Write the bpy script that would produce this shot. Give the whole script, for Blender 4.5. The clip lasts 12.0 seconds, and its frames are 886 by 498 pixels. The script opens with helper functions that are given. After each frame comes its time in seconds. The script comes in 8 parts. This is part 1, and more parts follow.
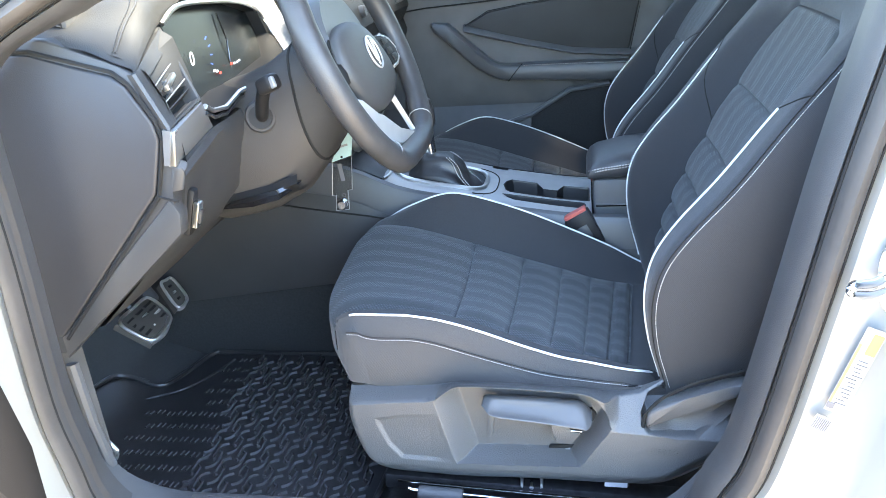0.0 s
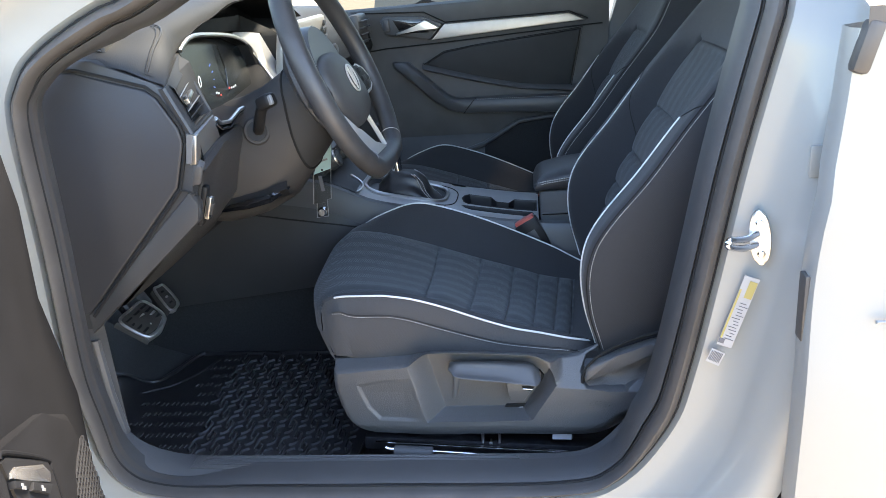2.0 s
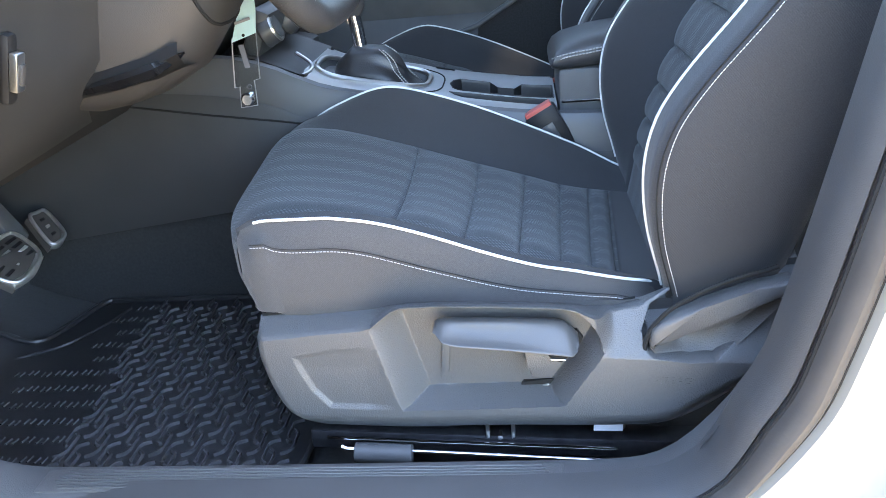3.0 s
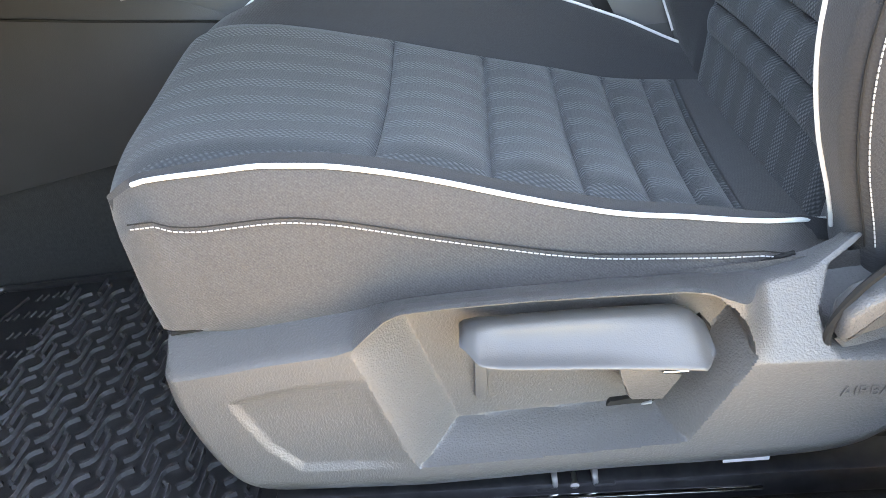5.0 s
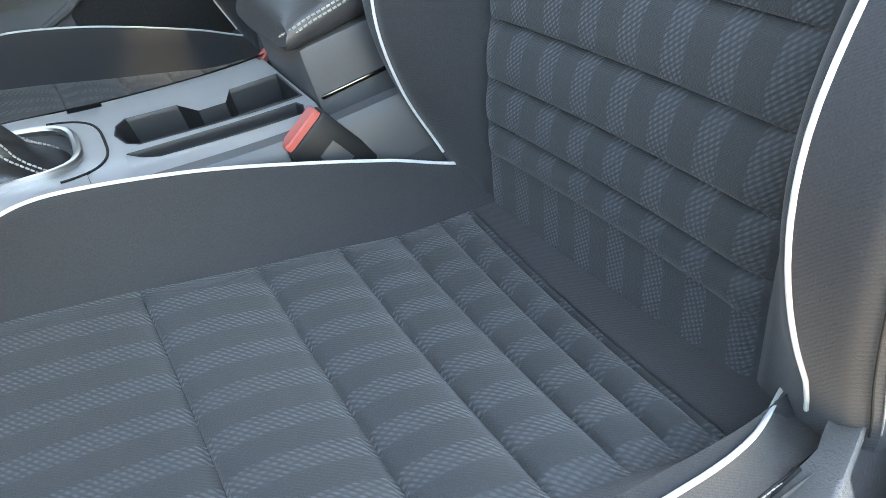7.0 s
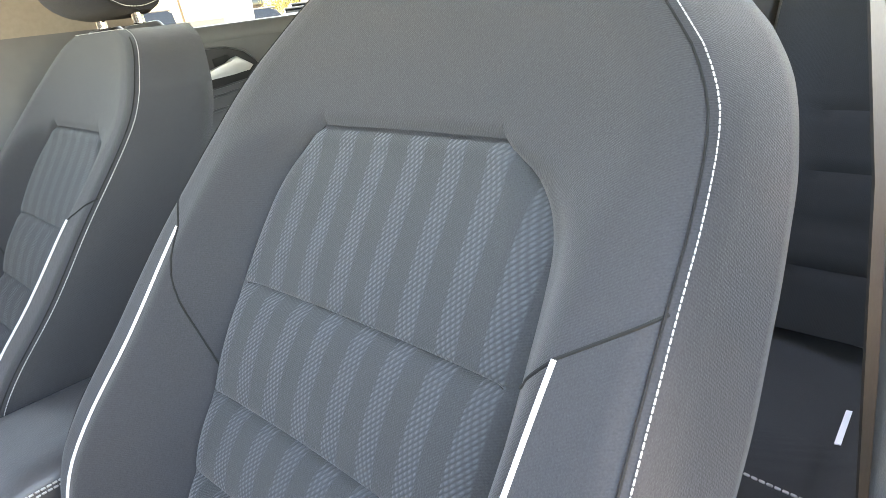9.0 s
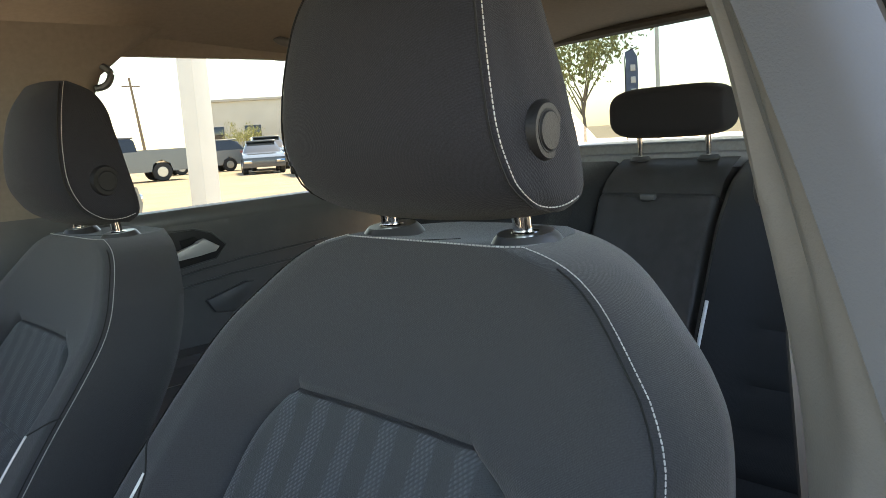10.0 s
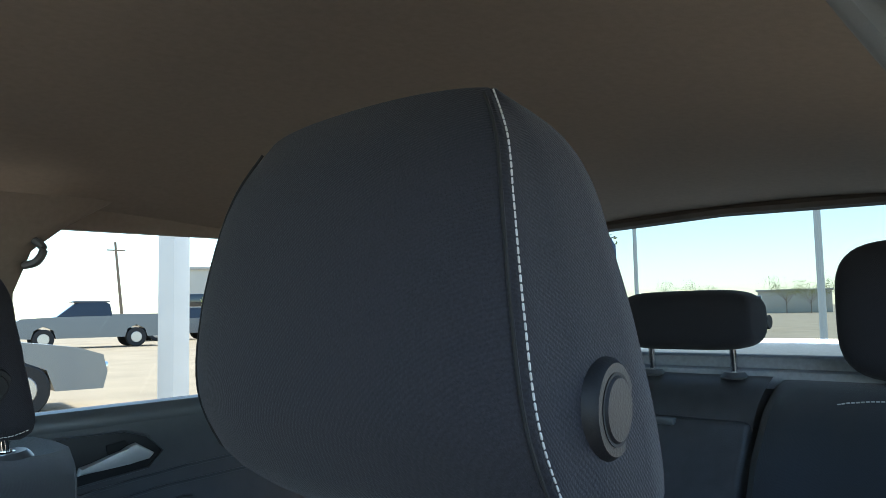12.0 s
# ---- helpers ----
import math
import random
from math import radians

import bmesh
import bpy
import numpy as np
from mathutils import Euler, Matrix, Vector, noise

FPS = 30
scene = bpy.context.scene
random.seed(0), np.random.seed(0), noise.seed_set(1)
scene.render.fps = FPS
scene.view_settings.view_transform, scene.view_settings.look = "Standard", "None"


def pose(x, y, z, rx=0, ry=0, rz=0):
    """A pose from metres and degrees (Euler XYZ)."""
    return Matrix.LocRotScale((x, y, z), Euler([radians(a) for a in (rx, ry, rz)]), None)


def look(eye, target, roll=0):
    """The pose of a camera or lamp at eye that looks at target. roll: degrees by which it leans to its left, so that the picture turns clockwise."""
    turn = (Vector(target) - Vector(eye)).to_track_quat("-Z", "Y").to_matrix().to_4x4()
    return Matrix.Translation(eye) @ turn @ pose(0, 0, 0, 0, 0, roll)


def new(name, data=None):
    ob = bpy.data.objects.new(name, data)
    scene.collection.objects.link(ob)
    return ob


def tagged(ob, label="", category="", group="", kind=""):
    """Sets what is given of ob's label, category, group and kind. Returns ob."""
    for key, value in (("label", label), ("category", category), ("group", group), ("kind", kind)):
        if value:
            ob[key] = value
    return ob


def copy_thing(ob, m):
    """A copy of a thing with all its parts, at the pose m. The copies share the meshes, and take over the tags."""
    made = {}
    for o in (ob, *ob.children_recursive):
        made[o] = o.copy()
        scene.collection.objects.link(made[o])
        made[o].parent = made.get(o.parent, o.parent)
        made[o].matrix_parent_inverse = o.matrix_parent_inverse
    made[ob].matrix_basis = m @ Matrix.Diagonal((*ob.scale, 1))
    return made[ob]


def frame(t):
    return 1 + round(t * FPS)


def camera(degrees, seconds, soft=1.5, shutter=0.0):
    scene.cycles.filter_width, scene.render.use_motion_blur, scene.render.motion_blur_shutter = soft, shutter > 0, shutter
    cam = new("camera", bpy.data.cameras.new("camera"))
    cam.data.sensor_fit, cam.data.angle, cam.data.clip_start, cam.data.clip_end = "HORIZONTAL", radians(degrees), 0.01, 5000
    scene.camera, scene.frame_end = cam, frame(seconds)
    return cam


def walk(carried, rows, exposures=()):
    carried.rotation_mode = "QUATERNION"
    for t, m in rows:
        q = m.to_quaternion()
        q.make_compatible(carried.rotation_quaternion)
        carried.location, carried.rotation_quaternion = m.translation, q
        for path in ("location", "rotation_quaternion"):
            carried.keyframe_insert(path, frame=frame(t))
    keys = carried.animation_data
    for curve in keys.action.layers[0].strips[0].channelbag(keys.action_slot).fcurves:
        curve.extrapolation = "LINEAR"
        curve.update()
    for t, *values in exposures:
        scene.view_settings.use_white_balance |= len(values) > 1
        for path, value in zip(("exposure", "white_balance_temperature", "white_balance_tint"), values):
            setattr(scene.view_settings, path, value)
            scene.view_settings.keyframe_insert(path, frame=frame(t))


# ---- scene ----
cam = camera(59.3, 12.0, soft=0.8)
# seconds, x, y, z, yaw, pitch, lean
PATH = [
    (0, 0.457, -0.442, 1.072, 11.33, -22.37, -5.31),
    (0.5, 0.469, -0.623, 1.077, 9.40, -20.41, -4.73),
    (1, 0.464, -0.692, 1.066, 8.24, -19.08, -4.34),
    (1.5, 0.463, -0.695, 1.061, 7.76, -18.58, -4.28),
    (2, 0.466, -0.657, 1.067, 7.48, -19.27, -4.65),
    (2.5, 0.464, -0.472, 1.048, 7.58, -22.07, -5.25),
    (3, 0.42, -0.247, 0.89, 7.23, -24.93, -5.66),
    (3.2, 0.403, -0.168, 0.829, 7.15, -25.65, -5.82),
    (4.8, 0.3676, 0.0581, 0.7784, 6.22, -31.71, -8.16),
    (5, 0.3581, 0.0564, 0.776, 6.28, -31.52, -10.55),
    (5.5, 0.2876, 0.1043, 0.8116, 5.44, -33.03, -16.08),
    (6, 0.2563, 0.2044, 0.853, -0.66, -36.13, -19.70),
    (6.3, 0.2741, 0.2576, 0.8615, -4.99, -37.46, -21.41),
    (6.5, 0.2835, 0.2726, 0.8753, -8.86, -38.59, -20.92),
    (7, 0.3257, 0.2775, 0.8557, -17.97, -35.77, -18.50),
    (7.2, 0.3531, 0.2808, 0.8586, -20.29, -35.21, -18.25),
    (8.8, 0.435, 0.251, 0.982, -37.57, -19.74, -7.57),
    (9, 0.443, 0.245, 1.01, -38.57, -17.62, -6.81),
    (9.2, 0.445, 0.241, 1.04, -39.91, -15.06, -5.86),
    (9.5, 0.438, 0.233, 1.072, -41.25, -12.53, -4.92),
    (10, 0.43, 0.235, 1.123, -43.20, -8.25, -3.82),
    (10.5, 0.469, 0.27, 1.152, -44.28, -5.31, -3.06),
    (11, 0.533, 0.348, 1.157, -44.93, -2.90, -2.26),
    (11.5, 0.559, 0.376, 1.16, -45.21, -0.17, -1.74),
    (12, 0.565, 0.384, 1.16, -45.33, 4.64, -1.19),
]
# seconds, stops, kelvin, tint
EXPOSURES = [(0.0, 4.92, 6850, 7), (0.5, 3.98, 7250, 9), (1.0, 3.76, 7150, 10), (1.5, 3.60, 7000, 9), (2.0, 3.64, 6900, 10), (2.5, 3.75, 6800, 12), (3.0, 4.78, 7000, 9), (5.0, 5.07, 9100, 11), (5.5, 4.97, 9200, 15), (6.0, 5.25, 9200, 12), (7.0, 5.27, 9300, 6), (9.0, 5.62, 10000, 13), (9.5, 4.3, 8800, 14), (10.0, 3.85, 8400, 9), (10.5, 3.45, 8100, 3), (11.0, 3.45, 7500, -3), (11.5, 3.5, 6900, 2), (12.0, 3.45, 5900, 3)]
walk(cam, [(t, pose(x, y, z, 90 + p, 0, w) @ pose(0, 0, 0, 0, 0, r)) for t, x, y, z, w, p, r in PATH], EXPOSURES)

# ---- light ----
SUN_EL, SUN_AZ = radians(62), radians(66)
world = bpy.data.worlds.new("sky")
scene.world = world
world.use_nodes = True
wn = world.node_tree.nodes
sky = wn.new("ShaderNodeTexSky")
sky.sky_type, sky.sun_disc, sky.sun_elevation = "NISHITA", False, SUN_EL
sky.sun_rotation = SUN_AZ
sky.dust_density = 0.6
world.node_tree.links.new(sky.outputs[0], wn["Background"].inputs[0])
wn["Background"].inputs[1].default_value = 0.12
sun = new("sun", bpy.data.lights.new("sun", "SUN"))
sun.data.energy, sun.data.angle, sun.data.color = 2.6, radians(12), (1.0, 0.90, 0.76)
sun_from = Vector((math.sin(SUN_AZ) * math.cos(SUN_EL), math.cos(SUN_AZ) * math.cos(SUN_EL), math.sin(SUN_EL)))
sun.matrix_basis = look(sun_from * 20, (0, 0, 0))


# ---- materials ----
def mat(name, color, rough=0.5, metal=0.0, var=0.15, scale=30.0, bump=0.0, bump_scale=400.0, coat=0.0, spec=0.5, sheen=0.0):
    m = bpy.data.materials.new(name)
    m.use_nodes = True
    n, l = m.node_tree.nodes, m.node_tree.links
    b = n["Principled BSDF"]
    tc = n.new("ShaderNodeTexCoord")
    no = n.new("ShaderNodeTexNoise")
    no.inputs["Scale"].default_value, no.inputs["Detail"].default_value = scale, 6
    l.new(tc.outputs["Object"], no.inputs["Vector"])
    ramp = n.new("ShaderNodeValToRGB")
    c = Vector(color)
    ramp.color_ramp.elements[0].position, ramp.color_ramp.elements[1].position = 0.3, 0.7
    ramp.color_ramp.elements[0].color = (*(c * (1 - var)), 1)
    ramp.color_ramp.elements[1].color = (*(c * (1 + var)), 1)
    l.new(no.outputs[0], ramp.inputs[0])
    l.new(ramp.outputs[0], b.inputs["Base Color"])
    b.inputs["Roughness"].default_value, b.inputs["Metallic"].default_value = rough, metal
    b.inputs["Coat Weight"].default_value, b.inputs["Specular IOR Level"].default_value = coat, spec
    b.inputs["Coat Roughness"].default_value = 0.05
    b.inputs["Sheen Weight"].default_value = sheen
    b.inputs["Sheen Roughness"].default_value = 0.5
    if bump:
        n2 = n.new("ShaderNodeTexNoise")
        n2.inputs["Scale"].default_value, n2.inputs["Detail"].default_value = bump_scale, 3
        l.new(tc.outputs["Object"], n2.inputs["Vector"])
        bp = n.new("ShaderNodeBump")
        bp.inputs["Strength"].default_value, bp.inputs["Distance"].default_value = bump, 0.0006
        l.new(n2.outputs[0], bp.inputs["Height"])
        l.new(bp.outputs[0], b.inputs["Normal"])
    return m


def cloth(name, base, light=None, pitch=0.0014, strength=0.35, sheen=0.15, along="X", tone=0.14, band=0.0395, centre=0.690, lines=0.0034):
    """Woven seat cloth: a fine twill all over; with light given, bands of that colour run along the seat, ribbed by coarser slanted threads."""
    m = mat(name, base, 0.85, var=0.16, scale=900, sheen=sheen, spec=0.25)
    n, l = m.node_tree.nodes, m.node_tree.links
    b, tc = n["Principled BSDF"], n["Texture Coordinate"]
    sep = n.new("ShaderNodeSeparateXYZ")
    l.new(tc.outputs["Object"], sep.inputs[0])
    rough = n.new("ShaderNodeTexNoise")
    rough.inputs["Scale"].default_value, rough.inputs["Detail"].default_value = 260, 2
    l.new(tc.outputs["Object"], rough.inputs["Vector"])

    def op(kind, *args):
        nd = n.new("ShaderNodeMath")
        nd.operation = kind
        for k, v in enumerate(args):
            if isinstance(v, (int, float)):
                nd.inputs[k].default_value = v
            else:
                l.new(v, nd.inputs[k])
        return nd.outputs[0]

    def ribs(ka, ky, kz, step, wander):
        """Slanted threads, 0 to 1 across each."""
        way = op("ADD", op("ADD", op("MULTIPLY", sep.outputs["X"], ka), op("MULTIPLY", sep.outputs["Y"], ky)), op("MULTIPLY", sep.outputs["Z"], kz))
        ph = op("ADD", op("MULTIPLY", way, 2 * math.pi / step), op("MULTIPLY", rough.outputs[0], wander))
        return op("MULTIPLY_ADD", op("SINE", ph), 0.5, 0.5)
    fine = ribs(0.62, 0.55, 0.56, pitch, 2.6)
    grain = n.new("ShaderNodeTexNoise")
    grain.inputs["Scale"].default_value, grain.inputs["Detail"].default_value = 1.3 / pitch, 2
    l.new(tc.outputs["Object"], grain.inputs["Vector"])
    height = op("MULTIPLY_ADD", grain.outputs[0], 1.1, op("MULTIPLY", fine, 0.25))
    shade = op("MULTIPLY_ADD", fine, 0.5 * tone, 1 - 0.25 * tone)
    shade = op("ADD", shade, op("MULTIPLY", op("SUBTRACT", grain.outputs[0], 0.5), 3.2 * tone))
    colour = n["Color Ramp"].outputs[0]
    if light:
        kx, kz = (0.80, 0.0) if along == "X" else (0.0, 0.80)
        coarse = ribs(kx, 0.60, kz, lines, 1.6)
        coarse = op("MULTIPLY", coarse, op("MULTIPLY_ADD", ribs(-kx * 0.45, 0.90, -kz * 0.45, lines * 1.5, 2.2), 0.75, 0.45))
        wave = op("COSINE", op("MULTIPLY", op("SUBTRACT", sep.outputs["Y"], centre), 2 * math.pi / band))
        edge = n.new("ShaderNodeMapRange")
        edge.interpolation_type = "SMOOTHSTEP"
        edge.inputs["From Min"].default_value, edge.inputs["From Max"].default_value = -0.06, 0.26
        l.new(wave, edge.inputs["Value"])
        inside = edge.outputs[0]
        mx = n.new("ShaderNodeMix")
        mx.data_type = "RGBA"
        mx.inputs["B"].default_value = (*light, 1)
        l.new(inside, mx.inputs["Factor"])
        l.new(colour, mx.inputs["A"])
        colour = mx.outputs["Result"]
        shade = op("ADD", op("MULTIPLY", shade, op("SUBTRACT", 1.0, inside)), op("MULTIPLY", inside, op("MULTIPLY", op("MULTIPLY_ADD", coarse, 0.58, 0.60), shade)))
        height = op("ADD", op("MULTIPLY", height, op("SUBTRACT", 1.0, op("MULTIPLY", inside, 0.6))), op("MULTIPLY", op("MULTIPLY", inside, coarse), 1.5))
    tint = n.new("ShaderNodeVectorMath")
    tint.operation = "SCALE"
    l.new(colour, tint.inputs[0])
    l.new(shade, tint.inputs["Scale"])
    l.new(tint.outputs[0], b.inputs["Base Color"])
    bp = n.new("ShaderNodeBump")
    bp.inputs["Strength"].default_value, bp.inputs["Distance"].default_value = strength, 0.0006
    l.new(height, bp.inputs["Height"])
    l.new(bp.outputs[0], b.inputs["Normal"])
    return m


def emit(name, color, power):
    m = mat(name, color, 0.3)
    b = m.node_tree.nodes["Principled BSDF"]
    b.inputs["Emission Color"].default_value, b.inputs["Emission Strength"].default_value = (*color, 1), power
    return m


def glass_mat(name, color=(0.95, 0.97, 0.96), tint=0.9, gloss=None):
    m = bpy.data.materials.new(name)
    m.use_nodes = True
    n, l = m.node_tree.nodes, m.node_tree.links
    n.remove(n["Principled BSDF"])
    tr, gl, mix, fr = n.new("ShaderNodeBsdfTransparent"), n.new("ShaderNodeBsdfGlossy"), n.new("ShaderNodeMixShader"), n.new("ShaderNodeFresnel")
    tr.inputs[0].default_value = (*[c * tint for c in color], 1)
    gl.inputs["Roughness"].default_value = 0.02
    fr.inputs[0].default_value = 1.22
    if gloss is None:
        l.new(fr.outputs[0], mix.inputs[0])
    else:
        mix.inputs[0].default_value = gloss
    l.new(tr.outputs[0], mix.inputs[1])
    l.new(gl.outputs[0], mix.inputs[2])
    l.new(mix.outputs[0], n["Material Output"].inputs[0])
    return m


# Body is white; the shade on it is put into this grey base.
WHITE_DIM = mat("white_paint_dim", (0.262, 0.264, 0.252), 0.35, var=0.02, scale=3, coat=0.35)
PLASTIC = mat("grained_plastic", (0.074, 0.075, 0.078), 0.52, var=0.12, scale=14, bump=0.5, bump_scale=900)
PLASTIC2 = mat("smooth_plastic", (0.068, 0.070, 0.074), 0.42, var=0.08, scale=10, bump=0.2, bump_scale=1200)
SOFT = mat("soft_dash", (0.034, 0.0345, 0.035), 0.62, var=0.08, scale=12, bump=0.6, bump_scale=700, spec=0.25)
GLOSS = mat("piano_black", (0.008, 0.008, 0.009), 0.08, var=0.05, coat=1.0)
RUBBER = mat("rubber", (0.060, 0.054, 0.050), 0.52, var=0.15, scale=20, bump=0.2, bump_scale=300)
MATRUB = mat("mat_rubber", (0.020, 0.020, 0.022), 0.36, var=0.2, scale=25, bump=0.3, bump_scale=500)
CARPET = mat("carpet", (0.018, 0.0185, 0.020), 0.95, var=0.3, scale=250, bump=1.0, bump_scale=900, sheen=0.1)
TWILL = cloth("bolster_cloth", (0.0305, 0.0312, 0.034), strength=0.5)
# Bolster cloth with the dimness of the rear put into its colour.
BENCHCLOTH_DIM = cloth("bench_cloth_dim", (0.018, 0.019, 0.021), strength=0.5)
SIDECLOTH = cloth("side_cloth", (0.056, 0.053, 0.052), strength=0.6, tone=0.24)
STRIPE = cloth("striped_cloth", (0.0315, 0.0345, 0.037), (0.054, 0.060, 0.065), strength=0.7)
STRIPEBACK = cloth("striped_back_cloth", (0.0315, 0.0345, 0.037), (0.054, 0.060, 0.066), strength=0.7, along="Z", centre=0.684, lines=0.0028)
PIPING = mat("white_piping", (0.62, 0.63, 0.63), 0.5, var=0.06, scale=200)
THREAD = mat("white_thread", (0.40, 0.385, 0.37), 0.7, var=0.12, scale=300)
SILVER = mat("satin_silver", (0.62, 0.61, 0.59), 0.32, 1.0, var=0.04)
CHROME = mat("chrome", (0.75, 0.75, 0.76), 0.08, 1.0, var=0.03)
COVER = mat("cover_plastic", (0.082, 0.081, 0.082), 0.38, var=0.06, scale=500, bump=1.0, bump_scale=700)
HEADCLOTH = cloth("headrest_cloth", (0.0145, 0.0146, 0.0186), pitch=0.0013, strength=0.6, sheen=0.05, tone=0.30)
SATIN = mat("satin_grey", (0.26, 0.265, 0.27), 0.34, 0.35, var=0.05, scale=30)
ENDPANEL = mat("end_panel_plastic", (0.026, 0.0262, 0.029), 0.55, var=0.06, scale=10, bump=0.3, bump_scale=1300)
DASHP = mat("dash_plastic", (0.036, 0.0365, 0.038), 0.5, var=0.08, scale=14, bump=0.4, bump_scale=900)
SHROUD = mat("shroud_plastic", (0.037, 0.0355, 0.0355), 0.55, var=0.08, scale=14, bump=0.4, bump_scale=900)
HUBP = mat("hub_plastic", (0.060, 0.059, 0.058), 0.5, var=0.08, scale=14, bump=0.4, bump_scale=900)
HOUSING = mat("cluster_black", (0.013, 0.013, 0.014), 0.5, var=0.1, spec=0.3)
# Mat rubber made paler: the bars' sheen is put into their colour.
TREAD_SHEEN = mat("tread_rubber_sheen", (0.062, 0.062, 0.066), 0.26, var=0.15, scale=60)
WEB = mat("belt_webbing", (0.018, 0.018, 0.019), 0.7, var=0.2, scale=300)
GAP = mat("dark_gap", (0.006, 0.006, 0.006), 0.9, var=0.1)
STEEL = mat("dark_steel", (0.05, 0.05, 0.055), 0.45, 0.8, var=0.3, scale=60)
LEATHER = mat("leather", (0.044, 0.044, 0.046), 0.42, var=0.15, scale=40, bump=0.6, bump_scale=500)
LINER = mat("headliner_cloth", (0.190, 0.163, 0.136), 0.95, var=0.06, scale=120, bump=0.4, bump_scale=800)
PILLAR = mat("pillar_trim", (0.142, 0.133, 0.123), 0.7, var=0.06, scale=40, bump=0.4, bump_scale=700)
RED = mat("red_button", (0.50, 0.11, 0.09), 0.4, var=0.05)
CLEAR = glass_mat("clear_plastic", (0.95, 0.95, 0.93), 0.93)
GLASS = glass_mat("window_glass", (0.93, 0.97, 0.94), 0.25)
SCREENGLASS = glass_mat("windscreen_glass", (0.95, 0.98, 0.96), 0.50, 0.03)
WHEELSATIN = mat("satin_wheel_trim", (0.52, 0.515, 0.50), 0.36, 0.35, var=0.05, scale=40)
TRIMGREY = mat("satin_grey_trim", (0.105, 0.106, 0.107), 0.42, 0.15, var=0.05, scale=30)
PALESATIN = mat("pale_satin", (0.46, 0.455, 0.44), 0.38, 0.3, var=0.04, scale=30)
DECK = mat("console_deck", (0.32, 0.325, 0.33), 0.36, 0.3, var=0.05, scale=30)
WELL = mat("well_plastic", (0.018, 0.018, 0.020), 0.5, var=0.1, scale=30)
BOOT = mat("boot_leather", (0.020, 0.020, 0.022), 0.36, var=0.2, scale=60, bump=0.6, bump_scale=500)
# Door plastic lifted in tone, with window light painted into the ledge.
LEDGE_LIT = mat("ledge_plastic_lit", (0.085, 0.088, 0.092), 0.38, var=0.06, scale=14, bump=0.2, bump_scale=900)
COLLAR = mat("collar_plastic", (0.045, 0.045, 0.048), 0.3, var=0.05)
TRIMEDGE = mat("trim_edge_plastic", (0.050, 0.050, 0.052), 0.48, var=0.08, scale=14, bump=0.3, bump_scale=900)
TRIMSATIN = mat("satin_trim", (0.60, 0.53, 0.46), 0.42, 0.6, var=0.05, scale=40)
BUTTON = mat("button_plastic", (0.0085, 0.0085, 0.0095), 0.55, spec=0.25, var=0.1, bump=0.3, bump_scale=900)
REARGLASS = glass_mat("rear_glass", (0.84, 0.97, 0.96), 0.13, 0.012)
# White paper toned down, carrying the same painted-in shade as the body.
LABELP_DIM = mat("pillar_label_paper_dim", (0.34, 0.34, 0.35), 0.5, var=0.04)
PAPER = mat("label_paper", (0.70, 0.70, 0.72), 0.5, var=0.04)
YELLOW = mat("label_yellow", (0.34, 0.28, 0.09), 0.5, var=0.1)
INK = mat("label_ink", (0.11, 0.11, 0.125), 0.6, var=0.1)
CYAN = mat("tag_card", (0.40, 0.58, 0.58), 0.35, var=0.05)


# ---- mesh helpers ----
def part(name, bm, material, parent=None, label="", smooth=True, auto=None):
    """Links a bmesh as one mesh object, under a thing or a part, its corners given in the world's metres."""
    bmesh.ops.recalc_face_normals(bm, faces=bm.faces)
    me = bpy.data.meshes.new(name)
    bm.to_mesh(me)
    bm.free()
    if smooth:
        for p in me.polygons:
            p.use_smooth = True
        me.set_sharp_from_angle(angle=radians(auto or 40))
    me.materials.append(material)
    ob = new(name, me)
    if parent is not None:
        ob.parent = parent
        ob.matrix_parent_inverse = parent.matrix_basis.inverted() if parent.type == "EMPTY" else Matrix()
    if label:
        tagged(ob, label)
    return ob


def thing(name, at, label, category, group="", kind=""):
    e = new(name)
    e.empty_display_size = 0.05
    e.location = at
    return tagged(e, label, category, group, kind)


def grid_bm(pts, close_u=False, close_v=False, cap=False):
    """Quads over rows of points; cap closes the first and last row as faces."""
    bm = bmesh.new()
    rows = [[bm.verts.new(p) for p in r] for r in pts]
    nu, nv = len(rows), len(rows[0])
    for i in range(nu if close_u else nu - 1):
        for j in range(nv if close_v else nv - 1):
            a, b = rows[i], rows[(i + 1) % nu]
            bm.faces.new((a[j], a[(j + 1) % nv], b[(j + 1) % nv], b[j]))
    if cap:
        bm.faces.new(rows[0])
        bm.faces.new(list(reversed(rows[-1])))
    return bm


def rbox(c, size, bev=0.004, rot=(0, 0, 0), seg=2, into=None):
    """A box with rounded edges."""
    bm = bmesh.new()
    bmesh.ops.create_cube(bm, size=1, matrix=Matrix.Diagonal((*size, 1)))
    if bev:
        bmesh.ops.bevel(bm, geom=bm.edges[:], offset=min(bev, min(size) * 0.45), segments=seg, affect="EDGES", profile=0.5)
    bm.transform(pose(*c, *rot))
    if into is not None:
        me = bpy.data.meshes.new("tmp")
        bm.to_mesh(me)
        bm.free()
        into.from_mesh(me)
        bpy.data.meshes.remove(me)
        return into
    return bm


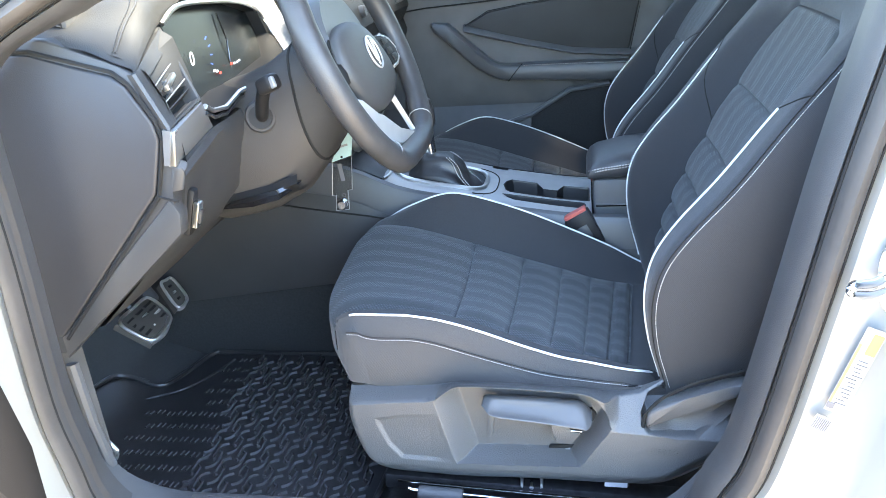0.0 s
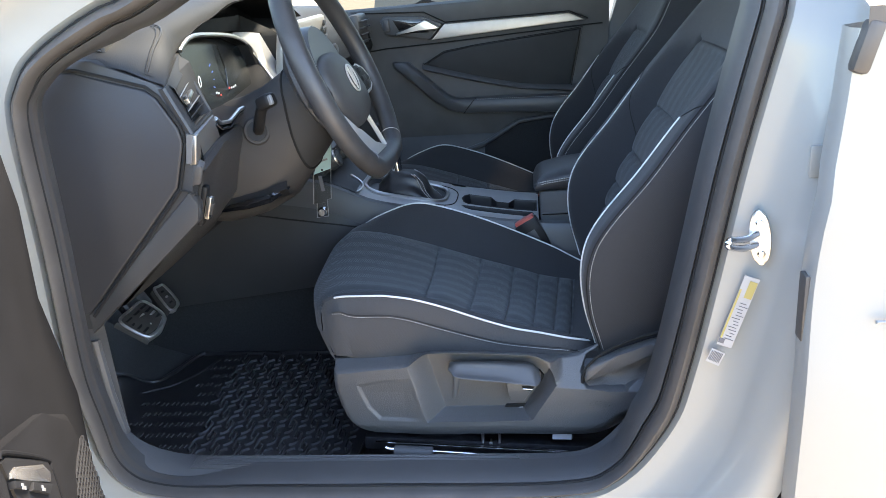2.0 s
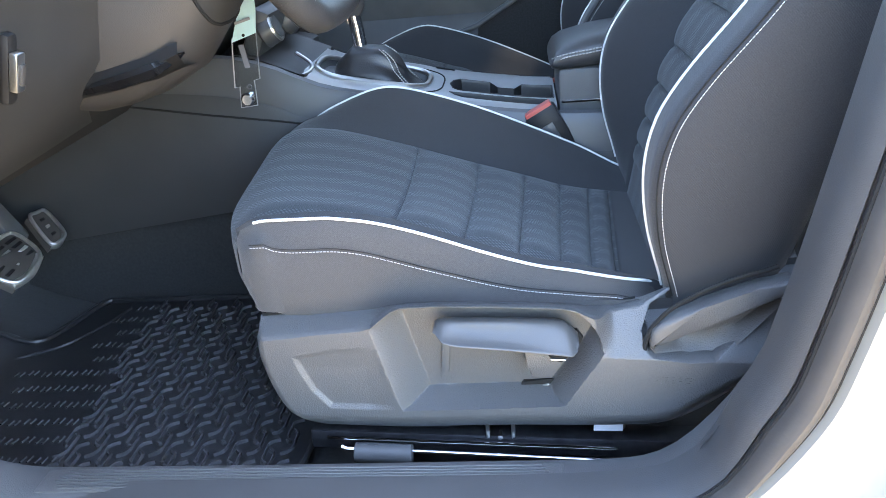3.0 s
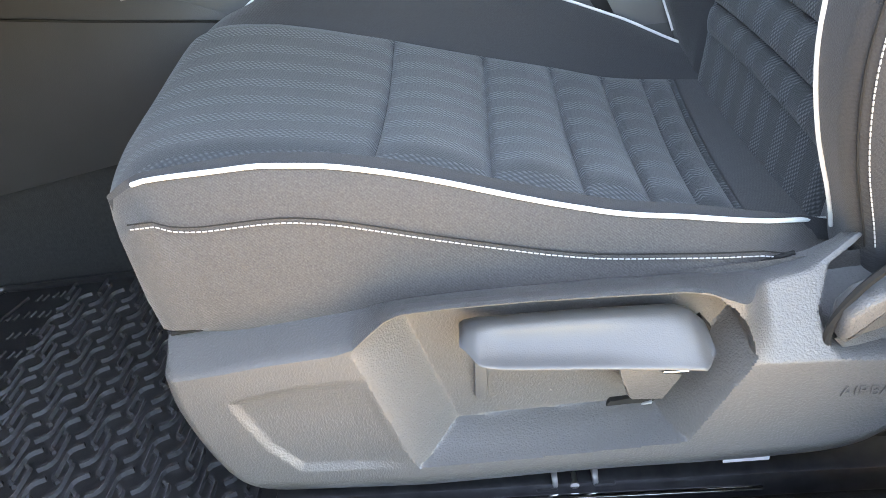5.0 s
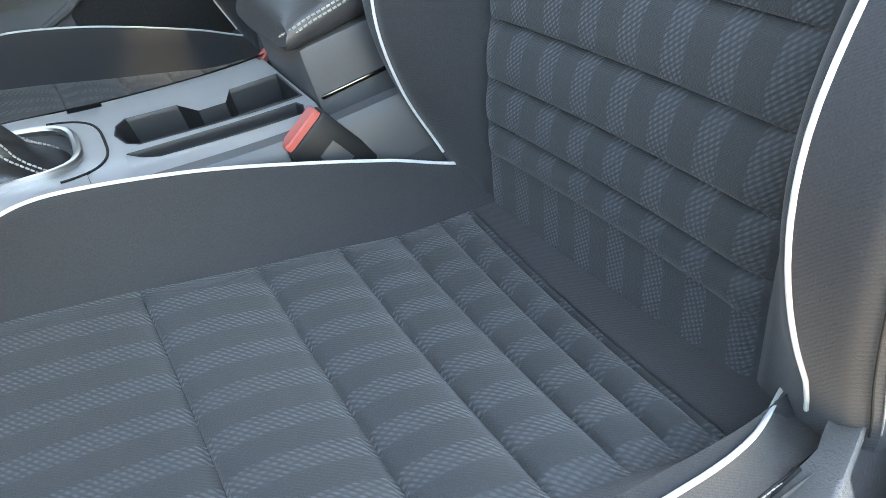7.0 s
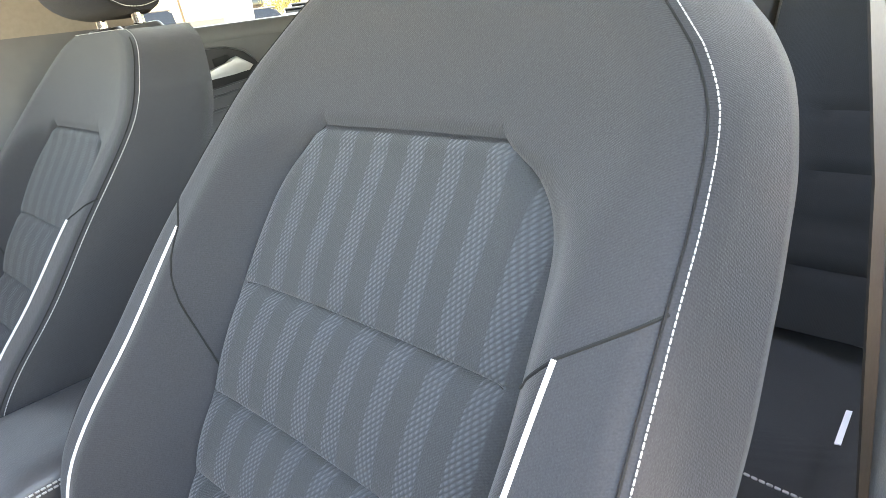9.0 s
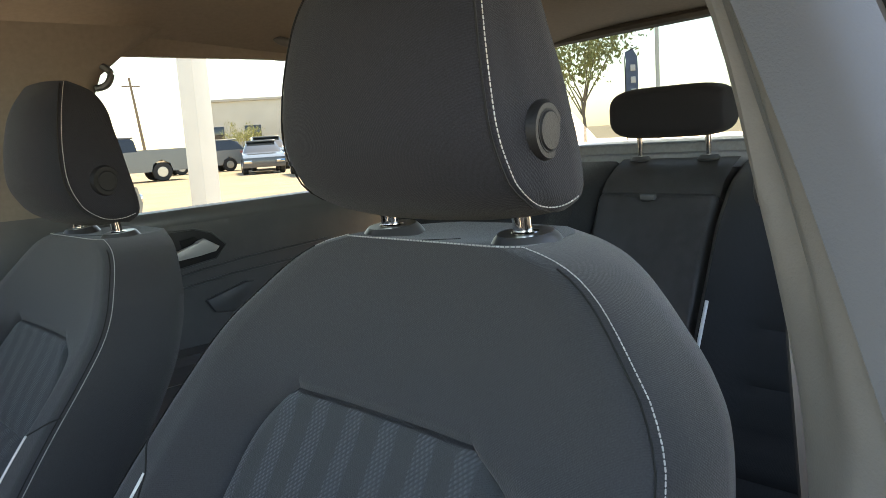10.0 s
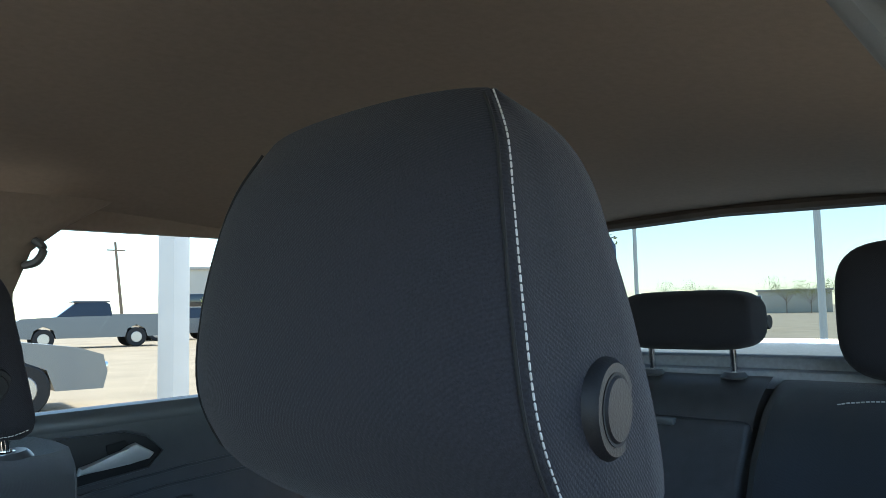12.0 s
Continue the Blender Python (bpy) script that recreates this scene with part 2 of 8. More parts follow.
def cyl(a, b, r, r2=None, n=20, bev=0.0, into=None):
    """A rod from a to b."""
    a, b = Vector(a), Vector(b)
    bm = into or bmesh.new()
    q = (b - a).to_track_quat("Z", "Y").to_matrix().to_4x4()
    r2 = r if r2 is None else r2
    h = (b - a).length
    prof = [(max(r - bev, 1e-4), 0), (r, bev), (r2, h - bev), (max(r2 - bev, 1e-4), h)] if bev else [(r, 0), (r2, h)]
    rows = []
    for rr, z in prof:
        rows.append([bm.verts.new(Matrix.Translation(a) @ q @ Vector((rr * math.cos(k * 2 * math.pi / n), rr * math.sin(k * 2 * math.pi / n), z))) for k in range(n)])
    for u, v in zip(rows, rows[1:]):
        for k in range(n):
            bm.faces.new((u[k], u[(k + 1) % n], v[(k + 1) % n], v[k]))
    bm.faces.new(list(reversed(rows[0])))
    bm.faces.new(rows[-1])
    return bm


def smooth_path(pts, steps=6, closed=False):
    """A Catmull-Rom curve through the points."""
    P = [Vector(p) for p in pts]
    n, out = len(P), []
    for i in range(n if closed else n - 1):
        p0, p1, p2, p3 = (P[(i + k) % n] if closed else P[min(max(i + k, 0), n - 1)] for k in (-1, 0, 1, 2))
        for s in range(steps):
            t = s / steps
            out.append(0.5 * (2 * p1 + (p2 - p0) * t + (2 * p0 - 5 * p1 + 4 * p2 - p3) * t * t + (3 * p1 - p0 - 3 * p2 + p3) * t ** 3))
    if not closed:
        out.append(P[-1])
    return out


def tube(pts, r, n=8, closed=False, squash=1.0, into=None):
    """A round cord along a path."""
    bm = into or bmesh.new()
    P = [Vector(p) for p in pts]
    rows = []
    up = Vector((0.13, 0.31, 0.94))
    for i, p in enumerate(P):
        a, b = (P[i - 1], P[(i + 1) % len(P)]) if closed else (P[max(i - 1, 0)], P[min(i + 1, len(P) - 1)])
        d = (b - a).normalized()
        s = d.cross(up).normalized()
        w = s.cross(d)
        rr = r(i / (len(P) - 1)) if callable(r) else r
        rows.append([bm.verts.new(p + (s * math.cos(k * 2 * math.pi / n) + w * math.sin(k * 2 * math.pi / n) * squash) * rr) for k in range(n)])
    for i in range(len(rows) if closed else len(rows) - 1):
        u, v = rows[i], rows[(i + 1) % len(rows)]
        for k in range(n):
            bm.faces.new((u[k], u[(k + 1) % n], v[(k + 1) % n], v[k]))
    if not closed:
        bm.faces.new(list(reversed(rows[0])))
        bm.faces.new(rows[-1])
    return bm


def stitches(pts, pitch=0.006, r=0.0009, lift=(0, 0, 0)):
    """A row of single stitches along a path."""
    bm = bmesh.new()
    P = [Vector(p) + Vector(lift) for p in pts]
    acc, k = 0.0, 0
    seg = [(b - a).length for a, b in zip(P, P[1:])]
    total, at = sum(seg), 0.0

    def point(d):
        for a, b, s in zip(P, P[1:], seg):
            if d <= s:
                return a.lerp(b, d / max(s, 1e-9))
            d -= s
        return P[-1]
    while at + pitch * 0.7 < total:
        a, b = point(at), point(at + pitch * 0.90)
        d = (b - a)
        s = d.cross(Vector((0.2, 0.3, 0.9))).normalized() * r
        w = s.normalized().cross(d.normalized()) * r
        c, e = a.lerp(b, 0.14), a.lerp(b, 0.86)
        vs = [bm.verts.new(a), bm.verts.new(b)] + [bm.verts.new(o + k) for o in (c, e) for k in (s, w, -s, -w)]
        for i in range(4):
            n = (i + 1) % 4
            bm.faces.new((vs[0], vs[2 + i], vs[2 + n]))
            bm.faces.new((vs[2 + i], vs[6 + i], vs[6 + n], vs[2 + n]))
            bm.faces.new((vs[1], vs[6 + n], vs[6 + i]))
        at += pitch
    return bm


def curve1(table):
    """A piecewise smooth function through (x, value) pairs."""
    xs, ys = [a for a, _ in table], [b for _, b in table]

    def f(x):
        if x <= xs[0]:
            return ys[0]
        if x >= xs[-1]:
            return ys[-1]
        i = max(k for k in range(len(xs) - 1) if xs[k] <= x)
        t = (x - xs[i]) / (xs[i + 1] - xs[i])
        p0, p1, p2, p3 = ys[max(i - 1, 0)], ys[i], ys[i + 1], ys[min(i + 2, len(ys) - 1)]
        h0, h3 = xs[i] - xs[max(i - 1, 0)], xs[min(i + 2, len(xs) - 1)] - xs[i + 1]
        h = xs[i + 1] - xs[i]
        m1 = (p2 - p0) / (h + h0) * h
        m2 = (p3 - p1) / (h + h3) * h
        return (2 * t ** 3 - 3 * t * t + 1) * p1 + (t ** 3 - 2 * t * t + t) * m1 + (3 * t * t - 2 * t ** 3) * p2 + (t ** 3 - t * t) * m2
    return f


def prism(poly, axis, a, b, bev=0.003, seg=2):
    """A plate: an outline in the two other axes, from a to b along the axis, with rounded edges."""
    bm = bmesh.new()

    def put(u, v, w):
        return {"y": (u, w, v), "x": (w, u, v), "z": (u, v, w)}[axis]
    lo, hi = [bm.verts.new(put(u, v, a)) for u, v in poly], [bm.verts.new(put(u, v, b)) for u, v in poly]
    n = len(poly)
    f1, f2 = bm.faces.new(lo), bm.faces.new(list(reversed(hi)))
    for i in range(n):
        bm.faces.new((lo[i], hi[i], hi[(i + 1) % n], lo[(i + 1) % n]))
    if bev:
        bmesh.ops.bevel(bm, geom=list(f1.edges) + list(f2.edges), offset=bev, segments=seg, affect="EDGES", profile=0.5)
    return bm


def linear(table):
    """A piecewise straight function through (x, value) pairs."""
    xs, ys = [a for a, _ in table], [b for _, b in table]
    return lambda x: float(np.interp(x, xs, ys))


def letters(body, size, m, material, parent, name="digit"):
    """Built-in lettering as a mesh, at the pose m."""
    c = bpy.data.curves.new(name, "FONT")
    c.body, c.size, c.extrude, c.align_x, c.align_y = body, size, 0.0002, "CENTER", "CENTER"
    o = bpy.data.objects.new("tmp", c)
    me = o.to_mesh()
    bm = bmesh.new()
    bm.from_mesh(me)
    o.to_mesh_clear()
    bpy.data.objects.remove(o)
    bm.transform(m)
    return part(name, bm, material, parent, smooth=False)


CL, YD = 1.015, 0.655          # the car's middle line, the driver's seat's middle line

# ---- car body ----
APERTURE = [(-0.02, 0.378), (0.24, 0.379), (0.483, 0.383), (0.561, 0.41), (0.621, 0.49), (0.645, 0.566), (0.672, 0.70), (0.699, 0.843),
            (0.735, 1.0), (0.765, 1.12), (0.775, 1.22), (0.745, 1.29), (0.65, 1.325), (0.5, 1.32), (0.35, 1.27), (0.2, 1.19), (0.08, 1.125),
            (-0.015, 1.072), (-0.059, 1.056), (-0.124, 1.019), (-0.161, 0.979), (-0.178, 0.929), (-0.182, 0.767), (-0.19, 0.586),
            (-0.182, 0.503), (-0.173, 0.445), (-0.149, 0.405), (-0.108, 0.386)]
OPENING = [(p.x, p.z) for p in smooth_path([(x, 0, z) for x, z in APERTURE], 5, closed=True)]


def lean(z):
    return max(0.0, z - 1.0) * 0.45


def ring(off, y, front=None):
    """The opening's outline, moved outwards by off (inwards if negative), at depth y."""
    n, out = len(OPENING), []
    for i, (x, z) in enumerate(OPENING):
        (xa, za), (xb, zb) = OPENING[i - 1], OPENING[(i + 1) % n]
        d = Vector((xb - xa, zb - za)).normalized()
        o = off
        if front is not None:
            w = min(max((0.02 - x) / 0.12, 0), 1) * min(max((1.05 - z) / 0.1, 0), 1)
            o = off * (1 - w) + front * w
        if off < 0:
            o *= 1 - 0.5 * min(max((0.47 - z) / 0.05, 0), 1)
        out.append((x + d.y * o, y + lean(z), z - d.x * o))
    return out


car_body = thing("car_body", (0.3, 0.2, 0.3), "white car body side with an open front door opening", "car body", kind="structure")
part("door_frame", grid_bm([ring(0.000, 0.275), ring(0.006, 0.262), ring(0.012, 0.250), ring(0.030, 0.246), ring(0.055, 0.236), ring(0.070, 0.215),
                            ring(0.085, 0.175), ring(0.105, 0.160), ring(0.125, 0.160)], close_v=True), WHITE_DIM, car_body)
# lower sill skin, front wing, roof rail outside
part("sill_skin", grid_bm([[(x, y, z) for x in (-0.6, -0.2, 0.2, 0.6, 0.85)] for y, z in ((0.162, 0.30), (0.15, 0.27), (0.15, 0.23), (0.18, 0.19), (0.3, 0.18))]), WHITE_DIM, car_body)
part("front_wing", grid_bm([[(x, 0.155 + 0.02 * max(0, z - 0.9), z) for x in (-1.5, -1.0, -0.6, -0.4, -0.29)] for z in (0.25, 0.4, 0.6, 0.8, 0.92, 0.98)]), WHITE_DIM, car_body)
part("cowl_side", grid_bm([[(x, 0.17 + k * 0.1, 0.985 + k * 0.035) for x in (-1.5, -1.0, -0.6, -0.35, -0.2)] for k in (0, 0.3, 0.6, 1.0)]), WHITE_DIM, car_body)

seal = thing("door_seal", (0.3, 0.26, 0.39), "black rubber weather seal round the door opening", "seal", kind="structure")
part("outer_bead", grid_bm([ring(0.003, 0.254, 0.003), ring(0.000, 0.246, 0.000), ring(-0.004, 0.2415, -0.002), ring(-0.009, 0.2405, -0.005), ring(-0.014, 0.2445, -0.008), ring(-0.0165, 0.252, -0.010), ring(-0.0172, 0.262, -0.010), ring(-0.0172, 0.285, -0.008)], close_v=True), RUBBER, seal)
part("trim_edge", grid_bm([ring(-0.0170, 0.282, -0.006), ring(-0.0180, 0.268, -0.0085), ring(-0.0205, 0.2655, -0.0095), ring(-0.0270, 0.273, -0.0095), ring(-0.0300, 0.290, -0.004), ring(-0.0305, 0.314, 0.003)], close_v=True), TRIMEDGE, seal, "smooth grey edge of the trim")
part("seal_gap", tube(ring(-0.0172, 0.2620, -0.0092), 0.0020, 6, closed=True), GAP, seal)
part("frame_gap", tube(ring(0.0030, 0.2515, 0.0030), 0.0018, 6, closed=True), GAP, seal)

# floor of the car, carpeted
floor_bm = grid_bm([[(x, y, 0.275 + 0.10 * max(0, (-0.30 - x) / 0.25) ** 1.3 + (0.03 if x > 0.55 else 0)) for y in (0.33, 0.5, 0.7, 0.9)] for x in (-0.62, -0.5, -0.4, -0.3, -0.2, 0.1, 0.4, 0.6, 1.4)])
car_floor = tagged(part("floor", floor_bm, CARPET), "black carpeted car floor under the seats", "floor", kind="structure")
floor2 = tagged(part("floor", grid_bm([[(x, y, z) for y, z in ((0.885, 0.292), (0.93, 0.335), (1.015, 0.355), (1.10, 0.335), (1.145, 0.286), (1.4, 0.285), (1.72, 0.285))] for x in (-0.7, 0.2, 0.8, 1.4)]), CARPET), "black carpeted floor of the passenger side", "floor", kind="structure")
firewall = tagged(part("footwell_wall", grid_bm([[(x, y, z) for y in (0.3, 0.6, 0.9, 1.3, 1.75)] for x, z in ((-0.60, 0.30), (-0.66, 0.45), (-0.68, 0.7), (-0.68, 1.0))]), CARPET),
                  "dark carpeted wall at the front of the footwell", "wall", kind="structure")
kick = thing("kick_panel", (-0.2, 0.33, 0.4), "dark plastic kick panel beside the footwell", "trim", kind="structure")
part("panel", grid_bm([[(x, 0.345 - 0.01 * abs(x + 0.3), z) for x in (-0.66, -0.45, -0.3, -0.21, -0.185)] for z in (0.28, 0.4, 0.5, 0.62, 0.7)]), PLASTIC, kick)
part("fuse_edge", tube([(-0.205, 0.342, 0.59), (-0.2, 0.34, 0.5), (-0.19, 0.34, 0.43)], 0.008), PLASTIC2, kick)

# sill trim with a ribbed scuff plate
sill = thing("sill_trim", (0.2, 0.32, 0.38), "dark plastic sill trim with a ribbed scuff plate", "trim", kind="structure")
sec = [(0.285, 0.372), (0.290, 0.386), (0.300, 0.389), (0.334, 0.389), (0.346, 0.384), (0.352, 0.35), (0.356, 0.28)]
rise = curve1([(-0.22, 0.10), (-0.18, 0.035), (-0.13, 0.008), (-0.08, 0.0), (0.44, 0.0), (0.50, 0.002), (0.53, 0.010), (0.56, 0.034), (0.60, 0.090), (0.625, 0.15), (0.65, 0.23)])
part("trim", grid_bm([[(x, y, z + (rise(x) if z > 0.36 else rise(x) * 0.5)) for y, z in sec] for x in [-0.22 + 0.015 * i for i in range(59)]]), PLASTIC, sill)
plate = part("scuff_plate", rbox((0.182, 0.318, 0.3895), (0.515, 0.032, 0.003), 0.001), COVER, sill)
for k in range(7):
    part("rib", rbox((0.184, 0.306 + 0.004 * k, 0.3915), (0.49 - 0.006 * abs(k - 3), 0.0018, 0.0022), 0.0005, seg=1), COVER, plate)

# middle pillar, inside trim
bp = thing("pillar_trim", (0.8, 0.36, 0.5), "grey plastic trim of the middle pillar", "pillar trim", kind="structure")
frontx = curve1([(0.40, 0.54), (0.49, 0.592), (0.566, 0.615), (0.70, 0.644), (0.843, 0.672), (1.0, 0.706), (1.12, 0.737), (1.22, 0.748), (1.35, 0.73)])
rearx = curve1([(0.3, 0.93), (0.7, 0.90), (0.99, 0.846), (1.1, 0.80), (1.21, 0.80), (1.35, 0.80)])
binner = curve1([(0.3, 0.365), (0.7, 0.368), (0.95, 0.375), (1.04, 0.386), (1.13, 0.403), (1.19, 0.424), (1.24, 0.452), (1.36, 0.52)])
rows = []
for i in range(48):
    z = 0.36 + i * 0.0213
    f, r, l = frontx(z), rearx(z), lean(z)
    y1 = binner(z)
    rows.append([tuple(q) for q in smooth_path([(f, 0.306 + l, z), (f + 0.012, 0.330 + l * 0.85, z), (f + 0.035, y1 - 0.030, z), (f * 0.5 + r * 0.5, y1 - 0.006, z), (r - 0.01, y1, z), (r + 0.015, y1 - 0.014, z), (r + 0.03, 0.31 + l * 0.5, z)], 4)])
part("core", grid_bm([[(frontx(z) + 0.020, 0.318 + lean(z), z), (frontx(z) + 0.024, 0.334 + lean(z) * 0.9, z), (0.845, 0.345 + lean(z) * 0.7, z), (0.86, 0.318 + lean(z) * 0.7, z)] for z in (0.40, 0.55, 0.7, 0.85, 1.0, 1.1, 1.2, 1.3)], close_v=True, cap=True), PLASTIC, bp)
part("upper_trim", grid_bm(rows[25:]), PILLAR, bp)
part("lower_trim", grid_bm(rows[:26]), PLASTIC, bp, "dark plastic lower pillar cover")
# right-hand side, mirrored shell: rocker, pillars, roof rail

# ---- front seats ----
YB = 0.664          # the middle line of the backrest
SEAMS = (0.2705, 0.348, 0.409, 0.455, 0.492, 0.518)
z_si = curve1([(0.10, 0.562), (0.13, 0.593), (0.17, 0.592), (0.20, 0.583), (0.235, 0.570), (0.265, 0.559), (0.348, 0.528), (0.412, 0.506), (0.461, 0.488), (0.502, 0.479), (0.58, 0.468)])
z_so = curve1([(0.10, 0.555), (0.13, 0.583), (0.17, 0.590), (0.27, 0.578), (0.345, 0.556), (0.40, 0.541), (0.446, 0.524), (0.502, 0.502), (0.58, 0.478)])
z_po = curve1([(0.10, 0.575), (0.125, 0.592), (0.138, 0.596), (0.172, 0.599), (0.208, 0.600), (0.227, 0.598), (0.253, 0.594), (0.284, 0.586), (0.322, 0.574), (0.366, 0.558), (0.398, 0.547), (0.431, 0.537), (0.478, 0.527), (0.53, 0.510), (0.57, 0.490)])
z_pi = curve1([(0.10, 0.575), (0.121, 0.594), (0.158, 0.614), (0.215, 0.633), (0.259, 0.629), (0.343, 0.599), (0.433, 0.556), (0.481, 0.530), (0.531, 0.500), (0.58, 0.480)])
slant = curve1([(0.10, 0.0), (0.20, 0.004), (0.27, 0.011), (0.348, 0.0), (0.409, -0.008), (0.455, -0.014), (0.492, -0.022), (0.53, -0.022), (0.60, 0.0)])
front_x = curve1([(0.43, 0.130), (0.465, 0.112), (0.498, 0.094), (0.527, 0.081), (0.56, 0.070), (0.60, 0.060), (0.65, 0.054), (0.73, 0.051), (0.785, 0.052), (0.825, 0.058), (0.845, 0.070), (0.857, 0.088), (0.87, 0.104), (0.89, 0.115)])
y_po = curve1([(0.10, 0.480), (0.13, 0.468), (0.2, 0.456), (0.45, 0.456), (0.52, 0.466), (0.57, 0.495)])
z_st = curve1([(0.10, 0.575), (0.122, 0.586), (0.136, 0.575), (0.155, 0.571), (0.21, 0.570), (0.229, 0.568), (0.255, 0.562), (0.299, 0.548), (0.347, 0.534), (0.383, 0.524), (0.416, 0.517), (0.462, 0.511), (0.523, 0.503), (0.58, 0.487)])


def nose(x):
    k = min(max((0.137 - x) / 0.036, 0), 1)
    return math.sqrt(max(0.0, 1 - k * k))


def cushion_row(x):
    """One cross-section of the seat cushion, from the inner side to the outer: points and the columns' bounds."""
    top = 0.515 + 0.13 * nose(x)
    dip = sum(0.0040 * math.exp(-((x - s) / 0.0024) ** 2) for s in SEAMS)
    edges = (0.085,) + SEAMS
    puff = 0.0
    for a, b in zip(edges, edges[1:]):
        if a <= x <= b:
            puff = 0.0085 * math.sin(math.pi * (x - a) / (b - a)) ** 0.6
    zi, zo, po, pi = z_si(x), z_so(x), z_po(x), z_pi(x)
    under = 0.055 * min(max((0.175 - x) / 0.05, 0), 1)
    side = [(0.885 - under, 0.43 + under), (0.888, 0.50), (0.880, pi - 0.04), (0.868, pi - 0.012)]
    wall = [(0.857, pi), (0.848, pi - 0.004), (0.836, zi + (pi - zi) * 0.62), (0.822, zi + (pi - zi) * 0.25), (0.808, zi)]
    ins = []
    for k in range(1, 24):
        t = k / 24
        ins.append((0.808 + (0.483 - 0.808) * t, zi + (zo - zi) * t - 0.010 * math.sin(math.pi * t) + puff * min(1, 12 * t, 12 * (1 - t)) - dip))
    yo = y_po(x)
    out = [(0.483, zo), (0.477, zo + 0.003), ((yo + 0.477) / 2, max(zo, po) + 0.004), (yo, po)]
    st = min(z_st(x), po - 0.012)
    low = [(yo - 0.008, po - 0.010), (0.443 + 0.5 * max(0, yo - 0.46), st), (0.437 + 0.4 * max(0, yo - 0.46), st - 0.03), (0.438, 0.505), (0.45 + 0.3 * under, 0.44 + under)]
    sq = 1 - 0.05 * (1 - nose(x)) ** 1.5
    w = min(max((0.27 - x) / 0.16, 0), 1) ** 1.3
    tuck = 0.004 * min(max((0.22 - x) / 0.10, 0), 1)

    def fix(q):
        done = []
        for y, z in q:
            t = min(max((0.808 - y) / 0.325, 0.0), 1.0)
            px = x + slant(x) * (t - 0.5) + tuck * min(max((0.548 - z) / 0.05, 0), 1) - w * (0.1012 - front_x(y))
            done.append((px, YD + (y - YD) * sq, min(z, top + 0.02 * (z - 0.58)) if z > 0.516 else z))
        return done
    return fix(side + wall[:1]), fix(wall), fix(wall[-1:] + ins + out[:1]), fix(out), fix(out[-1:] + low)


bx = curve1([(0.44, 0.550), (0.50, 0.562), (0.56, 0.574), (0.62, 0.593), (0.68, 0.617), (0.729, 0.642), (0.81, 0.686), (0.893, 0.738), (0.95, 0.763), (1.0, 0.786), (1.045, 0.806), (1.06, 0.812)])
bpipe = curve1([(0.44, 0.560), (0.505, 0.549), (0.574, 0.532), (0.632, 0.528), (0.68, 0.538), (0.72, 0.562), (0.778, 0.610), (0.85, 0.664), (0.90, 0.705), (0.95, 0.745), (1.0, 0.778), (1.05, 0.808)])
bhalf = curve1([(0.44, 0.215), (0.52, 0.235), (0.60, 0.247), (0.70, 0.255), (0.79, 0.258), (0.845, 0.253), (0.88, 0.248), (0.914, 0.243), (0.95, 0.233), (0.975, 0.216), (0.99, 0.200), (1.007, 0.181), (1.022, 0.162), (1.034, 0.141), (1.042, 0.118), (1.047, 0.095)])
ROWS_BACK = (0.547, 0.583, 0.627, 0.674, 0.732, 0.812)
inhalf = curve1([(0.44, 0.150), (0.60, 0.152), (0.80, 0.156), (0.870, 0.150), (0.893, 0.141), (0.910, 0.126), (0.922, 0.110), (0.930, 0.097), (0.99, 0.097)])


def sstep(a, b, v):
    t = min(max((v - a) / (b - a), 0.0), 1.0)
    return t * t * (3 - 2 * t)


def back_front(z, y):
    """The front of the backrest at a level, y from its middle line: how far back it lies."""
    m, p, h = bx(z), bpipe(z), bhalf(z)
    wi, pipe, v = min(inhalf(z), h - 0.035), min(0.205, h - 0.034), abs(y)
    up = sstep(0.908, 0.945, z)
    low = m + (p - m) * sstep(wi, pipe, v) ** 0.85 if v > wi else m
    high = m + (p - m) * min(1.0, v / pipe) ** 2.2
    x = low + (high - low) * up
    if v <= wi and z < 0.930:
        t = v / wi
        e = min(1, (1 - t) * 8)
        puff = 0.0
        for a, b in zip(BACK_EDGES, BACK_EDGES[1:]):
            if a <= z <= b:
                puff = 0.0088 * math.sin(math.pi * (z - a) / (b - a)) ** 0.6 * min(1, (b - a) / 0.045)
        dip = sum(0.0055 * math.exp(-((z - s) / 0.0028) ** 2) for s in ROWS_BACK)
        x += (dip - puff) * e * sstep(0.50, 0.53, z) + 0.004 * (1 - t * t) * (1 - sstep(0.914, 0.930, z))
    groove = 0.0045 * (1 - up) * math.exp(-((v - wi) / 0.0045) ** 2) + 0.004 * math.exp(-((z - 0.930) / 0.005) ** 2) * (1 - sstep(wi - 0.006, wi + 0.014, v))
    over = max(0.0, (v - (h - 0.016)) / 0.016)
    return x + groove + 0.010 * over ** 2.2


BACK_EDGES = (0.52,) + ROWS_BACK + (0.930,)


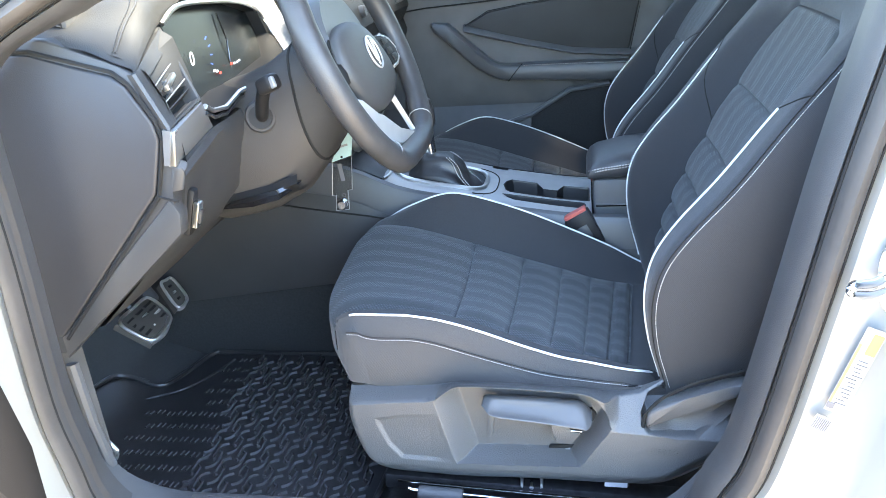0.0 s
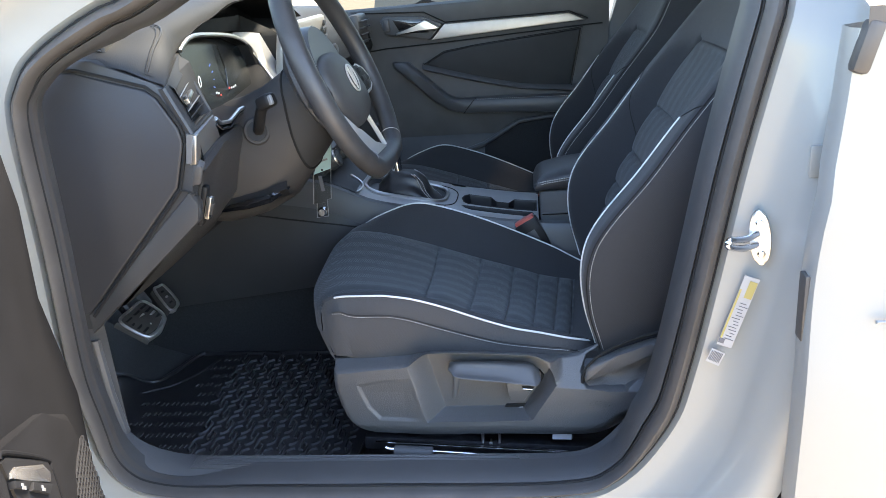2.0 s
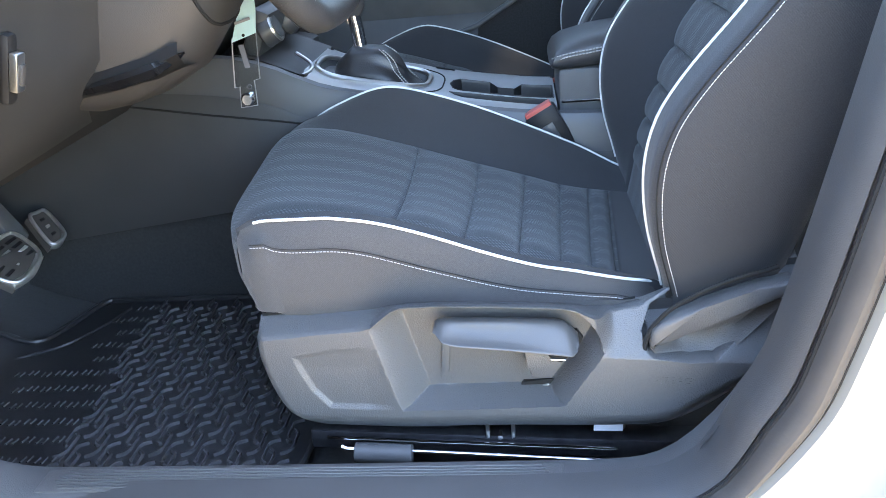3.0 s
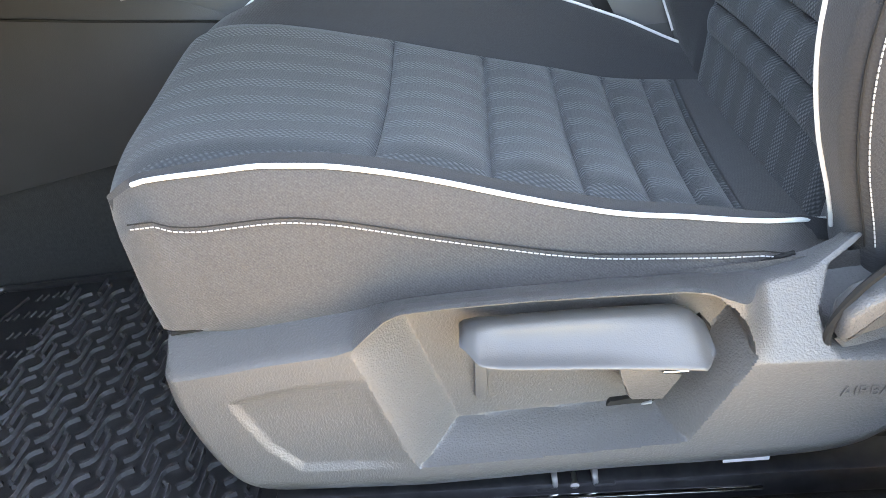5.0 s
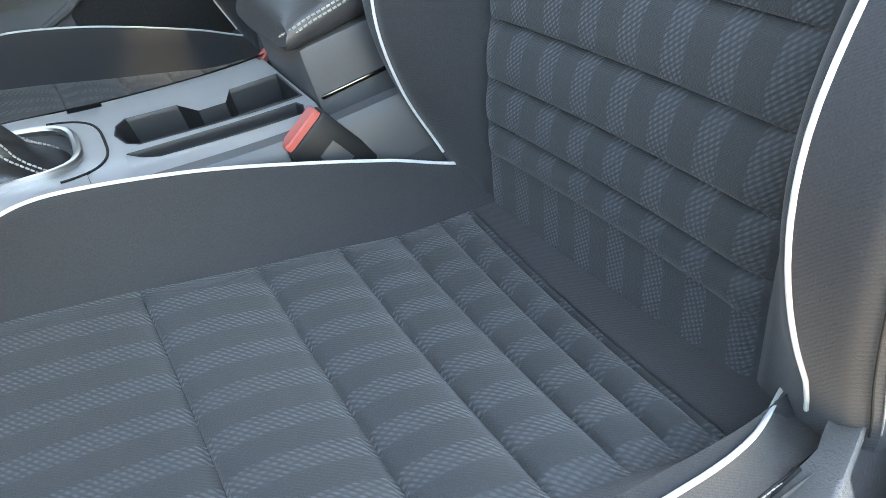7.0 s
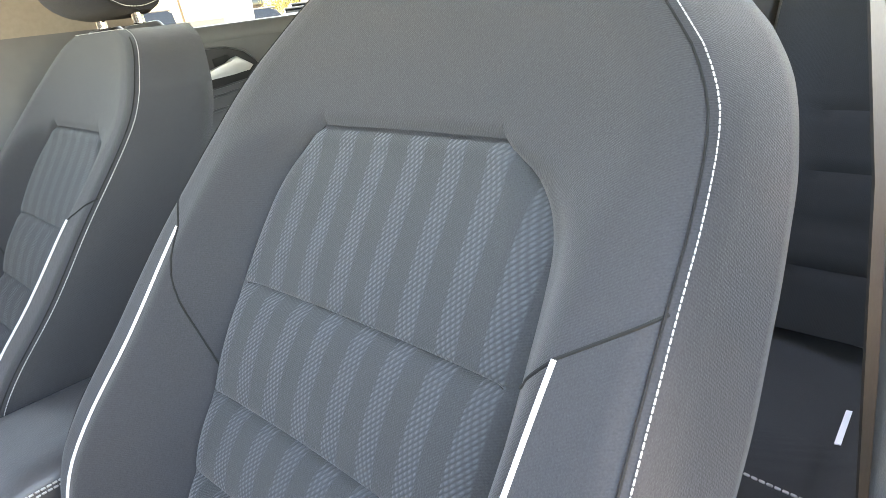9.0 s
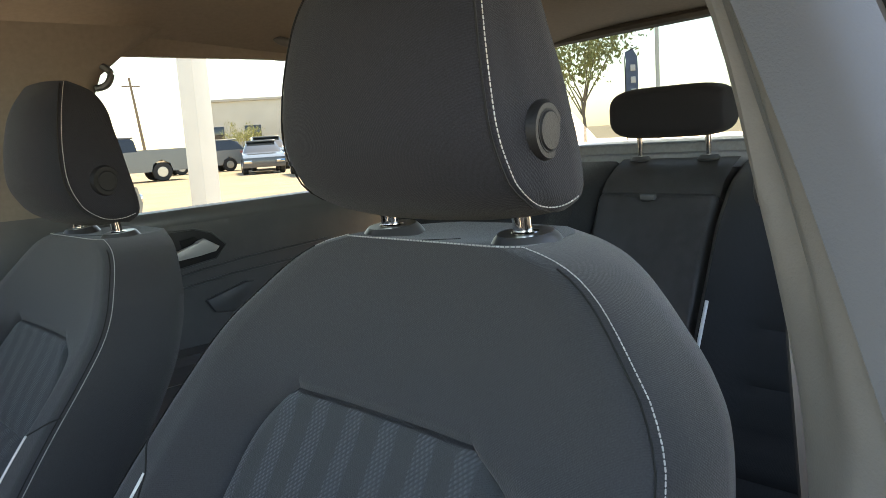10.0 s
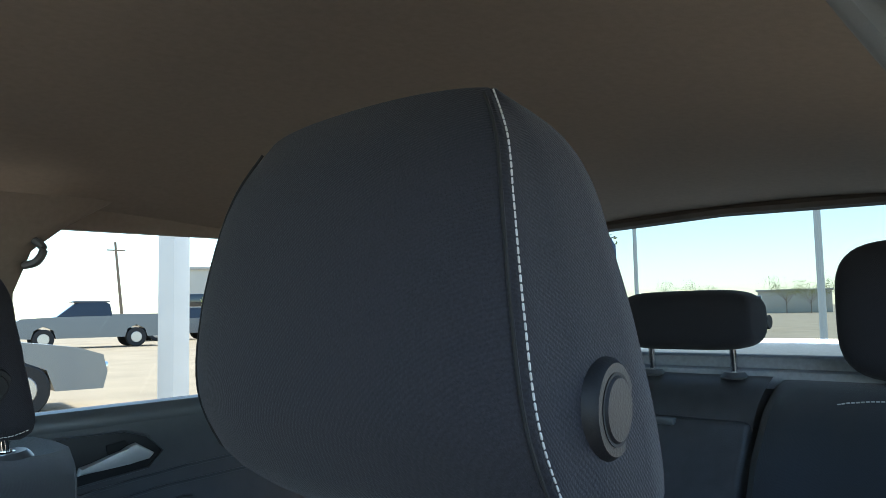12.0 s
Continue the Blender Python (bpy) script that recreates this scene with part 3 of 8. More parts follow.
def back_row(z):
    """One level of the backrest: insert, the bolsters beside it, and the sides with the back."""
    m, h = bx(z), bhalf(z)
    p = bpipe(z)
    wi = min(inhalf(z), h - 0.035)
    ins = [(back_front(z, -wi * (-1 + k / 16)), -wi * (-1 + k / 16)) for k in range(33)]

    def bolster(s):
        return [(back_front(z, v), s * v) for v in [wi + (h - wi) * k / 22 for k in range(23)]]

    def side(s):
        c = min(h, 0.10)
        return [(back_front(z, h), s * h), (p + 0.014, s * (h + 0.0015)), (p + 0.035, s * (h + 0.002)), (m + 0.052, s * h), (m + 0.075, s * (h - 0.007)), (m + 0.095, s * (h - 0.022)), (m + 0.107, s * (h - min(0.05, h * 0.4))), (m + 0.112, s * (h - c) * 0.8), (m + 0.113, 0.0)]
    put = lambda q: [(x, YB + y, z) for x, y in q]
    return put(ins), put(bolster(1)), put(bolster(-1)), put(side(1)), put(side(-1))


def front_seat():
    s = thing("driver_seat", (0.35, YD, 0.33), "black cloth car seat with a striped insert and white piping", "car seat", "front seats")
    xs = [0.101, 0.102, 0.104, 0.107, 0.111, 0.116, 0.122] + [0.128 + 0.0021 * i for i in range(231)]
    R = [cushion_row(x) for x in xs]
    part("cushion_rear_strip", grid_bm([r[2] for x, r in zip(xs, R) if x >= 0.5225]), TWILL, s)
    part("cushion_insert", grid_bm([r[2] for x, r in zip(xs, R) if x < 0.526]), STRIPE, s, "striped black and grey woven insert")
    for sx in SEAMS:
        line = cushion_row(sx)[2]
        part("row_seam", tube([(x, y, z + 0.0003) for x, y, z in line[1:-1]], 0.0006, 5), GAP, s)
    part("inner_bolster", grid_bm([r[1] for r in R[::3]]), TWILL, s)
    part("outer_bolster", grid_bm([r[3] for r in R[::3]]), TWILL, s)
    part("inner_side", grid_bm([r[0] for r in R[::2]]), SIDECLOTH, s)
    part("outer_side", grid_bm([r[4] for r in R[::2]]), SIDECLOTH, s)
    def front_point(k, y):
        a = min(max(k / 9, 0), 1)
        back = 0.010 * max(0, k / 9) ** 1.4
        return front_x(y) + 0.0005 + back, YD + (y - YD) * (0.95 - 0.02 * a), 0.519 - 0.0048 * k
    for nm_, a, b, m_ in (("cushion_front", 0, 4, TWILL), ("insert_front", 3, 17, STRIPE), ("cushion_front", 16, 19, TWILL)):
        part(nm_, grid_bm([[front_point(k, 0.875 - 0.0235 * i) for i in range(a, b)] for k in range(-1, 11)]), m_, s)
    part("outer_piping", tube([(r[3][-1][0], r[3][-1][1] - 0.001, r[3][-1][2] + 0.001) for x, r in zip(xs, R) if 0.126 <= x <= 0.575][::4], 0.0016), PIPING, s, "white piping cord")
    part("inner_piping", tube([(r[0][-1][0], r[0][-1][1], r[0][-1][2] + 0.001) for x, r in zip(xs, R) if x >= 0.113][::4][:57], 0.0015), PIPING, s, "white piping cord")
    sp = [(r[4][2][0], r[4][2][1] - 0.0015, r[4][2][2]) for r in R[5::5]]
    part("side_stitching", stitches(sp, 0.0036, 0.00045), THREAD, s, "row of white stitches")
    part("side_seam", tube([(x, y - 0.0002, z + 0.0035) for x, y, z in sp], 0.0005, 6), GAP, s)
    # backrest
    zs = [0.44 + 0.0025 * i for i in range(218)] + [0.987 + 0.003 * i for i in range(18)] + [1.0405, 1.0425, 1.0445, 1.0460, 1.0470]
    B = [back_row(z) for z in zs]
    top = [i for i, z in enumerate(zs) if z <= 0.9315]
    part("backrest_insert", grid_bm([B[i][0] for i in top]), STRIPEBACK, s, "striped black and grey woven insert")
    for sz in ROWS_BACK:
        part("row_seam", tube([(x - 0.0003, y, z) for x, y, z in back_row(sz)[0][1:-1]], 0.0006, 5), GAP, s)
    part("backrest_top", grid_bm([b[0] for i, b in enumerate(B) if zs[i] >= 0.9275]), TWILL, s)
    for k in (1, 2):
        part("backrest_bolster", grid_bm([b[k] for b in B[::2]]), TWILL, s)
    cover = grid_bm([b[3] + list(reversed(b[4]))[1:] for b in B])
    part("backrest_cover", cover, TWILL, s)
    lid = back_row(1.047)
    loop = list(lid[3]) + list(reversed(lid[4]))[1:] + list(reversed(lid[2]))[1:] + list(reversed(lid[0]))[1:] + list(lid[1])[1:-1]
    cap = bmesh.new()
    edge = [Vector(p) for p in loop]
    mid = Vector((0.868, YB, 1.0410))
    vs, vm = [cap.verts.new(p) for p in edge], cap.verts.new(mid)
    inner = [cap.verts.new(p.lerp(mid, 0.4) + Vector((0, 0, 0.0005))) for p in edge]
    for i in range(len(vs)):
        j = (i + 1) % len(vs)
        cap.faces.new((vs[i], vs[j], inner[j], inner[i]))
        cap.faces.new((inner[i], inner[j], vm))
    part("backrest_crown", cap, TWILL, s)
    for sgn in (1, -1):
        part("back_piping", tube([(bpipe(z) - 0.001, YB + sgn * min(0.205 if sgn < 0 else 0.214, bhalf(z) - (0.034 if sgn < 0 else 0.026)), z) for z in [0.505 + 0.0117 * i for i in range(31)]], 0.0014), PIPING, s, "white piping cord")
        st = [(back_front(z, bhalf(z)) - 0.0006, YB + sgn * (bhalf(z) + 0.0006), z) for z in [0.51 + 0.009 * i for i in range(57)] + [1.020, 1.026, 1.032, 1.037, 1.0405, 1.0435, 1.046, 1.0472]]
        st += [(back_front(1.047, v) - 0.0008, YB + sgn * v, 1.0480) for v in (0.085, 0.07, 0.05, 0.03, 0.015, 0.0)]
        part("back_stitching", stitches(st, 0.0036, 0.0005), THREAD, s, "row of white stitches")
        part("edge_seam", tube([(x - 0.0045, y + sgn * -0.003, z) for x, y, z in st if z < 1.04], 0.0007, 6), GAP, s)
        for v0, z0, v1, z1 in ((0.205 if sgn < 0 else 0.213, 0.856, bhalf(0.878) - 0.002, 0.878), (0.205 if sgn < 0 else 0.213, 0.856, inhalf(0.80), 0.815 if sgn < 0 else 0.748)):
            line = [(v0 + (v1 - v0) * k / 10, z0 + (z1 - z0) * k / 10) for k in range(11)]
            part("bolster_seam", tube([(back_front(z, v) - 0.0002, YB + sgn * v, z) for v, z in line], 0.0010, 6), GAP, s)
    part("crown_seam", tube([(0.812 + 0.01 * k, YB, 1.0474 - 0.0011 * k) for k in range(5)], 0.0004, 6), GAP, s)
    # plastic base panel with the height lever
    return s


def headrest(s):
    half = curve1([(1.068, 0.104), (1.078, 0.112), (1.09, 0.1135), (1.12, 0.1135), (1.16, 0.109), (1.20, 0.101), (1.225, 0.093), (1.25, 0.076)])
    seam_x = curve1([(1.068, 0.835), (1.074, 0.815), (1.082, 0.800), (1.09, 0.790), (1.12, 0.776), (1.16, 0.775), (1.20, 0.781), (1.225, 0.788), (1.246, 0.797)])
    depth = curve1([(1.068, 0.016), (1.09, 0.022), (1.12, 0.026), (1.20, 0.025), (1.225, 0.020), (1.25, 0.010)])
    rear_x = curve1([(1.068, 0.850), (1.074, 0.858), (1.09, 0.860), (1.11, 0.856), (1.14, 0.850), (1.16, 0.847), (1.186, 0.842), (1.205, 0.840), (1.222, 0.834), (1.235, 0.824), (1.246, 0.802)])
    zs = [1.068, 1.069, 1.071, 1.074, 1.078] + [1.084 + 0.0075 * i for i in range(19)] + [1.224, 1.229, 1.234, 1.239, 1.243, 1.2455, 1.246]
    T = [math.sin(math.pi / 2 * (-1 + k / 14)) for k in range(29)]
    lift = lambda z: z + 0.04 * max(0.0, z - 1.16)

    def face(z, t, x, sgn):
        g = (1 - abs(t) ** 2.4) ** 0.75 if abs(t) < 1 else 0.0
        top = min(max((z - 1.2) / 0.045, 0), 1)
        return (x - sgn * depth(z) * g * (1 if sgn > 0 else 0.5), YB + half(z) * t, z + 0.003 * g * top - 0.006 * g * min(max((1.1 - z) / 0.025, 0), 1))
    rows = []
    for z in zs:
        front = [face(z, t, seam_x(z), 1) for t in T]
        flank = [(seam_x(z) + (rear_x(z) - seam_x(z)) * k / 6, YB + half(z) * (1 + 0.014 * math.sin(math.pi * k / 6)) - 0.002 * (k in (1,)), z) for k in range(1, 6)]
        back = [face(z, t, rear_x(z), -1) for t in reversed(T)]
        rows.append([(x, y, lift(z_)) for x, y, z_ in front + flank + back + [(x, 2 * YB - y, z_) for x, y, z_ in reversed(flank)]])
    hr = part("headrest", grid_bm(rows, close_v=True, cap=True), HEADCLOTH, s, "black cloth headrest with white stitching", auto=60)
    for sgn in (1, -1):
        sp = [(seam_x(z) + 0.0008, YB + sgn * (half(z) * 1.004 + 0.0007), lift(z)) for z in reversed(zs[4:-1])] + [(x, YB + sgn * 0.1135, z) for x, z in ((0.815, 1.0745), (0.828, 1.0725), (0.842, 1.0735), (0.856, 1.078))]
        part("stitching", stitches(smooth_path(sp, 2), 0.0034, 0.00045), THREAD, hr, "row of white stitches")
        part("seam", tube([(seam_x(z) - 0.0034, YB + sgn * (half(z) - 0.0010), lift(z)) for z in zs[3:-2]], 0.0008, 6), GAP, hr)
        part("post", cyl((0.845, YB + sgn * 0.073, 1.03), (0.838, YB + sgn * 0.073, 1.095), 0.0070, n=24), CHROME, s, "chrome headrest post")
        col = part("post_collar", cyl((0.846, YB + sgn * 0.073, 1.041), (0.845, YB + sgn * 0.073, 1.0525), 0.0270, 0.0235, 32, 0.003), COLLAR, s, "black post collar")
        part("collar_hole", cyl((0.845, YB + sgn * 0.073, 1.052), (0.845, YB + sgn * 0.073, 1.0533), 0.0105, 0.0098, 24), GLOSS, col)
    y = YB - 0.1135
    part("button_ring", cyl((0.8195, y + 0.012, 1.122), (0.8222, y - 0.0030, 1.122), 0.0225, 0.0195, 36, 0.002), BUTTON, hr)
    part("button_gap", cyl((0.8195, y + 0.012, 1.122), (0.8222, y - 0.0034, 1.122), 0.0142, 0.0140, 32), GAP, hr)
    part("button", cyl((0.8195, y + 0.012, 1.122), (0.8224, y - 0.0044, 1.122), 0.0130, None, 32, 0.0012), BUTTON, hr)
    return hr


def inside(x, z, poly):
    """How far a place lies inside an outline; negative outside."""
    best, odd, n = 9.0, False, len(poly)
    for i in range(n):
        (ax, az), (bx_, bz) = poly[i], poly[(i + 1) % n]
        ex, ez = bx_ - ax, bz - az
        t = min(max(((x - ax) * ex + (z - az) * ez) / (ex * ex + ez * ez), 0.0), 1.0)
        best = min(best, math.hypot(x - ax - t * ex, z - az - t * ez))
        if (az > z) != (bz > z) and x < ax + (z - az) * ex / ez:
            odd = not odd
    return best if odd else -best


def seat_base(s):
    """The plastic side cover of the seat with its levers, and the runner under it."""
    face = linear([(0.13, 0.4135), (0.17, 0.408), (0.28, 0.400), (0.45, 0.394), (0.67, 0.390)])
    fold = linear([(0.13, 0.484), (0.146, 0.487), (0.20, 0.495), (0.246, 0.4995), (0.258, 0.503), (0.272, 0.515), (0.281, 0.522), (0.290, 0.5255), (0.318, 0.5265), (0.361, 0.526), (0.406, 0.524), (0.444, 0.522), (0.456, 0.5195), (0.466, 0.5140), (0.48, 0.507), (0.495, 0.5015), (0.52, 0.504), (0.547, 0.517), (0.569, 0.525), (0.59, 0.536), (0.612, 0.542), (0.67, 0.544)])
    top_z = linear([(0.12, 0.498), (0.184, 0.501), (0.235, 0.504), (0.271, 0.506), (0.361, 0.504), (0.412, 0.502), (0.462, 0.499), (0.495, 0.498), (0.526, 0.504), (0.557, 0.517), (0.60, 0.535), (0.67, 0.540)])
    low = curve1([(0.12, 0.376), (0.19, 0.3765), (0.25, 0.375), (0.387, 0.377), (0.50, 0.378), (0.545, 0.380), (0.575, 0.394), (0.60, 0.412), (0.63, 0.435), (0.67, 0.46)])
    lip = curve1([(0.12, 0.404), (0.28, 0.4035), (0.387, 0.4065), (0.52, 0.4065), (0.551, 0.412), (0.572, 0.427), (0.595, 0.442), (0.67, 0.49)])
    front = curve1([(0.0, 0.181), (0.04, 0.171), (0.12, 0.159), (0.25, 0.1475), (0.42, 0.140), (0.62, 0.1345), (0.82, 0.1315), (1.0, 0.1325)])
    HOLLOW = [(0.2565, 0.5015), (0.264, 0.468), (0.271, 0.437), (0.280, 0.4045), (0.36, 0.407), (0.445, 0.4105), (0.465, 0.442), (0.483, 0.470), (0.481, 0.482), (0.477, 0.494), (0.470, 0.506), (0.459, 0.517), (0.446, 0.521), (0.36, 0.525), (0.292, 0.5255), (0.280, 0.5205), (0.270, 0.512)]
    POCKET = [(0.524, 0.470), (0.5205, 0.486), (0.5305, 0.507), (0.562, 0.522), (0.603, 0.5375), (0.64, 0.549), (0.66, 0.51), (0.605, 0.473), (0.588, 0.460), (0.566, 0.459), (0.530, 0.4645)]
    PANEL = [(0.170, 0.469), (0.177, 0.447), (0.185, 0.427), (0.203, 0.4055), (0.279, 0.405), (0.266, 0.452), (0.262, 0.482), (0.215, 0.479)]
    ramp = lambda v, w: min(max(v / w, 0.0), 1.0)

    def relief(x, z):
        """How deep the cover lies behind its outermost face."""
        d = 0.014 * ramp(lip(x) - 0.006 - z, 0.024) ** 1.6
        d += 0.75 * max(0.0, z - 0.467 + 0.07 * (x - 0.48)) * sstep(0.474, 0.496, x)
        if 0.24 < x < 0.50:
            k = inside(x, z, HOLLOW)
            if k > 0:
                left = x - (0.256 + 0.235 * (0.5015 - z))
                right = (0.4845 - x) * 0.84 + (z - 0.470) * 0.55
                d += 0.034 * min(sstep(0.0, 0.031, left) * 0.25 + 0.75 * ramp(left, 0.030), ramp(right, 0.015), ramp(z - lip(x) + 0.001, 0.0105), ramp(fold(x) - z - 0.001, 0.012), ramp(k, 0.004) + 0.2)
        if x > 0.50:
            d += 0.026 * ramp(inside(x, z, POCKET), 0.006)
        if x < 0.285:
            d += 0.0032 * ramp(inside(x, z, PANEL), 0.0055) * ramp(0.276 - x, 0.03) * (0.35 + 0.65 * ramp(0.476 - z, 0.02))
        return d
    rows = []
    for i in range(420):
        u = i / 419
        r = []
        for k in range(124):
            v = k / 123
            x0 = front(v)
            x = x0 + (0.67 - x0) * u
            a, b = low(x), fold(x)
            z = a + (b - a) * v
            edge = 1 - min(1.0, (x - x0) / 0.012)
            y = face(x) + relief(x, z) + 0.013 * (1 - math.sqrt(max(0.0, 1 - edge * edge)))
            if k == 0:
                r += [(x + 0.01 * (1 - u), 0.470, z + 0.002), (x + 0.004 * (1 - u), 0.445, z)]
            r.append((x, y, z))
        yt = 0.4455
        for t, up in ((0.06, 0.0012), (0.16, 0.0016), (0.4, 0.001), (0.75, 0.0004), (1.0, 0.0)):
            r.append((x, y + (yt - y) * t, b + (top_z(x) - b) * t + up))
        r.append((x, yt + 0.002, top_z(x) - 0.008))
        rows.append(r)
    rows.insert(0, [(x + 0.002, max(y, 0.452), z) for x, y, z in rows[0]])
    part("side_cover", grid_bm(rows), COVER, s, "dark plastic seat side cover", auto=38)
    part("cloth_gap", tube([(x, 0.4445, top_z(x) + 0.0008) for x in [0.135 + 0.012 * i for i in range(33)]], 0.0016, 6), GAP, s)
    part("recess_slot", prism([(0.399, 0.411), (0.405, 0.4195), (0.436, 0.421), (0.446, 0.430), (0.441, 0.416), (0.434, 0.405), (0.404, 0.4055)], "y", 0.4262, 0.436, 0.001), GAP, s)
    part("pivot_slot", prism([(0.452, 0.474), (0.460, 0.481), (0.466, 0.472), (0.462, 0.462), (0.455, 0.458)], "y", 0.4225, 0.434, 0.001), GAP, s)
    # height lever: a dished blade with a rounded lip
    blade = []
    zt_ = linear([(0.319, 0.497), (0.322, 0.5015), (0.330, 0.5040), (0.39, 0.5030), (0.440, 0.5005), (0.450, 0.4965), (0.459, 0.485), (0.4605, 0.481)])
    zb_ = linear([(0.319, 0.496), (0.322, 0.494), (0.328, 0.4905), (0.336, 0.4875), (0.345, 0.4855), (0.39, 0.4810), (0.44, 0.4755), (0.453, 0.4740), (0.458, 0.475), (0.4605, 0.479)])
    for i in range(48):
        t = i / 47
        x = 0.319 + 0.1415 * (0.5 - 0.5 * math.cos(math.pi * t))
        a, b = zt_(x), zb_(x)
        back, out = 0.414 - 0.03 * (x - 0.32), 0.3905 - 0.05 * (x - 0.32)
        end = 1 - sstep(0.0, 0.012, x - 0.319)
        tail = 1 - sstep(0.0, 0.008, 0.4605 - x)
        out += 0.012 * end + 0.010 * tail
        h = a - b
        dish = 0.0045 * sstep(0.322, 0.345, x) * (1 - sstep(0.39, 0.45, x))
        blade.append([(x, back + 0.010, a - 0.30 * h), (x, back + 0.005, a - 0.04 * h), (x, back, a), (x, back - 0.22 * (back - out), a - 0.10 * h), (x, back - 0.50 * (back - out) + dish, a - 0.36 * h), (x, back - 0.78 * (back - out) + dish, a - 0.66 * h), (x, back - 0.92 * (back - out) + dish * 0.4, a - 0.80 * h), (x, out, a - 0.86 * h), (x, out - 0.0008, a - 0.93 * h), (x, out + 0.0015, b + 0.01 * h), (x, out + 0.006, b), (x, back + 0.002, b + 0.05 * h), (x, back + 0.010, b + 0.2 * h)])
    part("height_lever", grid_bm([[tuple(q) for q in smooth_path(r_, 2, closed=True)] for r_ in blade], close_v=True, cap=True), PLASTIC2, s, "plastic seat height lever", auto=50)
    part("lever_foot", prism([(0.405, 0.476), (0.410, 0.455), (0.412, 0.444), (0.4145, 0.440), (0.433, 0.438), (0.444, 0.454), (0.450, 0.476)], "y", 0.403, 0.426, 0.002), COVER, s)
    part("lever_shadow_gap", prism([(0.431, 0.4655), (0.434, 0.460), (0.444, 0.457), (0.452, 0.466)], "y", 0.4018, 0.410, 0.0005), GAP, s)
    part("lever_spring", cyl((0.433, 0.4015, 0.4615), (0.447, 0.4015, 0.4605), 0.0014, n=10), CHROME, s)
    part("spring_tip", prism([(0.405, 0.4105), (0.431, 0.4165), (0.430, 0.4065), (0.420, 0.407)], "y", 0.4245, 0.4275, 0.0006), SATIN, s)
    part("lever_slot", prism([(0.3245, 0.472), (0.3205, 0.434), (0.3225, 0.431), (0.3265, 0.431), (0.3285, 0.434), (0.3325, 0.472)], "y", 0.4275, 0.440, 0.001), PLASTIC, s)
    # backrest lever in its pocket
    part("recliner_lever", prism([(0.5265, 0.478), (0.5285, 0.494), (0.537, 0.503), (0.575, 0.5195), (0.62, 0.536), (0.65, 0.5445), (0.65, 0.528), (0.60, 0.509), (0.545, 0.4845), (0.530, 0.4745)], "y", 0.3915, 0.412, 0.0045, 3), COVER, s, "plastic backrest lever")
    upper = linear([(0.527, 0.4765), (0.545, 0.4835), (0.578, 0.498), (0.600, 0.508), (0.625, 0.518), (0.645, 0.525)])
    under = linear([(0.527, 0.473), (0.533, 0.4645), (0.555, 0.4585), (0.580, 0.4535), (0.592, 0.4565), (0.602, 0.465), (0.620, 0.485), (0.645, 0.515)])
    dish_ = []
    for k in range(25):
        x = 0.527 + 0.118 * k / 24
        e = min(1.0, 4 * k / 24)
        dish_.append([(x, y0_ + dy * e, upper(x) + (under(x) - upper(x)) * v) for v, y0_, dy in ((0, 0.398, 0), (0.10, 0.398, 0.014), (0.35, 0.398, 0.019), (0.62, 0.399, 0.016), (0.85, 0.400, 0.006), (1.0, 0.401, 0.0), (1.04, 0.412, 0.0))])
    part("recliner_pocket", grid_bm(dish_), COVER, s, "hollow grip under the backrest lever")
    part("recliner_gap", tube(smooth_path([(0.640, 0.4045, 0.5525), (0.629, 0.4035, 0.549), (0.598, 0.4025, 0.5405), (0.570, 0.4015, 0.5285), (0.543, 0.4005, 0.5115), (0.5255, 0.4000, 0.488), (0.5230, 0.4000, 0.466), (0.529, 0.3995, 0.4565), (0.560, 0.399, 0.4495), (0.600, 0.3985, 0.4445)], 4), 0.0024, 6), GAP, s)
    letters("AIRBAG", 0.0105, Matrix(((1, 0, 0, 0.5485), (0, 0, -1, 0.3912), (0, 1, 0, 0.4395), (0, 0, 0, 1))) @ Matrix.Rotation(radians(-4), 4, "Z"), COVER, s, "raised_letter")
    # runner and what hangs under the seat
    part("seat_frame", rbox((0.36, YD, 0.405), (0.44, 0.38, 0.07), 0.01), STEEL, s)
    for y in (0.432, 0.86):
        part("runner", rbox((0.40, y, 0.342), (0.46, 0.028, 0.024), 0.003, (0, 3.5, 0)), STEEL, s, "dark steel seat runner")
        part("runner_strip", rbox((0.345, y - 0.020, 0.3525), (0.31, 0.003, 0.003), 0.001, (0, 4.0, 0)), CHROME, s)
    part("runner_rod", cyl((0.275, 0.4075, 0.3470), (0.50, 0.4075, 0.3285), 0.0024), CHROME, s)
    part("rod_hook", tube([(0.206, 0.4075, 0.3545), (0.212, 0.4075, 0.3515), (0.222, 0.4075, 0.351)], 0.003, 8), CHROME, s)
    part("runner_sleeve", cyl((0.220, 0.4075, 0.3465), (0.283, 0.4075, 0.3425), 0.0105, n=24, bev=0.0015), PLASTIC, s)
    for x in (0.364, 0.391):
        part("bracket", rbox((x, 0.424, 0.364), (0.004, 0.012, 0.026), 0.001), SILVER, s)
        part("bracket_foot", rbox((x + (0.006 if x > 0.38 else -0.006), 0.421, 0.352), (0.014, 0.008, 0.003), 0.001), STEEL, s)
    part("bracket_spring", tube([(0.352 + 0.0006 * k, 0.421 + 0.003 * math.sin(1.1 * k), 0.372 + 0.003 * math.cos(1.1 * k)) for k in range(90)], 0.0008, 5), STEEL, s)
    part("bracket_bolt", cyl((0.377, 0.428, 0.353), (0.377, 0.418, 0.353), 0.003, n=12), SILVER, s)
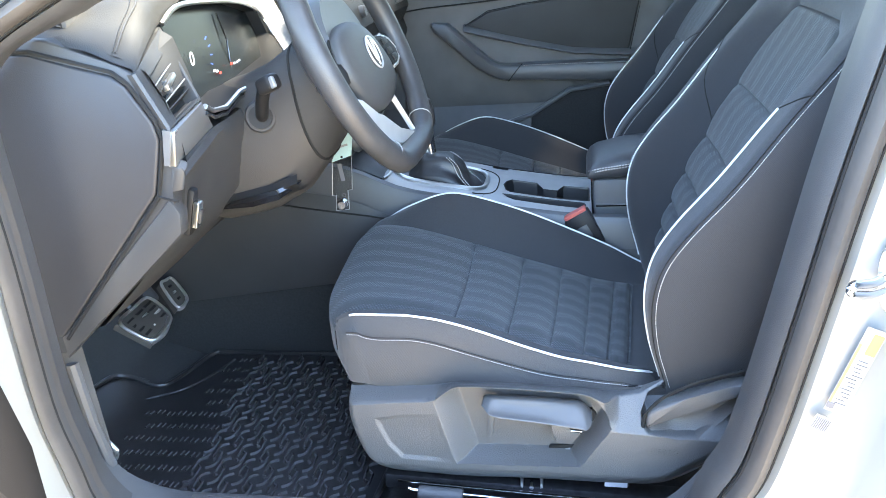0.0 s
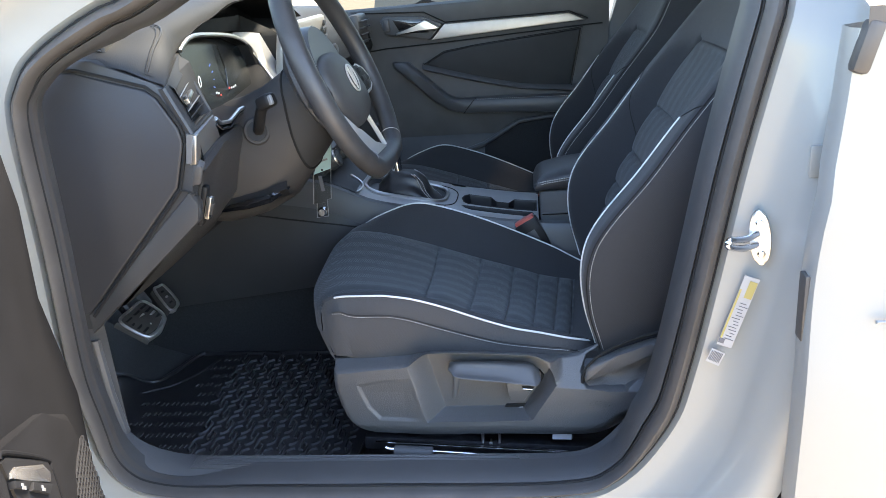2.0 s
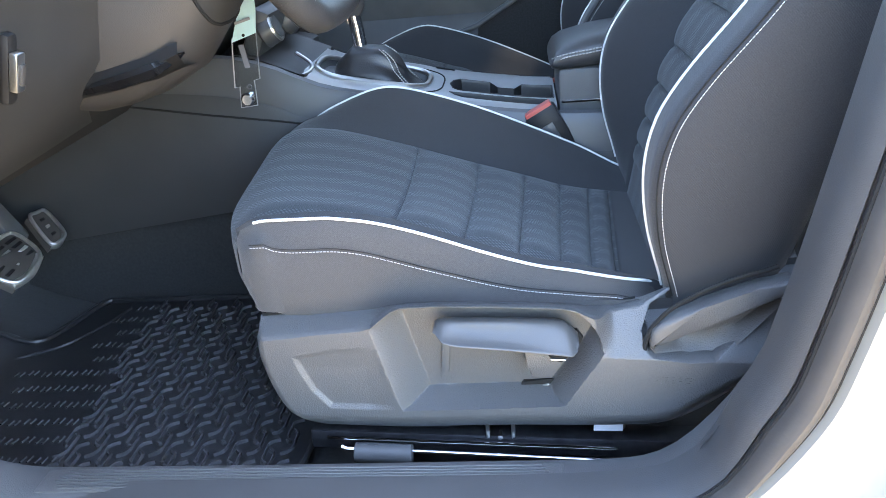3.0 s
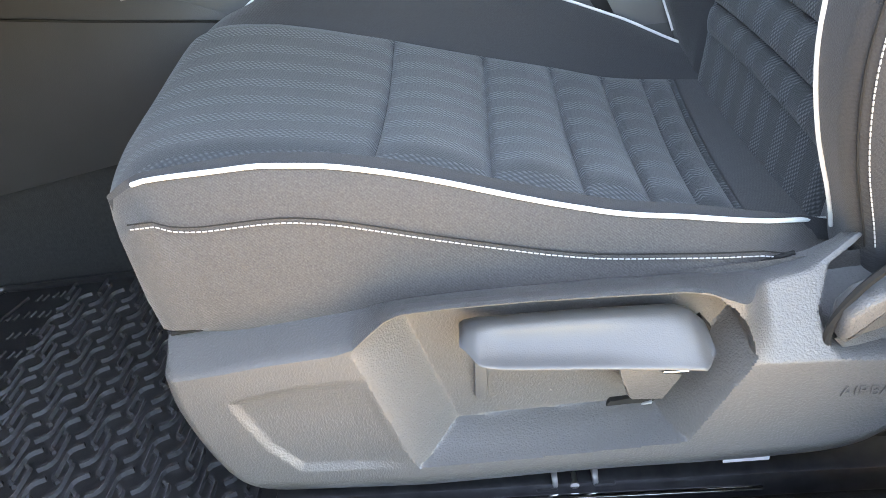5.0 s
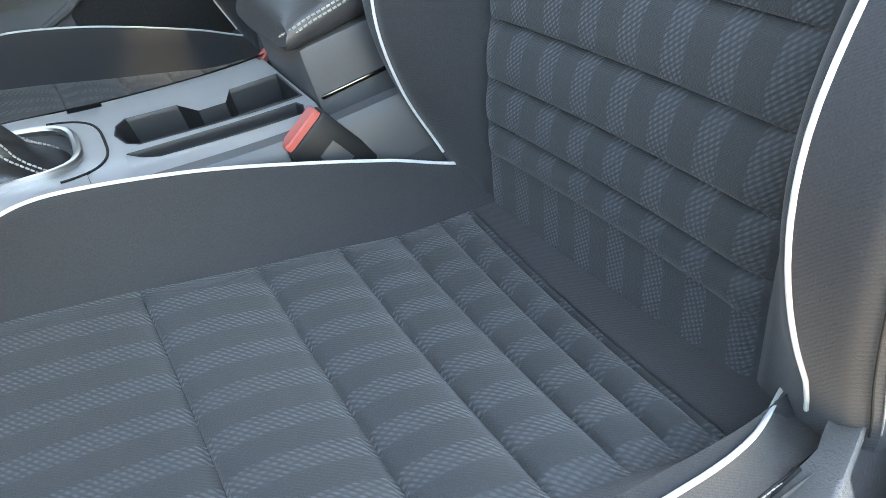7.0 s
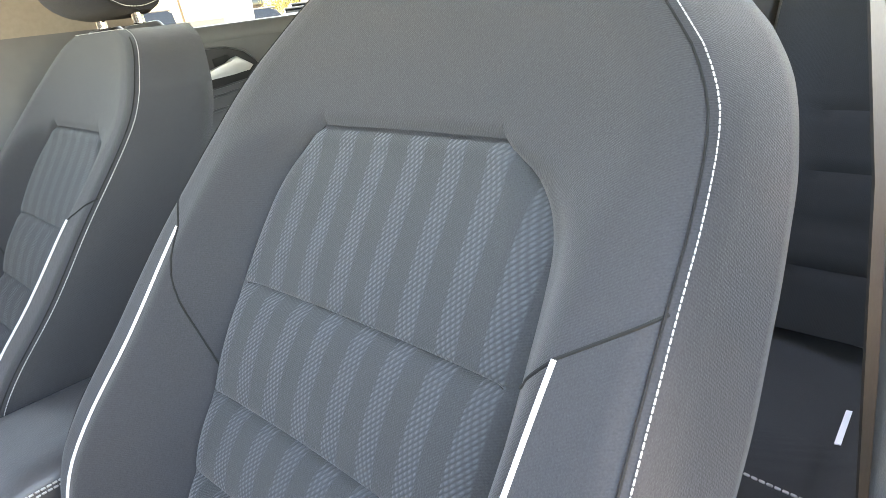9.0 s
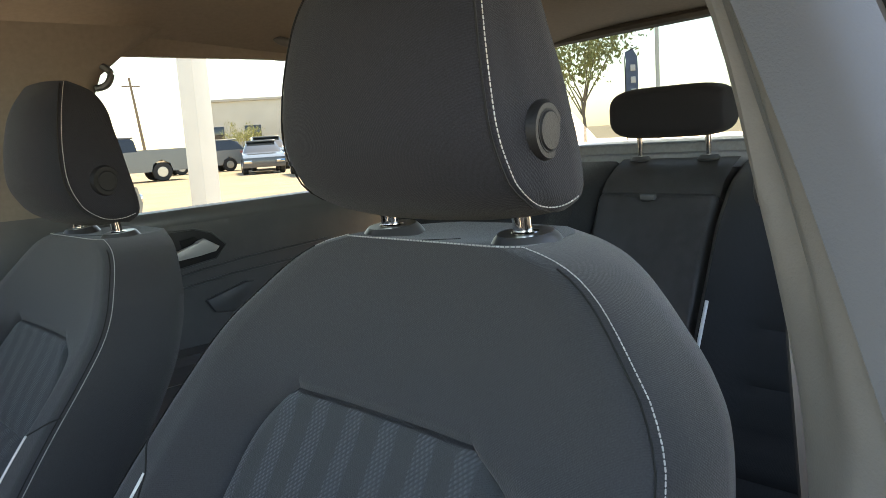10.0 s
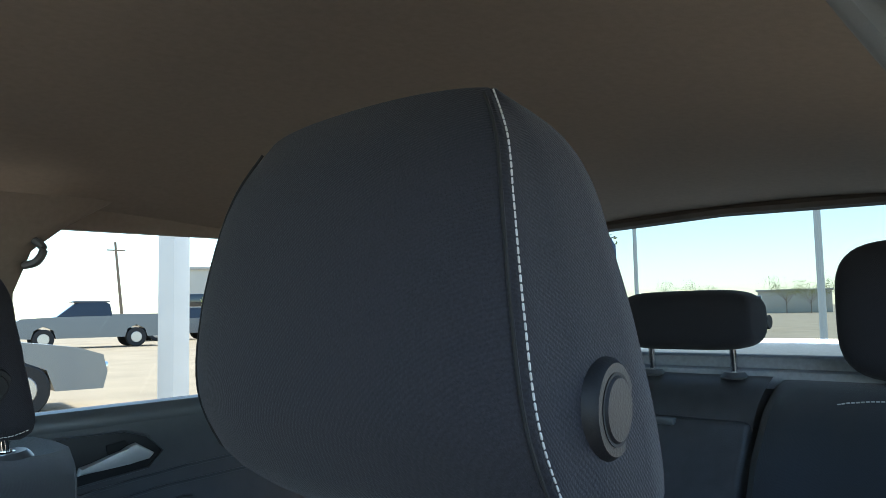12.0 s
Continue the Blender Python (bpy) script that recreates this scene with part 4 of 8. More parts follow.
    part("frame_plate", prism([(0.262, 0.378), (0.262, 0.362), (0.318, 0.360), (0.330, 0.364), (0.330, 0.370), (0.31, 0.376)], "y", 0.428, 0.434, 0.001), STEEL, s)
    for x, z in ((0.222, 0.372), (0.236, 0.373), (0.505, 0.360)):
        part("frame_bolt", cyl((x, 0.44, z), (x, 0.424, z), 0.0045, 0.004, 10, 0.001), STEEL, s)
    part("sticker", rbox((0.4905, 0.4205, 0.3655), (0.030, 0.0008, 0.014), 0.0, (0, 2, 0)), PAPER, s, "small white paper sticker")


driver_seat = front_seat()
headrest(driver_seat)
seat_base(driver_seat)
passenger_seat = copy_thing(driver_seat, pose(0.35 - 0.020, YD + 0.692, 0.33 - 0.027))
passenger_seat.name = "passenger_seat"

# ---- dashboard ----
dash = thing("dashboard", (-0.2, CL, 0.7), "dark grained dashboard with a digital instrument cluster", "dashboard")
PROFILE = [(-0.62, 1.0), (-0.45, 1.012), (-0.28, 1.012), (-0.18, 1.008), (-0.10, 0.998), (-0.028, 0.972), (-0.002, 0.955), (0.012, 0.925), (0.020, 0.89), (0.022, 0.856),
           (0.008, 0.828), (0.0, 0.80), (-0.004, 0.778), (-0.09, 0.70), (-0.186, 0.622), (-0.30, 0.60), (-0.45, 0.62)]


def dash_point(x, z, y):
    up = 0.028 * min(max((y - 0.34) / 0.12, 0), 1) * (1 if z > 0.94 else 0)
    k = min(max((y - 0.446) / 0.008, 0), 1) * min(max((0.895 - y) / 0.015, 0), 1)
    if 0.84 < z < 0.985 and x > -0.06:
        x -= 0.022 * min(max((y - 0.335) / 0.03, 0), 1) * (1 - k)
        x = x * (1 - k) + min(x, -0.100) * k
    if z < 0.9 and x > -0.05:
        x -= 0.035 * min(max((y - 0.345) / 0.03, 0), 1) * min(max((0.90 - y) / 0.01, 0), 1)
    mid = min(max((y - 0.90) / 0.03, 0), 1)
    if z < 0.86:
        x = x + mid * (-0.02 if z > 0.75 else 0.03)
    return x, y, z + up - 0.02 * mid * (z > 0.94)


ys = [0.338, 0.345, 0.36, 0.40, 0.445, 0.4465, 0.455, 0.55, 0.65, 0.75, 0.85, 0.872, 0.8785, 0.91, 0.95, 1.05, 1.2, 1.4, 1.6, 1.69]
part("dash_body", grid_bm([[dash_point(x, z, y) for x, z in PROFILE] for y in ys]), SOFT, dash)
part("end_rim", prism([(-0.30, 1.0), (-0.18, 1.008), (-0.103, 0.998), (-0.028, 0.966), (-0.010, 0.957), (0.006, 0.925), (0.017, 0.896), (0.010, 0.856), (0.003, 0.822), (-0.001, 0.783), (-0.19, 0.617), (-0.30, 0.6)], "y", 0.322, 0.345, 0.003, 3), DASHP, dash)
part("end_panel", prism([(-0.30, 0.98), (-0.17, 0.988), (-0.126, 0.983), (-0.036, 0.957), (-0.022, 0.945), (0.000, 0.905), (0.003, 0.885), (-0.016, 0.824), (-0.184, 0.643), (-0.30, 0.62)], "y", 0.3175, 0.330, 0.004, 3), ENDPANEL, dash, "smooth dark end panel")
part("lower_cheek", prism([(-0.002, 0.818), (0.008, 0.80), (0.004, 0.776), (-0.10, 0.688), (-0.19, 0.61), (-0.19, 0.64)], "y", 0.319, 0.340, 0.004), DASHP, dash)
# air vent beside the cluster
def slab(corners, thick, bev, material, name, parent, label="", seg=2):
    """A flat piece with four or more given corners, its thickness behind them."""
    P_ = [Vector(c) for c in corners]
    nrm = (P_[1] - P_[0]).cross(P_[-1] - P_[0]).normalized()
    if nrm.x < 0:
        nrm = -nrm
    bm = bmesh.new()
    top_, low_ = [bm.verts.new(q) for q in P_], [bm.verts.new(q - nrm * thick) for q in P_]
    f_ = bm.faces.new(top_)
    bm.faces.new(low_)
    for a_ in range(len(P_)):
        b_ = (a_ + 1) % len(P_)
        bm.faces.new((top_[a_], top_[b_], low_[b_], low_[a_]))
    if bev:
        bmesh.ops.bevel(bm, geom=list(f_.edges), offset=bev, segments=seg, affect="EDGES", profile=0.5)
    return part(name, bm, material, parent, label)


QUAD = [Vector(c) for c in ((-0.008, 0.319, 0.958), (-0.041, 0.452, 0.993), (0.008, 0.424, 0.907), (0.020, 0.318, 0.8965))]
vent_n = (QUAD[2] - QUAD[0]).cross(QUAD[3] - QUAD[1]).normalized()
vent_n = vent_n if vent_n.x > 0 else -vent_n


def vent_at(u, v, w=0.0):
    """A place on the vent's face: u towards the cluster, v downwards, w out of it."""
    return QUAD[0].lerp(QUAD[1], u).lerp(QUAD[3].lerp(QUAD[2], u), v) + vent_n * w


loop_ = lambda u0, u1, v0, v1, w: [vent_at(u, v, w) for u, v in ((u0, v0), ((u0 + u1) / 2, v0), (u1, v0), (u1, (v0 + v1) / 2), (u1, v1), ((u0 + u1) / 2, v1), (u0, v1), (u0, (v0 + v1) / 2))]
vent = part("air_vent", grid_bm([[q + Vector((-0.03, 0.012, 0)) for q in loop_(0, 1, 0, 1, -0.003)], loop_(0, 1, 0, 1, -0.003), loop_(0.02, 0.985, 0.015, 0.985, 0), loop_(0.205, 0.965, 0.235, 0.955, 0), loop_(0.22, 0.955, 0.25, 0.945, -0.002), loop_(0.23, 0.95, 0.26, 0.94, -0.022)], close_v=True, cap=True), DASHP, dash, "black air vent with silver-edged slats", auto=25)
slab(loop_(0.225, 0.955, 0.255, 0.945, -0.019), 0.002, 0, GAP, "vent_throat", vent)
for v in (0.40, 0.535, 0.67, 0.805):
    slab((vent_at(0.23, v - 0.004, -0.004), vent_at(0.95, v - 0.004, -0.004), vent_at(0.95, v + 0.05, -0.016), vent_at(0.23, v + 0.05, -0.016)), 0.0016, 0.0004, HOUSING, "vent_slat", vent, seg=1)
for v in (0.405, 0.675):
    slab((vent_at(0.235, v - 0.008, -0.0022), vent_at(0.945, v - 0.008, -0.0022), vent_at(0.945, v + 0.010, -0.0022), vent_at(0.235, v + 0.010, -0.0022)), 0.0016, 0.0006, SATIN, "slat_edge", vent, "satin silver slat edge", seg=1)
slab((vent_at(0.42, 0.515, 0.002), vent_at(0.72, 0.49, 0.002), vent_at(0.74, 0.56, 0.001), vent_at(0.44, 0.60, 0.001)), 0.007, 0.0022, SILVER, "vent_tab", vent, "satin silver tab")
for v in (0.48, 0.60):
    slab((vent_at(0.50, v, -0.002), vent_at(0.56, v, -0.002), vent_at(0.58, v + 0.10, -0.004), vent_at(0.52, v + 0.10, -0.004)), 0.008, 0.0006, PLASTIC2, "vent_vane", vent, seg=1)
# satin trim below it
slab(((0.0185, 0.3165, 0.8955), (0.0245, 0.3175, 0.8945), (0.0170, 0.3175, 0.855), (0.0085, 0.3165, 0.8555)), 0.010, 0.002, SILVER, "trim_strip", dash, "satin silver trim strip")
slab(((0.0250, 0.318, 0.8945), (0.0085, 0.4235, 0.9045), (-0.0065, 0.469, 0.8635), (0.0178, 0.318, 0.8555)), 0.014, 0.003, TRIMGREY, "trim_face", dash, "satin grey trim")
slab(((0.017, 0.3215, 0.853), (0.0225, 0.3255, 0.848), (0.015, 0.3245, 0.825), (0.002, 0.3205, 0.824), (0.0085, 0.3205, 0.854)), 0.012, 0.004, DASHP, "lower_pad", dash)
# small demister vent at the end of the dashboard's top
D_ = [Vector(c) for c in ((-0.145, 0.36, 1.002), (-0.101, 0.36, 0.989), (-0.098, 0.36, 1.036), (-0.118, 0.36, 1.034))]
demister = slab(D_, 0.05, 0.003, TRIMGREY, "side_vent", dash, "small side vent with pale slats")
dn_ = Vector((0, -1, 0))
O_ = [Vector(c) + dn_ * 0.0005 for c in ((-0.1285, 0.36, 1.0055), (-0.1055, 0.36, 0.997), (-0.105, 0.36, 1.026), (-0.1125, 0.36, 1.026))]
slab(O_, 0.002, 0, GAP, "side_throat", demister)
for k in range(4):
    v = 0.14 + 0.22 * k
    p0, p1 = O_[0].lerp(O_[3], v), O_[1].lerp(O_[2], v)
    part("side_slat", tube([p0 + dn_ * 0.0015, p1 + dn_ * 0.0015], 0.0009, 6), TRIMGREY, demister)
part("panel_gap", tube([(-0.30, 0.3195, 0.9845), (-0.17, 0.3195, 0.9925), (-0.124, 0.3195, 0.9875), (-0.034, 0.3195, 0.961), (-0.019, 0.3195, 0.948), (0.0035, 0.3195, 0.907), (0.0068, 0.3195, 0.885), (-0.013, 0.3195, 0.821), (-0.181, 0.3195, 0.639)], 0.0026, 6), GAP, dash)
part("cheek_gap", tube([(-0.012, 0.317, 0.822), (0.004, 0.3165, 0.818), (0.010, 0.320, 0.815)], 0.0015, 6), GAP, dash)
# instrument cluster, sunk behind its bezel
BEZ = [(-0.041, 0.453, 0.994), (-0.040, 0.492, 1.0095), (-0.043, 0.566, 1.009), (-0.060, 0.720, 0.9955), (-0.069, 0.812, 0.974), (-0.052, 0.822, 0.936), (-0.018, 0.785, 0.903), (-0.012, 0.646, 0.889), (-0.012, 0.567, 0.889), (-0.010, 0.514, 0.8795), (-0.004, 0.464, 0.886), (0.002, 0.434, 0.898)]
sink = lambda k, dx: [(x * 0.5 - 0.014 + dx, 0.625 + (y - 0.625) * k, 0.945 + (z - 0.945) * k) for x, y, z in BEZ]
cluster = part("cluster_housing", grid_bm([BEZ, sink(0.985, -0.018), sink(0.965, -0.036)], close_v=True), HOUSING, dash, "black instrument cluster hood")
slab(sink(0.97, -0.036), 0.003, 0, mat("screen_glass", (0.012, 0.015, 0.017), 0.22, spec=0.22), "cluster_screen", cluster, "glossy dark instrument screen")
DIAL = emit("screen_blue", (0.05, 0.10, 0.35), 0.05)
WARN = emit("screen_red", (0.7, 0.08, 0.05), 0.05)
LIT = emit("screen_white", (0.55, 0.6, 0.65), 0.045)


letters("0", 0.026, pose(-0.0575, 0.546, 0.938, 90, 0, 90), LIT, cluster)
for k in range(7):
    a = radians(-75 + 18 * k)
    part("dial_mark", rbox((-0.0585, 0.556 + 0.050 * math.cos(a), 0.937 + 0.040 * math.sin(a)), (0.0012, 0.006, 0.0014), 0, (math.degrees(a), 0, 0)), DIAL, cluster)
for y, z, m_ in ((0.596, 0.914, LIT), (0.604, 0.912, LIT), (0.613, 0.908, WARN), (0.654, 0.914, WARN), (0.664, 0.913, LIT), (0.674, 0.913, LIT), (0.683, 0.914, LIT)):
    part("warning_lamp", rbox((-0.0535, y, z), (0.0012, 0.005, 0.003), 0), m_, cluster)
part("bezel", tube(smooth_path([(x + 0.002, y, z) for x, y, z in BEZ[:7]], 4), 0.0034), SILVER, dash, "thin silver bezel")
part("bezel_sill", tube([(x + 0.003, y, z - 0.001) for x, y, z in BEZ[6:]], 0.0034), SILVER, dash, "thin silver bezel")
part("bezel_lip", tube([(x + 0.002, y, z - 0.009) for x, y, z in BEZ[6:]], 0.0030), GLOSS, dash)
part("screen_edge", tube([(-0.0725, 0.675, 0.985), (-0.066, 0.680, 0.945), (-0.0575, 0.660, 0.905)], 0.0012, 6), GLOSS, cluster)
HOOD = [(0.324, -0.010, 0.955, -0.030, 0.969, 1.006, 1.012), (0.345, -0.014, 0.966, -0.038, 0.976, 1.012, 1.022), (0.38, -0.023, 0.977, -0.042, 1.000, 1.022, 1.034), (0.42, -0.034, 0.988, -0.044, 1.022, 1.035, 1.046), (0.454, -0.043, 0.995, -0.050, 1.030, 1.043, 1.052),
        (0.50, -0.043, 1.011, -0.055, 1.038, 1.049, 1.056), (0.55, -0.043, 1.024, -0.058, 1.046, 1.054, 1.058), (0.61, -0.043, 1.034, -0.060, 1.053, 1.058, 1.060), (0.69, -0.045, 1.050, -0.063, 1.063, 1.064, 1.062), (0.77, -0.047, 1.055, -0.066, 1.066, 1.066, 1.062),
        (0.85, -0.050, 1.057, -0.070, 1.067, 1.066, 1.062), (0.93, -0.055, 1.054, -0.075, 1.064, 1.064, 1.060), (1.02, -0.060, 1.040, -0.080, 1.052, 1.055, 1.054), (1.10, -0.065, 1.015, -0.085, 1.030, 1.038, 1.040), (1.18, -0.07, 0.985, -0.09, 1.004, 1.016, 1.020)]
hood = [[(ax - 0.03, y, az - 0.003), (ax, y, az), (ax * 0.8 + bx_ * 0.2 + 0.002, y, az * 0.5 + bz * 0.5), (bx_, y, bz), (bx_ - 0.03, y, bz * 0.6 + cz * 0.4), (-0.15, y, cz), (-0.36, y, dz), (-0.62, y, dz - 0.01)] for y, ax, az, bx_, bz, cz, dz in HOOD]
hood = [[tuple(q) for q in r_] for r_ in zip(*[smooth_path([r_[k] for r_ in hood], 4) for k in range(8)])]
part("cluster_hood", grid_bm(hood), SOFT, dash, "soft grained cluster hood", auto=60)
sill_z = linear([(0.453, 0.995), (0.492, 1.0105), (0.566, 1.0110), (0.709, 1.005), (0.80, 0.998), (0.943, 0.984), (1.01, 0.972), (1.12, 0.962)])
arch_z = linear([(y, az) for y, ax, az, bx_, bz, cz, dz in HOOD])
part("hood_cavity", grid_bm([[(-0.046 - 0.002 * k, y, sill_z(y)), (-0.13, y, sill_z(y) + 0.002), (-0.15, y, arch_z(y) - 0.004), (-0.044, y, arch_z(y) - 0.001)] for k, y in enumerate((0.455, 0.492, 0.53, 0.566, 0.64, 0.709, 0.76, 0.80, 0.87, 0.943, 1.01, 1.08, 1.12))]), HOUSING, dash)
slab([(-0.061, 0.728, 0.9965), (-0.062, 0.735, 1.0015), (-0.062, 0.80, 0.9970), (-0.060, 0.868, 0.990), (-0.018, 0.868, 0.899), (-0.018, 0.792, 0.902), (-0.050, 0.828, 0.938), (-0.068, 0.820, 0.977)], 0.004, 0, PALESATIN, "bezel_surround", dash, "satin silver trim beside the cluster")
part("hood_groove", tube(smooth_path([(-0.0395, 0.345, 0.9775), (-0.0430, 0.38, 1.0015), (-0.0460, 0.42, 1.0235), (-0.065, 0.444, 1.0330), (-0.12, 0.454, 1.0405), (-0.25, 0.460, 1.0475)], 5), 0.0012, 6), DASHP, dash)
part("hood_stitching", stitches(smooth_path([(-0.0420, 0.340, 0.9755), (-0.0470, 0.375, 0.9995), (-0.0510, 0.414, 1.0225), (-0.069, 0.437, 1.0325), (-0.12, 0.447, 1.0395), (-0.25, 0.453, 1.0465)], 5), 0.005, 0.0007), DASHP, dash, "row of dark stitches")
# middle of the dashboard: screen, knobs, climate panel
centre = part("centre_panel", rbox((-0.035, 1.05, 0.92), (0.02, 0.42, 0.17), 0.01, (0, 10, 4)), PALESATIN, dash, "satin silver centre panel with a dark screen")
part("centre_screen", rbox((-0.0235, 1.065, 0.925), (0.004, 0.22, 0.125), 0.001, (0, 10, 8)), mat("dark_screen", (0.02, 0.022, 0.025), 0.1, coat=1.0), centre)
for y, z in ((0.895, 0.922), (1.235, 0.918)):
    part("knob", cyl((-0.03, y, z), (0.002, y, z + 0.005), 0.014, 0.012, 20, 0.002), PLASTIC2, centre)
for k in range(3):
    for y in (0.898, 1.225):
        part("button", rbox((-0.021, y, 0.985 - 0.017 * k), (0.004, 0.040, 0.014), 0.002, (0, 10, 8)), PLASTIC2, centre)
rvent = part("air_vent", rbox((-0.02, 1.60, 0.94), (0.03, 0.12, 0.09), 0.01), PLASTIC2, dash, "black air vent")
for k in range(4):
    part("vent_slat", rbox((-0.002, 1.60, 0.912 + 0.018 * k), (0.012, 0.10, 0.003), 0.001), PLASTIC2, rvent)
climate = part("climate_panel", rbox((0.0, 1.10, 0.70), (0.03, 0.26, 0.09), 0.008, (0, 25, 0)), PLASTIC2, dash, "black climate control panel")
for y in (0.985, 1.10):
    part("climate_knob", cyl((0.012, y, 0.703), (0.034, y, 0.712), 0.024, 0.022, 28, 0.003), PLASTIC2, climate)
    part("knob_ring", cyl((0.033, y, 0.7116), (0.0355, y, 0.7126), 0.0225, 0.0215, 28), SILVER, climate)
    part("knob_cap", cyl((0.034, y, 0.712), (0.0375, y, 0.7134), 0.017, None, 24), PLASTIC, climate)
part("stack_lower", rbox((0.0, 1.10, 0.615), (0.06, 0.27, 0.10), 0.008, (0, 12, 0)), PLASTIC, dash)
usb = part("socket_plate", rbox((0.034, 1.10, 0.622), (0.006, 0.075, 0.034), 0.003, (0, 12, 0)), PLASTIC2, dash)
for y in (1.088, 1.110):
    part("socket", rbox((0.038, y, 0.625), (0.003, 0.012, 0.008), 0.001, (0, 12, 0)), SILVER, usb)
# lower dashboard by the driver's knees
KN = [(0.325, 0.019, 0.852), (0.37, 0.014, 0.858), (0.42, 0.006, 0.862), (0.464, -0.004, 0.864), (0.514, -0.010, 0.863), (0.572, -0.014, 0.864), (0.62, -0.014, 0.868), (0.75, -0.012, 0.880), (0.85, -0.010, 0.880), (0.905, -0.004, 0.87)]
knee = [[(x - 0.03, y, z + 0.003) for y, x, z in KN], [(x, y, z) for y, x, z in KN], [(x + 0.004, y, z - 0.008) for y, x, z in KN]]
for dx, z in ((-0.004, 0.835), (-0.013, 0.81), (-0.020, 0.785)):
    knee.append([(x * 0.6 + dx, y, z) for y, x, _ in KN])
knee += [[(x0 + 0.012 * math.cos(6 * (y - 0.4)), max(y, 0.338), z) for y, _, _ in KN] for x0, z in ((-0.045, 0.752), (-0.085, 0.708), (-0.15, 0.648), (-0.25, 0.612))]
part("knee_panel", grid_bm([[tuple(q) for q in smooth_path(r_, 3)] for r_ in knee]), DASHP, dash, "smooth dark knee panel")
rel = part("bonnet_release", rbox((-0.010, 0.374, 0.784), (0.012, 0.016, 0.062), 0.005, (0, 18, 0)), HOUSING, dash, "black release recess")
part("release_tab", rbox((-0.001, 0.372, 0.781), (0.008, 0.013, 0.034), 0.002, (0, 18, 0)), SILVER, rel, "brushed metal tab")
part("release_slot", rbox((0.0035, 0.372, 0.778), (0.003, 0.007, 0.018), 0.001, (0, 18, 0)), SHROUD, rel)

# ---- steering wheel, column, stalk ----
wheel = thing("steering_wheel", (0.145, YD, 0.93), "black leather steering wheel with silver lower spokes", "steering wheel")
WC, WT = Vector((0.145, YD, 0.93)), radians(22)
WM = Matrix.Translation(WC) @ Matrix(((math.sin(WT) * -1, 0, math.cos(WT), 0), (0, 1, 0, 0), (math.cos(WT), 0, math.sin(WT), 0), (0, 0, 0, 1)))


def onwheel(u, v, w=0.0):
    """A point on the wheel: u to the top, v to the right of the driver, w towards the driver."""
    return WM @ Vector((u, v, w))


part("rim", tube([onwheel(0.182 * math.cos(a) if math.cos(a) > -0.90 else 0.182 * -0.90 - 0.25 * (0.182 * (-math.cos(a) - 0.90)), 0.182 * math.sin(a)) for a in [2 * math.pi * k / 72 for k in range(72)]], 0.0175, 16, closed=True), LEATHER, wheel)
for a in (math.pi - 0.62, math.pi + 0.62):
    part("rim_seam", tube([onwheel(0.182 * math.cos(a) * 0.97 + 0.0178 * math.cos(b) * math.cos(a), 0.182 * math.sin(a) + 0.0178 * math.cos(b) * math.sin(a), 0.0178 * math.sin(b)) for b in [2 * math.pi * k / 16 for k in range(16)]], 0.0007, 5, closed=True), THREAD, wheel)
COVER_EDGE = [(0.030, -0.066), (0.036, -0.030), (0.034, 0.012), (0.020, 0.050), (-0.006, 0.076), (-0.032, 0.090), (-0.052, 0.094), (-0.074, 0.082), (-0.088, 0.046), (-0.095, 0.0), (-0.094, -0.040), (-0.082, -0.066), (-0.050, -0.092), (-0.020, -0.100), (0.010, -0.092)]
edge = [(q.x, q.y) for q in smooth_path([(u, v, 0) for u, v in COVER_EDGE], 3, closed=True)]
hubp = [[onwheel(-0.026 + (u + 0.026) * k, -0.004 + (v + 0.004) * k, w) for u, v in edge] for k, w in ((0.94, -0.030), (1.0, -0.012), (0.99, -0.004), (0.95, 0.0015), (0.86, 0.006), (0.60, 0.0105), (0.25, 0.012))]
hub = part("airbag_cover", grid_bm(hubp, close_v=True, cap=True), HUBP, wheel, "dark airbag cover with a round badge")
part("cover_gap", tube([onwheel(u * 1.01, v * 1.02, -0.012) for u, v in edge], 0.0022, 6, closed=True), GAP, wheel)
part("badge_disc", grid_bm([[onwheel(-0.019 + r * math.cos(a), r * math.sin(a), w) for a in [2 * math.pi * k / 32 for k in range(32)]] for r, w in ((0.025, 0.010), (0.024, 0.0132), (0.012, 0.0136))], close_v=True, cap=True), SHROUD, hub)
part("badge_ring", tube([onwheel(-0.019 + 0.0235 * math.cos(a), 0.0235 * math.sin(a), 0.0135) for a in [2 * math.pi * k / 32 for k in range(32)]], 0.0017, 6, closed=True), WHEELSATIN, hub, "round silver badge")
for ends in (((0.002, -0.006), (-0.038, -0.001)), ((0.002, 0.006), (-0.038, 0.001)), ((0.000, -0.012), (-0.030, -0.006)), ((0.000, 0.012), (-0.030, 0.006))):
    part("badge_bar", tube([onwheel(-0.0005 + u, v, 0.0142) for u, v in ends], 0.0012, 6), WHEELSATIN, hub)
part("hub_body", grid_bm([[onwheel(-0.026 + (u + 0.026) * k, v * k, w) for u, v in edge] for k, w in ((0.75, -0.060), (0.96, -0.040), (0.97, -0.016))], close_v=True, cap=True), HOUSING, wheel)
